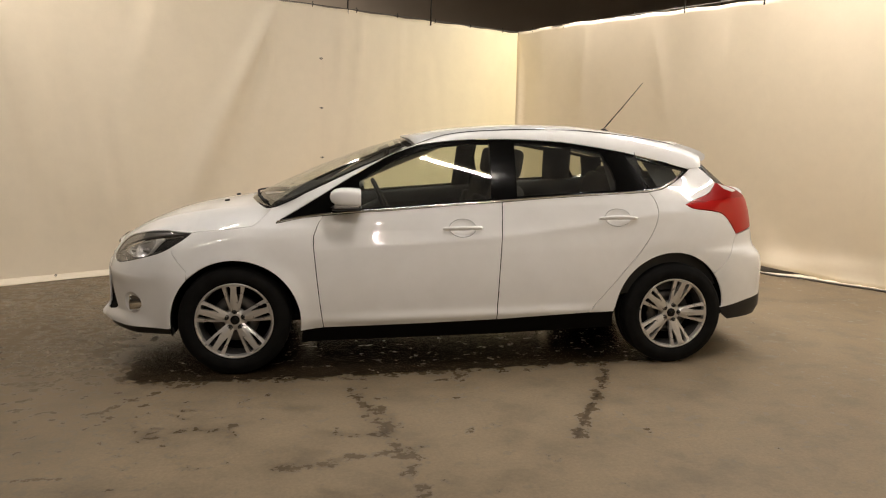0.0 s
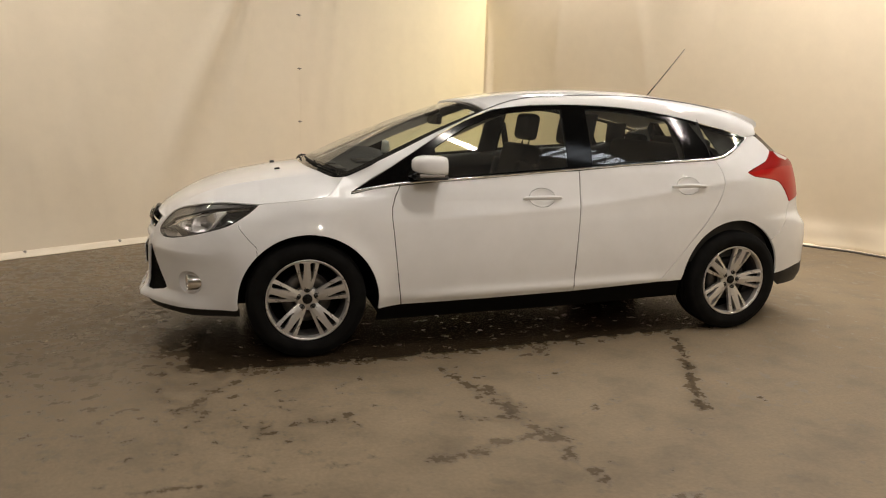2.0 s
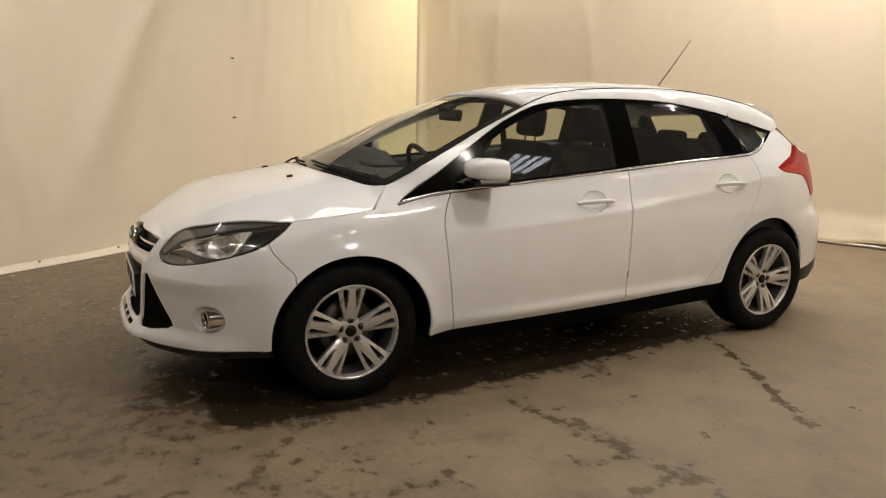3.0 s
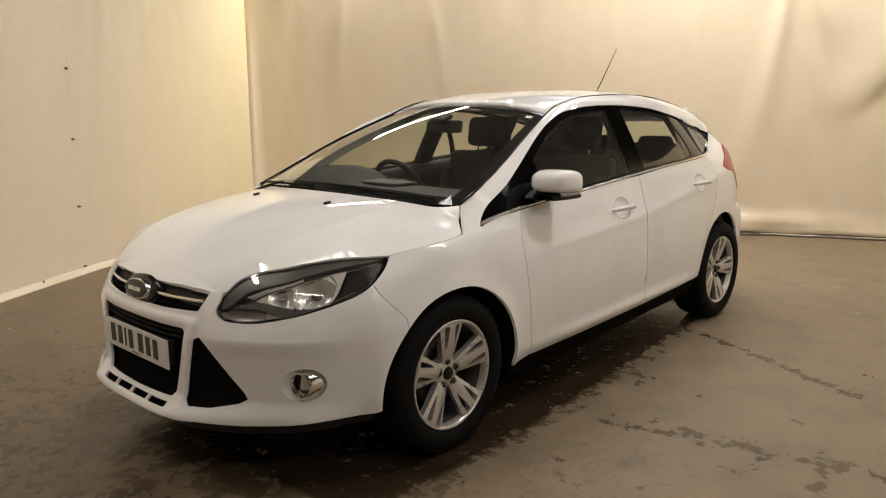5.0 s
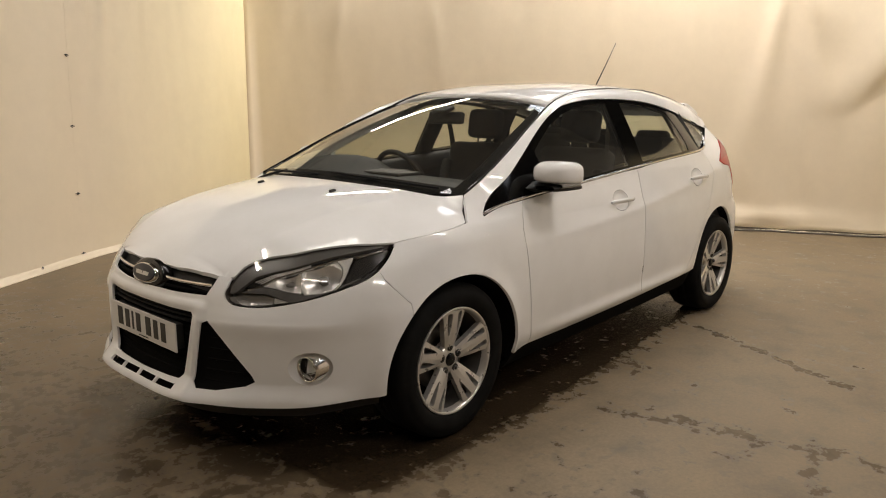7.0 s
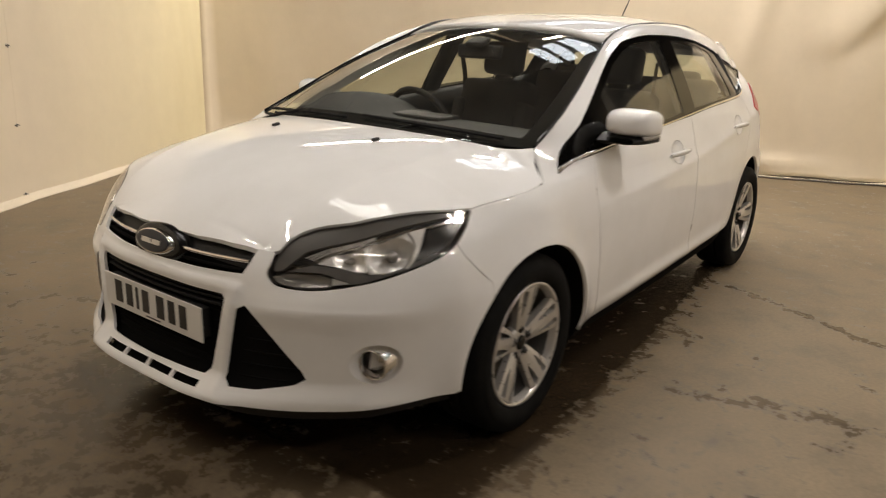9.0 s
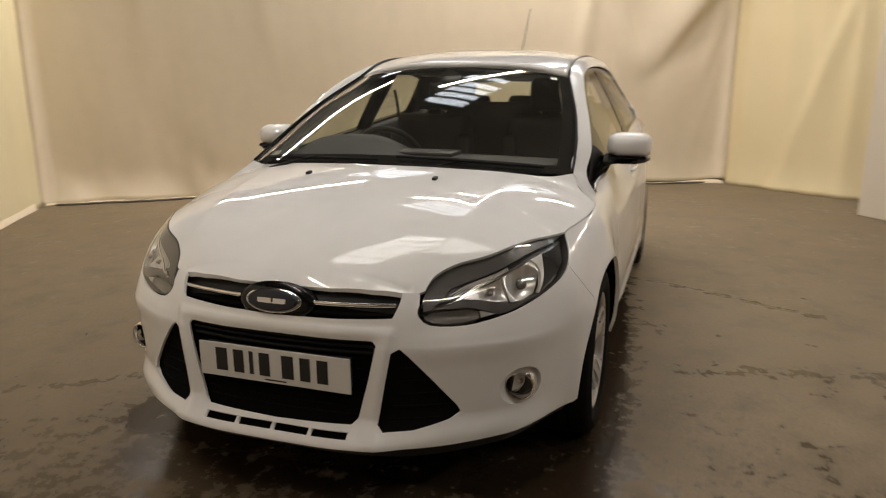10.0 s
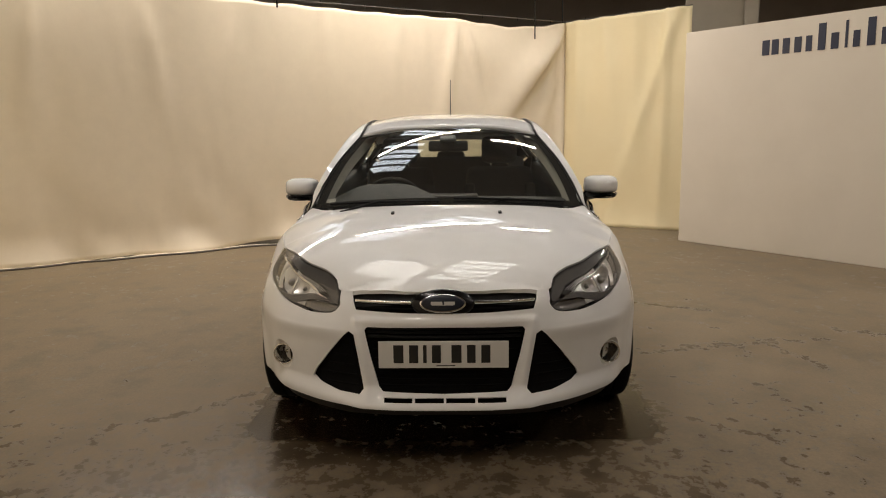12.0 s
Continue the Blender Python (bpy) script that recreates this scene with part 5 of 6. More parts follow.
for (cx, cz, r) in ARCHES:
    for sg in (1, -1):
        liner(cx, r + 0.004, sg)
bm = bmesh.new()
add_box(bm, (-0.0, 0, 0.24), (1.78, 1.56, 0.10), None, 0.02)
add_box(bm, (-1.32, 0, 0.30), (1.2, 1.02, 0.16), None, 0.02)
add_box(bm, (1.35, 0, 0.33), (1.15, 1.02, 0.16), None, 0.02)
part("underbody", bm, M_DARK, car)

# ---- the car: lamps, grilles and trim ----
M_LAMPGREY = mat("lamp_bezel_grey", (0.10, 0.093, 0.087), 0.36)
plug(M_LAMPGREY, "Base Color", ramp(M_LAMPGREY, noise_node(M_LAMPGREY, 30, 4), [(0.3, (0.08, 0.075, 0.07)), (0.7, (0.12, 0.112, 0.105))]))
M_BROW = mat("lamp_brow", (0.085, 0.08, 0.075), 0.34)
M_TIP = mat("lamp_tip", (0.022, 0.021, 0.020), 0.25)
M_INNERCHROME = mat("lamp_reflector", (0.86, 0.85, 0.83), 0.16, 1.0)
M_BOWL = mat("lamp_bowl", (0.80, 0.79, 0.77), 0.26, 0.55)
M_SATIN = mat("lamp_satin", (0.66, 0.64, 0.61), 0.34, 0.5)
M_INDICATOR = mat("grey_indicator_insert", (0.24, 0.23, 0.215), 0.28, 0.3)


def dished(s0, z0, rs, rz, deep, ribs=0.0, base=0.014):
    """A reflector surface: the skin sunk to a bowl round (s0, z0), with upright flutes."""
    def surf(s, z):
        q = min(1.0, ((abs(s) - s0) / rs) ** 2 + ((z - z0) / rz) ** 2)
        d = base + deep * (1 - q) + ribs * abs(math.sin((abs(s) - s0) * 150))
        return skin(s, z) - skin_normal(s, z) * d
    def norm(s, z):
        e = 0.002
        n = (surf(s + e, z) - surf(s - e, z)).cross(surf(s, z + e) - surf(s, z - e)).normalized()
        return n if n.dot(skin_normal(s, z)) > 0 else -n
    return dict(surf=surf, norm=norm)


def headlamp(sg):
    def P(poly):
        return poly if sg > 0 else mirror_poly(poly)
    body = panel("headlamp", P(HEADLAMP), M_LAMPGREY, car, "clear headlamp with grey bezel", h=0.03, gap=0.003, depth=0.02, out=-0.050)
    bm = bmesh.new()
    up_, dn_ = [], []
    for s, z in inset(list(HEADLAMP), 0.003):
        p, n = skin(s * sg, z), skin_normal(s * sg, z)
        up_.append(bm.verts.new(p - n * 0.002))
        dn_.append(bm.verts.new(p - n * 0.054))
    for k in range(len(up_)):
        j = (k + 1) % len(up_)
        bm.faces.new((up_[k], up_[j], dn_[j], dn_[k]))
    part("seal", bm, M_BROW, body)
    line = [(0.527, 0.690), (0.573, 0.724), (0.639, 0.742), (0.779, 0.772), (0.903, 0.793), (1.019, 0.805), (1.140, 0.812)]
    brow = [(0.474, 0.700), (0.490, 0.724), (0.512, 0.748), (0.560, 0.770), (0.640, 0.788), (0.787, 0.808), (0.933, 0.820), (1.031, 0.821), (1.165, 0.8165)] + line[::-1] + [(0.505, 0.672), (0.476, 0.668)]
    panel("brow", P(brow), M_BROW, body, "dark grey brow", h=0.03, gap=0.0005, depth=0.02, out=-0.008)
    low = [(0.600, 0.700), (0.622, 0.714), (0.652, 0.7275), (0.708, 0.743), (0.780, 0.7605), (0.901, 0.7835), (0.989, 0.7925), (1.130, 0.806)]
    panel("ledge", P([(0.545, 0.693)] + line + low[::-1]), M_TIP, body, "black ledge", h=0.02, gap=0.0005, depth=0.012, out=-0.020)
    for k in range(4):
        f = 0.2 + 0.22 * k
        rib = [(s0 + (s1 - s0) * f, z0 + (z1 - z0) * f) for (s0, z0), (s1, z1) in (((0.560, 0.714), (0.610, 0.703)), ((0.639, 0.742), (0.652, 0.7275)), ((0.720, 0.759), (0.720, 0.746)), ((0.800, 0.776), (0.800, 0.765)))]
        panel("rib", P(rib + [(s, z - 0.0016) for s, z in rib[::-1]]), M_SATIN, body, "pale ledge rib", h=0.02, gap=0.0, depth=0.004, out=-0.016)
    strip = [(0.545, 0.6835)] + low
    panel("chrome_strip", P(strip + [(s + 0.002, z - 0.0050) for s, z in low[::-1]]), M_INNERCHROME, body, "bright strip", h=0.02, gap=0.0, depth=0.012, out=-0.012)
    comp = [(0.606, 0.697), (0.628, 0.7095), (0.655, 0.7215), (0.710, 0.7365), (0.752, 0.7465), (0.753, 0.7149), (0.760, 0.678), (0.715, 0.683), (0.672, 0.690)]
    panel("inner_reflector", P(comp), M_BOWL, body, h=0.010, gap=0.001, depth=0.012, **dished(0.715, 0.712, 0.055, 0.04, 0.024, 0.0008))
    main = [(0.756, 0.7470), (0.800, 0.7575), (0.854, 0.7690), (0.912, 0.7790), (0.928, 0.760), (0.926, 0.7396), (0.907, 0.7076), (0.887, 0.6882), (0.837, 0.6780), (0.778, 0.6730), (0.764, 0.678), (0.757, 0.7149)]
    panel("main_reflector", P(main), M_BOWL, body, h=0.008, gap=0.001, depth=0.012, **dished(0.850, 0.722, 0.085, 0.055, 0.034, 0.0009))
    rim_ = [(0.915, 0.780), (0.975, 0.7885), (0.956, 0.7617), (0.936, 0.728), (0.915, 0.7037), (0.893, 0.6850), (0.887, 0.6870), (0.909, 0.7076), (0.928, 0.7396), (0.930, 0.760)]
    panel("reflector_rim", P(rim_), M_SATIN, body, h=0.015, gap=0.0003, depth=0.014, out=-0.010)
    web = [(0.757, 0.7480), (0.775, 0.7520), (0.770, 0.7150), (0.790, 0.676), (0.770, 0.674), (0.757, 0.7149)]
    panel("web", P(web), M_SATIN, body, "pale web between the bowls", h=0.02, gap=0.0003, depth=0.012, out=-0.020)
    for s, z, r in ((0.850, 0.724, 0.011), (0.705, 0.712, 0.008)):
        n = skin_normal(sg * s, z)
        d = (n * 0.4 + Vector((-0.6, 0, 0))).normalized()
        c = skin(sg * s, z) - n * 0.036
        M = Matrix.Translation(c) @ d.to_track_quat("Y", "Z").to_matrix().to_4x4()
        bm = add_lathe(bmesh.new(), [(0.0005, 0.024), (r * 0.6, 0.022), (r, 0.014), (r * 1.05, 0.0), (r * 1.5, -0.002), (r * 1.6, -0.012)], M, 16)
        bmesh.ops.recalc_face_normals(bm, faces=bm.faces)
        part("bulb", bm, M_INDICATOR, body, "capped bulb")
    ind = [(0.482, 0.652), (0.500, 0.662), (0.530, 0.6685), (0.621, 0.6690), (0.655, 0.6600), (0.653, 0.6400), (0.600, 0.6340), (0.545, 0.6320), (0.505, 0.6380)]
    panel("indicator", P(ind), M_INDICATOR, body, "grey indicator insert", h=0.010, gap=0.001, depth=0.012, **dished(0.57, 0.652, 0.09, 0.025, 0.014, 0.0008))
    wedge = [(0.657, 0.6620), (0.712, 0.6500), (0.690, 0.6460), (0.657, 0.6420)]
    panel("indicator_tip", P(wedge), M_SATIN, body, "pale ribbed insert", h=0.02, gap=0.0005, depth=0.01, out=-0.012)
    latt = [(0.474, 0.6560), (0.494, 0.6590), (0.525, 0.6360), (0.505, 0.6365), (0.484, 0.644)]
    panel("indicator_lattice", P(latt), M_INDICATOR, body, "grey lattice end", h=0.01, gap=0.0005, depth=0.01, **dished(0.50, 0.648, 0.03, 0.02, 0.004, 0.003, 0.008))
    fin = [(0.523, 0.673), (0.560, 0.684), (0.600, 0.6935), (0.672, 0.688), (0.715, 0.681), (0.770, 0.672), (0.837, 0.676), (0.889, 0.684), (0.920, 0.700), (0.990, 0.722), (0.960, 0.7070), (0.888, 0.682), (0.805, 0.663), (0.740, 0.649), (0.715, 0.647), (0.660, 0.6640), (0.621, 0.6725)]
    panel("fin", P(fin), M_LAMPGREY, body, h=0.02, gap=0.0005, depth=0.02, out=-0.009)
    tip_ = [(0.968, 0.768), (0.990, 0.786), (1.060, 0.796), (1.155, 0.8060), (1.130, 0.785), (1.060, 0.751), (1.000, 0.726), (0.925, 0.704), (0.945, 0.730)]
    panel("tip", P(tip_), M_TIP, body, h=0.03, gap=0.001, depth=0.02, out=-0.018)
    lens = panel("lens", P(HEADLAMP), M_LENS, body, "clear plastic lens", h=0.025, gap=0.002, depth=0.0, out=0.001)
    lens.visible_shadow = False


headlamp(1)
headlamp(-1)


def recess(name, poly, depth, material, parent, label=""):
    """Walls and floor of an opening in the bumper."""
    back = panel(name, poly, material, parent, label, surf=bumper_skin, norm=bumper_normal, h=0.03, gap=-0.015, depth=0.0, out=-depth)
    return back


def bar_on(name, y0, y1, z, half, out, material, parent, lab=""):
    """A bar across the nose at height z."""
    n = 24
    rows = []
    for k in range(n + 1):
        y = y0 + (y1 - y0) * k / n
        s = at_y(y, z)
        p, nn = skin(s, z), skin_normal(s, z)
        up_ = Vector((0, 0, 1))
        rows.append([p + nn * (out - 0.016) + up_ * half, p + nn * (out - 0.003) + up_ * half, p + nn * out + up_ * half * 0.6, p + nn * out - up_ * half * 0.6, p + nn * (out - 0.003) - up_ * half, p + nn * (out - 0.016) - up_ * half])
    bm = grid_bm(rows)
    bmesh.ops.recalc_face_normals(bm, faces=bm.faces)
    return part(name, bm, material, parent, lab)


# main grille with slats
grille = recess("grille", GRILLE, 0.036, M_DARK, car, "black plastic grille")
for z, w in ((0.568, 0.313), (0.548, 0.309)):
    bar_on("slat", -w, w, z, 0.005, -0.012, M_WIPER, grille)
for z in (0.525, 0.49, 0.455, 0.42, 0.395, 0.37, 0.345):
    w = 0.262 + (z - 0.33) * 0.21
    bar_on("slat", -w, w, z, 0.004, -0.022, M_DARK, grille)
bar_on("slat", -0.30, 0.30, 0.582, 0.004, -0.010, M_WIPER, grille)
# side intakes
for sg in (1, -1):
    g = recess("side_intake", TRI if sg > 0 else mirror_poly(TRI), 0.016, M_DARK, car, "black plastic side intake")
    for z, ya, yb in ((0.50, 0.395, 0.452), (0.46, 0.386, 0.482), (0.42, 0.377, 0.51), (0.38, 0.368, 0.53), (0.34, 0.360, 0.50)):
        bar_on("slat", sg * ya, sg * yb, z, 0.004, -0.012, M_DARK, g)
for sl in SLOTS:
    recess("lower_slot", sl, 0.03, M_DARK, car)
# upper grille, bright bar and oval badge
ug = panel("upper_grille", fy([(-0.43, 0.732), (-0.41, 0.69), (-0.385, 0.650), (0.0, 0.632), (0.385, 0.650), (0.41, 0.69), (0.43, 0.732), (0.0, 0.742)]), M_BLACK, car, "black upper grille", h=0.03, gap=0, depth=0, out=-0.035)
bar_on("chrome_bar", 0.092, 0.366, 0.686, 0.0070, -0.004, M_CHROME, ug, "bright chrome bar")
bar_on("chrome_bar", -0.366, -0.092, 0.686, 0.0070, -0.004, M_CHROME, ug, "bright chrome bar")
bar_on("slat", -0.35, 0.35, 0.662, 0.006, -0.014, M_DARK, ug)


def oval(name, a, b, d0, d1, material, parent, lab=""):
    """A domed oval plate at the middle of the nose."""
    bm = bmesh.new()
    n = 40
    tilt = Matrix.Rotation(math.radians(20), 3, "Y")
    c = Vector((-2.128, 0.006, 0.680))
    rings = []
    for f, d in ((1.0, d0), (0.97, d1 * 0.8 + d0 * 0.2), (0.86, d1), (0.4, d1 + 0.003), (0.01, d1 + 0.004)):
        rings.append([bm.verts.new(c + tilt @ Vector((-d, a * f * math.cos(k * 2 * math.pi / n), b * f * math.sin(k * 2 * math.pi / n)))) for k in range(n)])
    for r0, r1 in zip(rings, rings[1:]):
        for k in range(n):
            bm.faces.new((r0[k], r0[(k + 1) % n], r1[(k + 1) % n], r1[k]))
    bmesh.ops.recalc_face_normals(bm, faces=bm.faces)
    return part(name, bm, material, parent, lab)


badge = oval("badge", 0.131, 0.0615, -0.03, 0.006, M_GLOSSBLACK, car, "oval badge in a dark surround")
oval("badge_ring", 0.094, 0.0385, 0.008, 0.020, M_CHROME, badge, "chrome ring")
oval("badge_field", 0.087, 0.0338, 0.016, 0.0225, M_BLUE, badge, "dark blue badge field")
bm = bmesh.new()
tilt = Matrix.Rotation(math.radians(20), 3, "Y")
for y, h, w in ((0.024, 0.013, 0.046), (-0.027, 0.013, 0.042)):
    add_box(bm, Vector((-2.128, 0.006, 0.680)) + tilt @ Vector((-0.0262, y, -0.001)), (0.002, w, h), tilt)
add_box(bm, Vector((-2.128, 0.006, 0.680)) + tilt @ Vector((-0.0258, 0.0, -0.008)), (0.002, 0.085, 0.003), tilt)
part("badge_mark", bm, M_SATIN, badge, "plain silver mark", smooth=False)

# number plate, characters as plain bars
plate = part("number_plate", box_bm((-2.168, 0.005, 0.482), (0.006, 0.520, 0.111), None, 0.002), M_WHITELABEL, car, "white number plate with dark bars", smooth=False)
for y, w in ((0.180, 0.040), (0.119, 0.036), (0.074, 0.014), (0.028, 0.036), (-0.052, 0.040), (-0.111, 0.034), (-0.169, 0.036)):
    part("bar", box_bm((-2.1715, 0.005 + y, 0.485), (0.0016, w, 0.074)), M_INK, plate, smooth=False)
part("bar", box_bm((-2.1715, -0.004, 0.4365), (0.0012, 0.075, 0.004)), M_INK, plate, smooth=False)
part("plate_holder", box_bm((-2.148, 0.005, 0.482), (0.034, 0.50, 0.095), None, 0.004), M_BLACK, plate, smooth=False)

# fog lamps: chrome-ringed tubes in round hollows
for sg in (1, -1):
    s, z = sg * at_y(0.713, 0.410), 0.410
    n, c = skin_normal(s, z), skin(s, z)
    d = Vector((-0.985, -sg * 0.17, 0)).normalized()
    rot = d.to_track_quat("Y", "Z").to_matrix().to_4x4()
    M = Matrix.Translation(c + Vector((-0.002, sg * 0.008, 0))) @ rot
    ring = add_lathe(bmesh.new(), [(0.056, -0.075), (0.0545, -0.045), (0.0505, -0.005), (0.0475, 0.008), (0.0445, 0.012), (0.041, 0.009), (0.0385, -0.004), (0.0375, -0.02)], M, 40)
    bmesh.ops.recalc_face_normals(ring, faces=ring.faces)
    fog = part("fog_lamp", ring, M_CHROME, car, "round fog lamp with chrome ring")
    part("reflector", add_lathe(bmesh.new(), [(0.0005, -0.048), (0.012, -0.046), (0.026, -0.038), (0.040, -0.014)], M, 28), M_GLOSSBLACK, fog)
    bm = bmesh.new()
    bmesh.ops.create_uvsphere(bm, u_segments=12, v_segments=8, radius=0.010, matrix=M @ Matrix.Translation((0, -0.036, 0)))
    part("bulb", bm, M_INNERCHROME, fog)
    ln = part("lens", add_lathe(bmesh.new(), [(0.0005, -0.004), (0.02, -0.005), (0.039, -0.010)], M, 28), M_LENS, fog)
    ln.visible_shadow = False
    hole = FOG if sg > 0 else mirror_poly(FOG)
    bm = bmesh.new()
    a_, b_ = [], []
    for q, (ss, zz) in enumerate(inset(hole, -0.002)):
        a_.append(bm.verts.new(skin(ss, zz) - skin_normal(ss, zz) * 0.002))
        b_.append(bm.verts.new(c + Vector((0.034, sg * 0.006, 0)) + (skin(ss, zz) - c) * 0.72))
    for k in range(len(a_)):
        j = (k + 1) % len(a_)
        bm.faces.new((a_[k], a_[j], b_[j], b_[k]))
    bm.faces.new(b_)
    bmesh.ops.recalc_face_normals(bm, faces=bm.faces)
    part("fog_hollow", bm, M_PAINT, car)

# door mirrors
def squircle_rows(stations, n=28):
    """Rows of rounded sections: x, centre y, centre z, half width y, half height z, roundness."""
    rows = []
    for x, cy, cz, a, b, e in stations:
        row = []
        for k in range(n + 1):
            t = 2 * math.pi * k / n
            ct, st = math.cos(t), math.sin(t)
            row.append(Vector((x, cy + a * abs(ct) ** e * (1 if ct >= 0 else -1), cz + b * abs(st) ** e * (1 if st >= 0 else -1))))
        rows.append(row)
    return rows


def door_mirror(sg):
    st = [(-0.770, -0.892, 1.028, 0.012, 0.008, 0.8), (-0.762, -0.893, 1.028, 0.048, 0.028, 0.75), (-0.742, -0.894, 1.027, 0.070, 0.044, 0.68),
          (-0.705, -0.895, 1.024, 0.083, 0.055, 0.62), (-0.655, -0.896, 1.020, 0.088, 0.059, 0.60), (-0.612, -0.897, 1.018, 0.088, 0.058, 0.58), (-0.598, -0.897, 1.018, 0.084, 0.054, 0.58)]
    st = [(x, cy - 0.003, cz, a * 1.08, b, e * 0.94) for x, cy, cz, a, b, e in st]
    def handed(rows):
        return [[Vector((p.x, p.y * sg, p.z)) for p in r] for r in rows]
    bm = grid_bm(handed(squircle_rows(st, 32)))
    for v in bm.verts:
        if v.co.z < 1.0:
            v.co.z = 1.0 + (v.co.z - 1.0) * 0.70
    ring_ = [v for v in bm.verts if abs(v.co.x + 0.770) < 1e-4]
    bmesh.ops.remove_doubles(bm, verts=ring_, dist=0.012)
    bmesh.ops.holes_fill(bm, edges=[e_ for e_ in bm.edges if e_.is_boundary and all(v.co.x < -0.75 for v in e_.verts)], sides=0)
    bmesh.ops.recalc_face_normals(bm, faces=bm.faces)
    cap = part("door_mirror", bm, M_PAINT, car, "white door mirror with black foot")
    cap.matrix_basis = pose(0, 0, 0) if sg > 0 else pose(0.07, -0.018, -0.004)
    low = [(x + 0.004, cy, 0.964, a * 0.93, 0.012, 0.55) for x, cy, cz, a, b, e in st[1:]]
    bm = grid_bm(handed(squircle_rows(low, 28)))
    bmesh.ops.recalc_face_normals(bm, faces=bm.faces)
    part("mirror_base", bm, M_BLACK, cap, "black lower mirror shell")
    ind = [(x - 0.003, -0.932, 0.977, a * 0.62, 0.011, 0.6) for x, cy, cz, a, b, e in st[2:6]]
    bm = grid_bm(handed(squircle_rows(ind, 20)))
    bmesh.ops.recalc_face_normals(bm, faces=bm.faces)
    part("indicator", bm, M_AMBER, cap, "clear side indicator")
    part("mirror_glass", box_bm((-0.602, -0.897 * sg, 1.010), (0.004, 0.156, 0.085), None, 0.001), M_CHROME, cap, "mirror glass", smooth=False)
    part("mirror_edge", box_bm((-0.606, -0.897 * sg, 1.012), (0.008, 0.168, 0.098), None, 0.003), M_BLACK, cap, smooth=False)
    rows = []
    for y, x0, x1, z0, z1 in ((-0.800, -0.77, -0.60, 0.935, 0.985), (-0.835, -0.755, -0.615, 0.943, 0.976), (-0.875, -0.74, -0.63, 0.950, 0.972), (-0.92, -0.73, -0.64, 0.955, 0.970)):
        rows.append([Vector((x0, y * sg, (z0 + z1) / 2)), Vector(((x0 * 2 + x1) / 3, y * sg, z1)), Vector(((x0 + 2 * x1) / 3, y * sg, z1)), Vector((x1, y * sg, (z0 + z1) / 2)), Vector(((x0 + 2 * x1) / 3, y * sg, z0)), Vector(((x0 * 2 + x1) / 3, y * sg, z0)), Vector((x0, y * sg, (z0 + z1) / 2))])
    bm = grid_bm(rows)
    bmesh.ops.recalc_face_normals(bm, faces=bm.faces)
    part("mirror_foot", bm, M_BLACK, cap, "black mirror foot")


door_mirror(1)
door_mirror(-1)

# door handles with finger hollows
def handle(x0, x1, z, door, sg):
    rows = []
    n = 18
    for k in range(n + 1):
        x = x0 + (x1 - x0) * k / n + lean(x0, z)
        t = k / n
        s = at_x(x, z)
        p, nn = skin(s, z), skin_normal(s, z)
        lift = 0.034 * min(1, math.sin(math.pi * (0.06 + 0.88 * t)) ** 0.35)
        hh = 0.0125 * (0.82 + 0.18 * math.sin(math.pi * t))
        ends = 1 if 0 < k < n else 0.55
        c = p + nn * (lift - 0.006)
        row = []
        for q in range(11):
            a = 2 * math.pi * q / 10
            row.append(c + nn * (0.010 * math.cos(a) * ends) + Vector((0, 0, 1)) * (hh * ends * math.sin(a)))
        rows.append([Vector((p_.x, p_.y * sg, p_.z)) for p_ in row])
    bm = grid_bm(rows)
    for r in (rows[0], rows[-1]):
        bm.faces.new([bm.verts.new(p_) for p_ in r[:-1]])
    bmesh.ops.recalc_face_normals(bm, faces=bm.faces)
    h_ob = part("door_handle", bm, M_PAINT, door, "body-coloured door handle")
    dish = DISH_F if x0 < 0.5 else DISH_R
    cx, cz = sum(p[0] for p in dish) / len(dish), sum(p[1] for p in dish) / len(dish)
    rows = []
    for f, dd in ((1.015, -0.0012), (0.97, -0.002), (0.86, -0.006), (0.65, -0.010), (0.35, -0.012), (0.02, -0.0125)):
        row = []
        for px, pz in dish + dish[:1]:
            x, zz = cx + (px - cx) * f, cz + (pz - cz) * f
            ss = at_x(x + lean(x, zz), zz)
            q = skin(ss, zz) + skin_normal(ss, zz) * dd
            row.append(Vector((q.x, q.y * sg, q.z)))
        rows.append(row)
    bm = grid_bm(rows)
    bmesh.ops.recalc_face_normals(bm, faces=bm.faces)
    part("finger_hollow", bm, M_PAINT, door)
    return h_ob


for sg, fd, rd in ((1, front_door, rear_door), (-1, front_door_r, rear_door_r)):
    handle(-0.128, 0.105, 0.832, fd, sg)
    handle(0.807, 1.042, 0.884, rd, sg)

# scuttle, wipers, washer jets
rows = []
for q in (0.0, 0.35, 0.7, 1.0):
    row = []
    for k in range(-16, 17):
        t = k / 16
        yb = 0.530 * t
        x = Smooth([(p[1], p[0]) for p in sorted(REAR, key=lambda p: p[1])])(abs(yb))
        row.append(Vector((x - 0.02 + 0.075 * q, yb, bonnet_z(x - 0.03, yb * 0.95) - 0.044 + 0.030 * q)))
    rows.append(row)
bm = grid_bm(rows)
bmesh.ops.recalc_face_normals(bm, faces=bm.faces)
scuttle = part("scuttle", bm, M_WIPER, car, "black plastic scuttle panel")


def on_screen(q, t):
    r = ws_row(q)
    i = (t + 1) / 2 * (len(r) - 1)
    k = min(int(i), len(r) - 2)
    return r[k].lerp(r[k + 1], i - k)


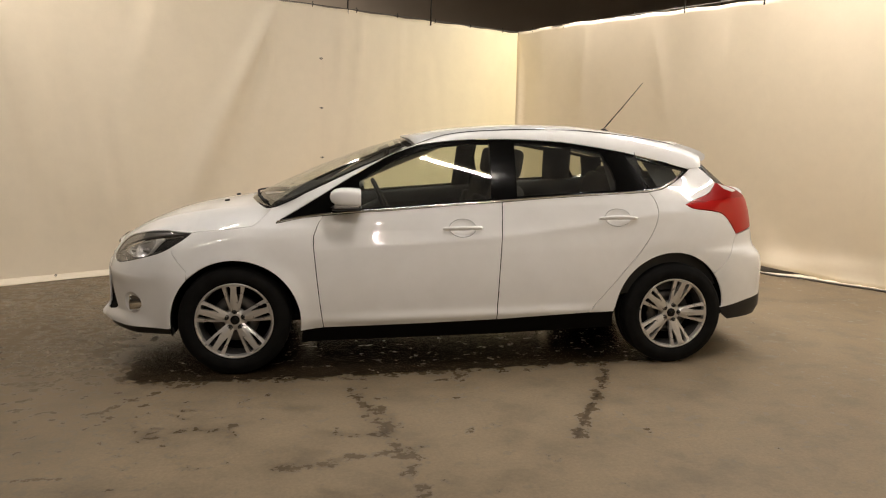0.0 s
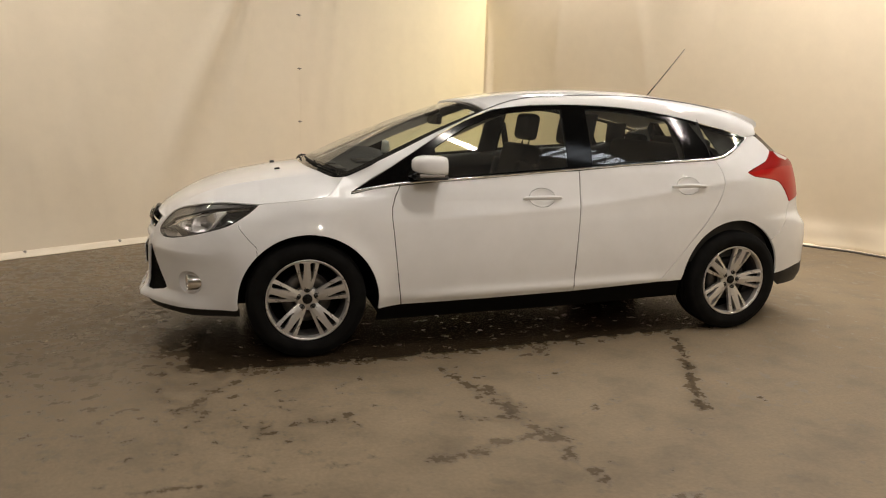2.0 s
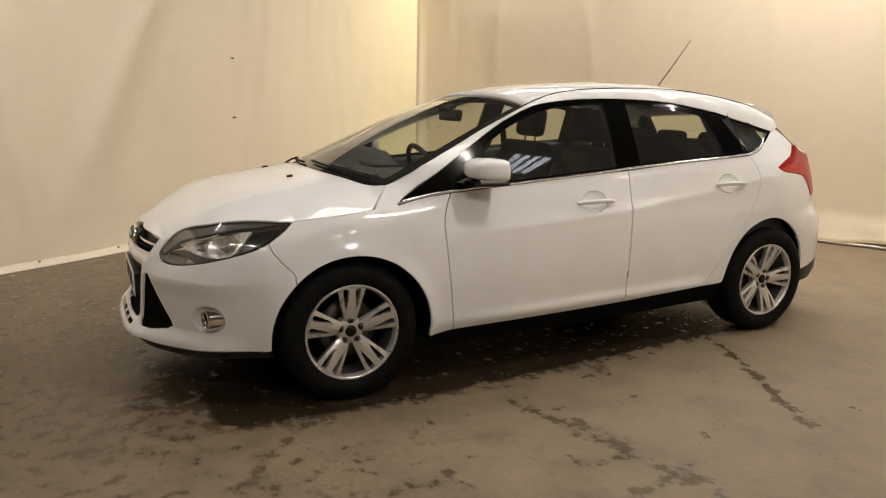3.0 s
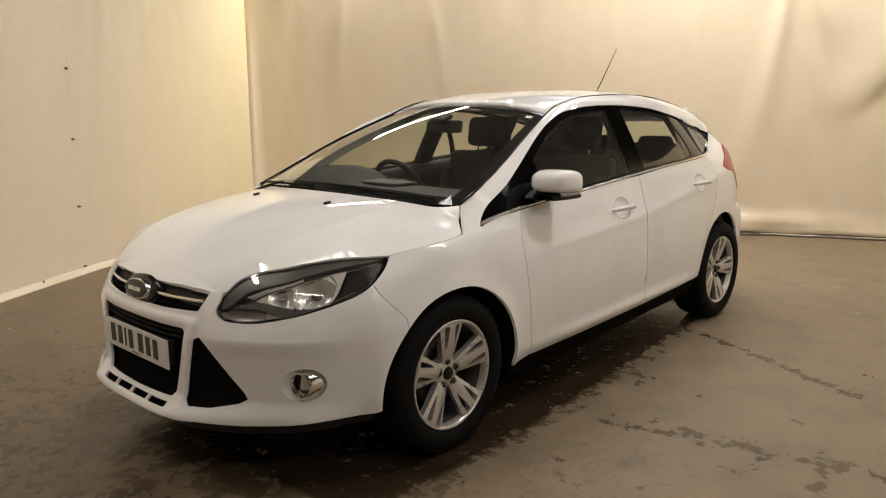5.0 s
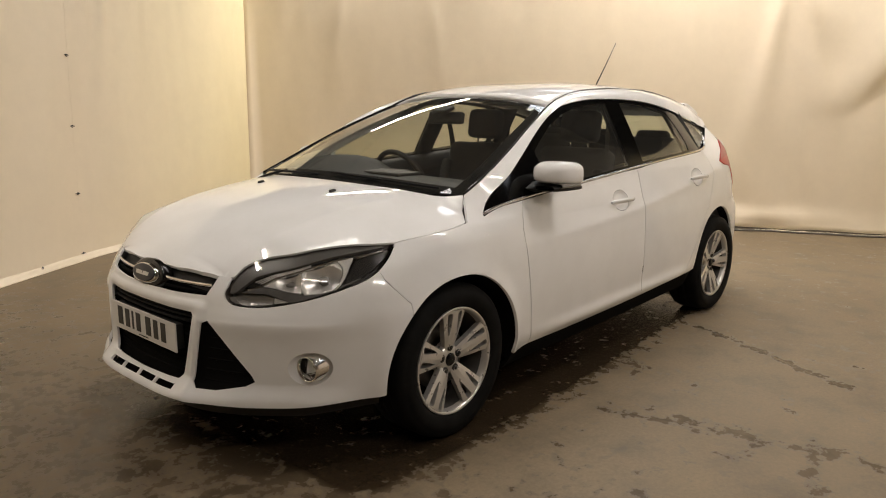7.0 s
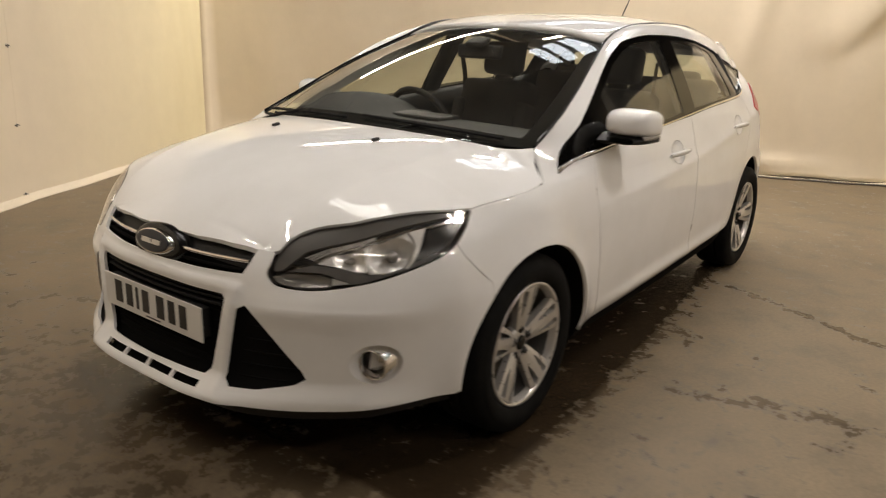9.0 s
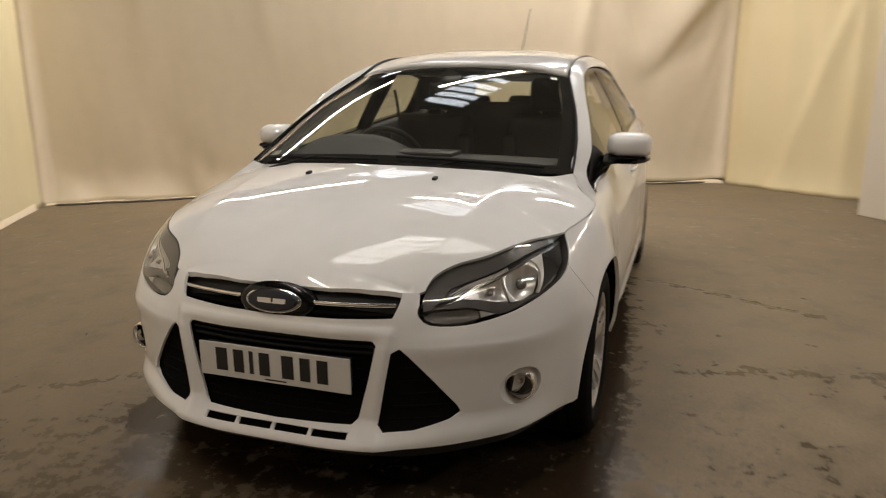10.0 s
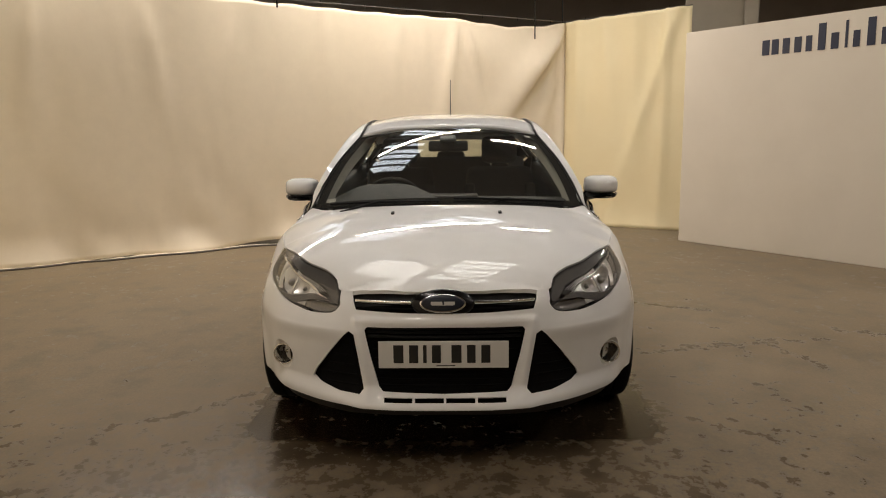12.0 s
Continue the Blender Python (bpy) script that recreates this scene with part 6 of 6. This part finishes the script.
def wiper(t0, q0, t1, q1, pivot):
    arm_pts = [Vector(pivot), Vector(pivot).lerp(on_screen(q0 + 0.02, t0 * 0.4 + t1 * 0.6), 0.5) + Vector((-0.008, 0, 0.012)), on_screen((q0 + q1) / 2 + 0.01, (t0 + t1) / 2) + Vector((-0.006, 0, 0.012))]
    w = part("wiper", add_tube(bmesh.new(), spline([tuple(p) for p in arm_pts], 6), 0.006, 8), M_WIPER, car, "black windscreen wiper")
    blade = [on_screen(q0 + (q1 - q0) * k / 12, t0 + (t1 - t0) * k / 12) + Vector((-0.005, 0, 0.011)) for k in range(13)]
    part("blade", add_tube(bmesh.new(), blade, 0.006, 6), M_WIPER, w)
    return w


wiper(0.86, 0.030, 0.05, 0.030, (-1.245, 0.55, 0.945))
wiper(-0.05, 0.055, -0.86, 0.032, (-1.262, -0.16, 0.965))
for y in (0.262, -0.262):
    zb = bonnet_z(-1.425, y)
    jet = part("washer_jet", box_bm((-1.425, y, zb + 0.004), (0.030, 0.017, 0.012), Matrix.Rotation(-0.12, 3, "Y"), 0.004), M_BLACK, car, "black washer jet")

# aerial
aer = part("aerial", add_tube(bmesh.new(), [(1.155, 0, 1.435), (1.28, 0, 1.578), (1.425, 0, 1.752)], 0.0045, 8, 0.0022), M_BLACK, car, "black roof aerial")
bm = bmesh.new()
add_lathe(bm, [(0.030, 0.0), (0.027, 0.006), (0.014, 0.016), (0.009, 0.024), (0.0005, 0.026)], Matrix.Translation((1.150, 0, 1.407)) @ Matrix.Rotation(math.pi / 2, 4, "X") @ Matrix.Diagonal((1.5, 1, 0.8, 1)), 24)
bmesh.ops.recalc_face_normals(bm, faces=bm.faces)
part("aerial_foot", bm, M_BLACK, aer)

# roof spoiler and rear screen
rows = []
for k in range(-16, 17):
    t = k / 16
    y = 0.545 * t
    dz = -0.022 * abs(t) ** 3
    bx_ = -0.05 * abs(t) ** 3
    rows.append([Vector((1.46 + bx_, y, 1.345 + dz)), Vector((1.50 + bx_, y, 1.352 + dz)), Vector((1.60 + bx_, y, 1.336 + dz)), Vector((1.70 + bx_, y, 1.316 + dz)), Vector((1.735 + bx_, y, 1.302 + dz)), Vector((1.742 + bx_, y, 1.288 + dz)), Vector((1.735 + bx_, y, 1.268 + dz)), Vector((1.715 + bx_, y, 1.256 + dz)), Vector((1.62 + bx_, y, 1.255 + dz)), Vector((1.52 + bx_, y, 1.285 + dz))])
rows = [[Vector((1.46 + (p.x - 1.46) * 0.79, p.y, p.z - 0.09 * max(0.0, p.x - 1.5))) for p in r] for r in rows]
bm = grid_bm(rows)
for r in (rows[0], rows[-1]):
    bm.faces.new([bm.verts.new(p) for p in r])
bmesh.ops.recalc_face_normals(bm, faces=bm.faces)
part("roof_spoiler", bm, M_PAINT, car)
rows = []
for q in range(9):
    t = q / 8
    x, z, w = 1.585 + 0.245 * t, 1.272 - 0.242 * t, 0.50 + 0.10 * t
    rows.append([Vector((x - 0.05 * (abs(k) / 12) ** 2, w * k / 12, z)) for k in range(-12, 13)])
bm = grid_bm(rows)
bmesh.ops.recalc_face_normals(bm, faces=bm.faces)
rs = part("rear_screen", bm, M_GLASS, car, "tinted rear screen")
rs.visible_shadow = False
for sg in (1, -1):
    rows = []
    for q in range(9):
        t = q / 8
        x, z, w = 1.585 + 0.245 * t, 1.272 - 0.242 * t, 0.50 + 0.10 * t
        zo = 1.185 - 0.105 * t
        o = skin(at_x(1.555 + 0.095 * t, zo), zo)
        rows.append([Vector((x - 0.05, w * sg * 0.985, z)), Vector((x - 0.052, (w + 0.02) * sg, z - 0.004)), (Vector((x - 0.05, w * sg, z)).lerp(Vector((o.x, abs(o.y) * sg, o.z)), 0.55) + Vector((0.012, sg * 0.014, 0.010))), Vector((o.x, abs(o.y) * sg, o.z))])
    bm = grid_bm(rows)
    bmesh.ops.recalc_face_normals(bm, faces=bm.faces)
    part("tailgate_pillar", bm, M_GLOSSBLACK, car, "black rear screen surround")

# ---- the cabin ----
def cushion(c, size, rot=None, bevel=0.04, seg=4):
    bm = bmesh.new()
    m = Matrix.Translation(c) @ (rot.to_4x4() if rot else Matrix.Identity(4)) @ Matrix.Diagonal((*size, 1))
    bmesh.ops.create_cube(bm, size=1.0, matrix=m)
    bmesh.ops.bevel(bm, geom=list(bm.edges), offset=min(bevel, min(size) * 0.48), segments=seg, affect="EDGES", profile=0.55)
    return bm


def seat(y):
    base = part("front_seat", cushion((-0.02, y, 0.47), (0.52, 0.50, 0.16), Matrix.Rotation(-0.14, 3, "Y"), 0.05), M_FABRIC, car, "dark cloth front seat")
    part("backrest", cushion((0.30, y, 0.78), (0.15, 0.48, 0.60), Matrix.Rotation(0.26, 3, "Y"), 0.06), M_FABRIC, base)
    for q in (-1, 1):
        part("bolster", cushion((0.255, y + q * 0.215, 0.74), (0.15, 0.075, 0.44), Matrix.Rotation(0.26, 3, "Y"), 0.03), M_FABRIC, base)
        part("headrest_post", add_tube(bmesh.new(), [(0.385, y + q * 0.06, 1.05), (0.405, y + q * 0.06, 1.14)], 0.006, 8), M_CHROME, base, "steel post")
    part("headrest", cushion((0.40, y, 1.195), (0.10, 0.255, 0.19), Matrix.Rotation(0.16, 3, "Y"), 0.045), M_FABRIC, base)


seat(-0.36)
seat(0.36)
bench = part("rear_seat", cushion((0.92, 0, 0.50), (0.50, 1.22, 0.16), Matrix.Rotation(-0.12, 3, "Y"), 0.05), M_FABRIC, car, "dark cloth rear bench")
part("backrest", cushion((1.22, 0, 0.82), (0.14, 1.24, 0.58), Matrix.Rotation(0.30, 3, "Y"), 0.05), M_FABRIC, bench)
for y in (-0.38, 0.0, 0.38):
    part("headrest", cushion((1.31, y, 1.085), (0.085, 0.24, 0.13), Matrix.Rotation(0.2, 3, "Y"), 0.04), M_FABRIC, bench)

dash_rows = []
for x, z in ((-1.20, 0.935), (-1.08, 0.962), (-0.92, 0.968), (-0.78, 0.965), (-0.70, 0.945), (-0.675, 0.905), (-0.70, 0.82), (-0.72, 0.68), (-0.80, 0.50)):
    dash_rows.append([Vector((x + 0.10 * (1 - abs(k) / 14) * (-0.6 if x < -1 else 0), (0.56 if x < -1.15 else 0.61 if x < -1.0 else 0.66 if x < -0.9 else 0.70) * k / 14, z + (0.078 * math.exp(-((k / 14 - 0.52) / 0.34) ** 4) if -1.0 < x < -0.69 else 0) + 0.012 * math.cos(k / 14 * 1.5))) for k in range(-14, 15)])
bm = grid_bm(dash_rows)
bmesh.ops.recalc_face_normals(bm, faces=bm.faces)
dash = part("dashboard", bm, M_TRIM, car, "dark grey moulded dashboard")
thicken(dash, 0.01)
part("vent_top", cushion((-0.86, 0, 0.984), (0.16, 0.34, 0.02), None, 0.008, 2), M_BLACK, dash)
for y in (-0.40, 0.0):
    part("screen_vent", box_bm((-1.085, y, 0.976), (0.05, 0.26, 0.010), None, 0.003), M_BLACK, dash)

# steering wheel on the right-hand side
SW = Matrix.Translation((-0.40, 0.345, 0.888)) @ Matrix.Rotation(math.radians(-25), 4, "Y")
bm = bmesh.new()
pts = [SW @ Vector((0, 0.182 * math.cos(2 * math.pi * k / 40), 0.182 * math.sin(2 * math.pi * k / 40))) for k in range(41)]
add_tube(bm, pts, 0.016, 10)
sw = part("steering_wheel", bm, M_BLACK, car, "black steering wheel")
part("wheel_boss", cushion((0, 0, 0), (0.05, 0.16, 0.13), None, 0.022), M_BLACK, sw).matrix_basis = SW
for a in (0, 180, 270):
    q = Vector((0, math.cos(math.radians(a)), math.sin(math.radians(a))))
    part("wheel_spoke", add_tube(bmesh.new(), [SW @ (q * 0.06), SW @ (q * 0.175)], 0.014, 8), M_INDICATOR, sw, "silver-grey spoke")
part("steering_column", add_tube(bmesh.new(), [SW @ Vector((-0.02, 0, 0)), SW @ Vector((-0.20, 0, 0))], 0.045, 12), M_TRIM, sw)
rv = part("rear_view_mirror", cushion((-0.40, 0.0, 1.250), (0.035, 0.245, 0.066), Matrix.Rotation(0.15, 3, "Y"), 0.016), M_BLACK, car, "black rear-view mirror")
part("stem", add_tube(bmesh.new(), [(-0.405, 0, 1.27), (-0.425, 0, 1.30)], 0.012, 8), M_BLACK, rv)
part("sensor_box", cushion((-0.42, 0, 1.292), (0.08, 0.10, 0.025), Matrix.Rotation(-0.36, 3, "Y"), 0.010), M_BLACK, rv)

# linings
for sg in (1, -1):
    card = [(at_x(x, z), z) for x, z in [(-1.0, 0.84), (-0.81, 0.90), (0.22, 0.972), (1.1, 1.022), (1.20, 1.03), (1.34, 1.07), (1.52, 1.10), (1.70, 1.0), (1.72, 0.45), (-0.9, 0.30)]]
    o = panel("door_lining", card if sg > 0 else mirror_poly(card), M_TRIM, car, "dark inner door lining", h=0.08, gap=0, depth=0, out=-0.07)
    top = [Vector((p.x, p.y, p.z)) for p in [skin(at_x(x, belt_z(x)), belt_z(x)) for x in [-0.9 + 0.08 * k for k in range(29)]]]
    rows = []
    for p in top:
        q = abs(p.y)
        rows.append([Vector((p.x, (q - 0.012) * -sg, p.z - 0.004)), Vector((p.x, (q - 0.05) * -sg, p.z + 0.002)), Vector((p.x, (q - 0.085) * -sg, p.z - 0.02)), Vector((p.x, (q - 0.09) * -sg, p.z - 0.10))])
    bm = grid_bm(rows)
    bmesh.ops.recalc_face_normals(bm, faces=bm.faces)
    part("window_ledge", bm, M_TRIM, car)
    # pillar linings
    for xs0, xs1, w in (((0.245, 0.985), (0.262, 1.352), 0.07), ((1.04, 1.035), (1.005, 1.285), 0.115), ((1.33, 1.06), (1.27, 1.22), 0.085)):
        rows = []
        for k in range(9):
            t = k / 8
            x, z = xs0[0] + (xs1[0] - xs0[0]) * t, xs0[1] + (xs1[1] - xs0[1]) * t
            p = skin(at_x(x, z), z)
            rows.append([Vector((x - w, (abs(p.y) - 0.022) * -sg, z)), Vector((x - w * 0.8, (abs(p.y) - 0.05) * -sg, z)), Vector((x + w * 0.8, (abs(p.y) - 0.05) * -sg, z)), Vector((x + w, (abs(p.y) - 0.022) * -sg, z))])
        bm = grid_bm(rows)
        bmesh.ops.recalc_face_normals(bm, faces=bm.faces)
        part("pillar_lining", bm, M_TRIM, car)
    rows = []
    for r in _rail[2:40]:
        rows.append([Vector((p.x + 0.004, p.y * sg * (1 - 0.012 / abs(p.y)), p.z - 0.024)) for p in (r[0] + Vector((0.01, 0.012, 0.01)), r[3], r[6], r[8] + Vector((0.02, 0.02, 0.005)), r[8] + Vector((0.07, 0.055, -0.03)))])
    bm = grid_bm(rows)
    bmesh.ops.recalc_face_normals(bm, faces=bm.faces)
    part("screen_pillar_lining", bm, M_LINING, car, "pale grey screen pillar lining")
    belt_pts = [(0.30, -0.60 * sg, 1.22), (0.33, -0.585 * sg, 1.0), (0.34, -0.63 * sg, 0.60)]
    rows = [[Vector((p[0] - 0.024, p[1], p[2])), Vector((p[0] + 0.024, p[1], p[2]))] for p in spline(belt_pts, 6)]
    part("seat_belt", grid_bm(rows), M_BLACK, car)
bm = grid_bm([[p - Vector((0, 0, 0.028)) for p in roof_row(x, 0.05 * max(0, 1 - (x + 0.245) / 0.5), 12)] for x in rx])
part("headlining", bm, M_LINING, car, "pale grey headlining")
for y in (-0.30, 0.30):
    part("sun_visor", cushion((-0.17, y, 1.338), (0.15, 0.36, 0.018), Matrix.Rotation(-0.2, 3, "Y"), 0.008, 2), M_LINING, car)
part("cabin_floor", box_bm((0.2, 0, 0.30), (2.7, 1.42, 0.03)), M_DARK, car, smooth=False)
part("parcel_shelf", cushion((1.50, 0, 0.985), (0.42, 1.10, 0.02), None, 0.008, 2), M_FABRIC, car)
part("bulkhead", box_bm((-1.22, 0, 0.60), (0.04, 1.20, 0.54)), M_DARK, car, smooth=False)
part("tailgate_lining", box_bm((1.79, 0, 0.72), (0.03, 1.12, 0.56)), M_DARK, car, smooth=False)
# paper slip behind the screen corner
slip = [on_screen(0.93 + 0.05 * j, -0.90 + 0.055 * i) - Vector((0, 0, 0.006)) for j in (0, 1) for i in (0, 1)]
part("paper_slip", grid_bm([slip[:2], slip[2:]]), M_WHITELABEL, car, "white paper slip behind the glass")
slip = [on_screen(0.06 + 0.07 * j, 0.84 + 0.08 * i) - Vector((0, 0, 0.006)) for j in (0, 1) for i in (0, 1)]
part("paper_slip", grid_bm([slip[:2], slip[2:]]), M_LINING, car, "pale permit slip behind the glass")

# ---- small things of the hall ----
def along_a(x, z, off=0.0):
    """A point on the west sheet at distance x from the corner."""
    d = (AWAY - CORNER).normalized()
    p = CORNER + d * x
    n = Vector((AD.y, -AD.x))
    u = LA - x
    p = p + n * (folds_a(u, z, LA) + off)
    return Vector((p.x, p.y, z))


XA = (CORNER - A0).length
for z in (2.26, 1.70, 1.13, 0.57, 0.06):
    p = along_a(XA + 0.006 * math.sin(z * 9), z, 0.004)
    M = Matrix.Translation(p) @ Matrix.Rotation(math.atan2(AD.y, AD.x), 4, "Z")
    bm = add_lathe(bmesh.new(), [(0.004, -0.001), (0.008, -0.004), (0.011, -0.002), (0.012, 0.001)], M, 16)
    e = mesh_ob("eyelet", bm, M_BEAM)
    tagged(e, "dark metal eyelet in the sheet", "eyelet", "sheet eyelets")
    c = part("tie", add_tube(bmesh.new(), [M @ Vector((-0.030, -0.008, 0.002)), M @ Vector((0, -0.010, 0.004)), M @ Vector((0.016, -0.008, 0.0))], 0.0035, 6), M_ROPE, e)
pts = [along_a(XA - 0.012 + 0.004 * math.sin(z * 14), z, 0.003) for z in [0.02 + 0.1 * k for k in range(24)]]
s_ = mesh_ob("sheet_seam", add_tube(bmesh.new(), pts, 0.0010, 6), M_SHEET)
tagged(s_, "sewn overlap seam of the cream sheet", "seam", kind="structure")
for x in (XA + 0.53, XA + 1.4, XA + 2.1, XA + 2.9):
    p = along_a(x, 0.045, 0.01)
    M = Matrix.Translation(p) @ Matrix.Rotation(math.atan2(AD.y, AD.x), 4, "Z")
    e = mesh_ob("eyelet", add_lathe(bmesh.new(), [(0.004, -0.001), (0.008, -0.004), (0.011, -0.002), (0.012, 0.001)], M, 16), M_BEAM)
    tagged(e, "dark metal eyelet in the sheet hem", "eyelet", "sheet eyelets")


def line_along(a, b, z0, z1, n=2):
    return [(a.x + (b.x - a.x) * k / n, a.y + (b.y - a.y) * k / n, z0 + (z1 - z0) * k / n) for k in range(n + 1)]


for a, b, z0, z1 in ((AWAY, CORNER, TOP + 0.012, TOP + 0.012), (CORNER, B1, 2.86, 2.85), (B1, C1, 2.855, 2.90)):
    w = mesh_ob("support_wire", add_tube(bmesh.new(), line_along(a, b, z0, z1, 12), 0.006, 6), M_BEAM)
    tagged(w, "steel wire that carries the hung sheet", "wire", "support wires")
    L = (b - a).length
    n = int(L / 0.55)
    for k in range(n):
        t = (k + 0.5) / n
        p = Vector((a.x + (b.x - a.x) * t, a.y + (b.y - a.y) * t, z0 + (z1 - z0) * t))
        h = mesh_ob("hook", add_tube(bmesh.new(), [p + Vector((0, 0, 0.03)), p + Vector((0.012, -0.01, 0.0)), p + Vector((0, -0.012, -0.03))], 0.005, 6), M_ROPE)
        tagged(h, "dark hook holding the sheet to its wire", "hook", "sheet hooks")
for p, z in ((A0 + AD * 0.35, 2.80), (A0 + AD * 1.55, 2.79), (B1 + Vector((-0.02, 0.05)), 2.72), (Vector((5.06, -1.10)), 2.55), (Vector((3.0, 2.75)), 2.77), (Vector((3.45, 1.95)), 2.74)):
    c = mesh_ob("cord", add_tube(bmesh.new(), [(p.x, p.y, z), (p.x + 0.02, p.y + 0.01, 4.2), (p.x + 0.1, p.y, 5.74)], 0.009, 6), M_ROPE)
    tagged(c, "dark hanging cord from the roof", "cord", "hanging cords")

# lettering on the board, as plain bars of the letters' size
rz = math.degrees(math.atan2(-pd.y, -pd.x))
for u, w, h in ((1.01, 0.13, 0.155), (1.115, 0.12, 0.155), (1.235, 0.12, 0.155), (1.36, 0.12, 0.155), (1.475, 0.10, 0.155), (1.605, 0.12, 0.26), (1.735, 0.12, 0.155), (1.845, 0.04, 0.26), (1.94, 0.10, 0.155), (2.075, 0.12, 0.26), (2.205, 0.12, 0.155), (2.37, 0.17, 0.155)):
    p = P0 + pd * u + pn * 0.003
    base = 2.105
    e = mesh_ob("letter_bar", box_bm((0, 0, h / 2), (w * 0.62, 0.005, h)), M_LETTER, smooth=False)
    e.matrix_basis = pose(p.x, p.y, base, 0, 0, rz)
    tagged(e, "dark blue bar of wall lettering", "letter", "wall lettering")

# columns behind the board
for p, w in ((Vector((5.92, -3.76)), 0.78), (Vector((5.29, -4.04)), 0.18)):
    bm = bmesh.new()
    add_box(bm, (0, 0, 2.87), (w, w * 0.8, 5.74), None, 0.02)
    add_box(bm, (0, 0, 0.06), (w + 0.06, w * 0.8 + 0.06, 0.12), None, 0.01)
    c = mesh_ob("column", bm, M_COLUMN, smooth=False)
    c.matrix_basis = pose(p.x, p.y, 0, 0, 0, 70)
    tagged(c, "painted hall column behind the board wall", "column", "hall columns")

# turned-up hem of the west sheet along the floor
rows = []
for k in range(200):
    x = 0.2 + k * (LA - 0.4) / 199
    w = 0.012 + 0.010 * noise.noise(Vector((x * 1.3, 4.0, 0.0)))
    rows.append([along_a(x, 0.055 + 0.01 * noise.noise(Vector((x * 2, 1.0, 0))), 0.006), along_a(x, 0.028, 0.012), Vector((*(along_a(x, 0.0, 0.014 + w).xy), 0.010)), Vector((*(along_a(x, 0.0, 0.022 + w).xy), 0.002))])
hem_ob = mesh_ob("baseboard", grid_bm(rows), M_SHEET)
thicken(hem_ob, 0.003, 0)
tagged(hem_ob, "turned-up hem of the cream sheet on the floor", "hem", kind="structure")

# bunched hem of the north sheet on the floor
db = (B1 - CORNER)
LB = db.length
db = db / LB
nb = Vector((db.y, -db.x))
rows = []
for k in range(260):
    u = 0.05 + (LB - 0.1) * k / 259
    off = folds_b(u, 0.03, LB) * min(1.0, 0.05 + u / 0.10, 0.05 + (LB - u) / 0.10)
    r = 0.014 + 0.010 * noise.noise(Vector((u * 2.3, 2.0, 0.0))) + 0.008 * noise.noise(Vector((u * 9.0, 5.0, 0.0)))
    lump = max(0.0, noise.noise(Vector((u * 1.1, 8.0, 0.0)))) * 0.05
    c = CORNER + db * u + nb * (off + 0.02 + lump * 0.6)
    row = []
    for q in range(11):
        a = math.pi * q / 10
        p = c + nb * (r * 1.4 + lump) * math.cos(a)
        row.append((p.x, p.y, max(0.0015, (r * 1.3 + lump * 0.7) * math.sin(a) ** 0.8 + 0.006 * noise.noise(Vector((u * 14, a * 2, 1.0))))))
    rows.append(row)
roll = mesh_ob("trim", grid_bm(rows), M_SHEET)
tagged(roll, "bunched cream hem of the sheet lying on the floor", "hem", kind="structure")

# dark rail on the floor in front of the north sheet
pts = [CORNER + db * (0.15 + (LB - 0.4) * k / 60) for k in range(61)]
pts = [Vector((p.x, p.y, 0.012)) + Vector((nb.x, nb.y, 0)) * (folds_b((p - CORNER).length, 0.03, LB) + 0.075) for p in pts]
rail_ob = mesh_ob("floor_rail", add_tube(bmesh.new(), pts, 0.011, 8), M_BEAM)
tagged(rail_ob, "thin dark rail lying along the sheet's hem", "rail", kind="structure")

# service pipe under the roof
for a, b, r in (((0.5, 8.2, 4.75), (9.5, 3.2, 4.65), 0.09), ((1.0, 7.6, 4.2), (9.8, 2.7, 4.2), 0.035)):
    p = mesh_ob("service_pipe", add_tube(bmesh.new(), [a, b], r, 16), M_BEAM)
    tagged(p, "dark painted service pipe under the roof", "pipe", "service pipes")
    for k in (0.15, 0.5, 0.85):
        q = Vector(a).lerp(Vector(b), k)
        part("bracket", add_tube(bmesh.new(), [q, (q.x, q.y, 5.75)], 0.012, 6), M_ROPE, p)
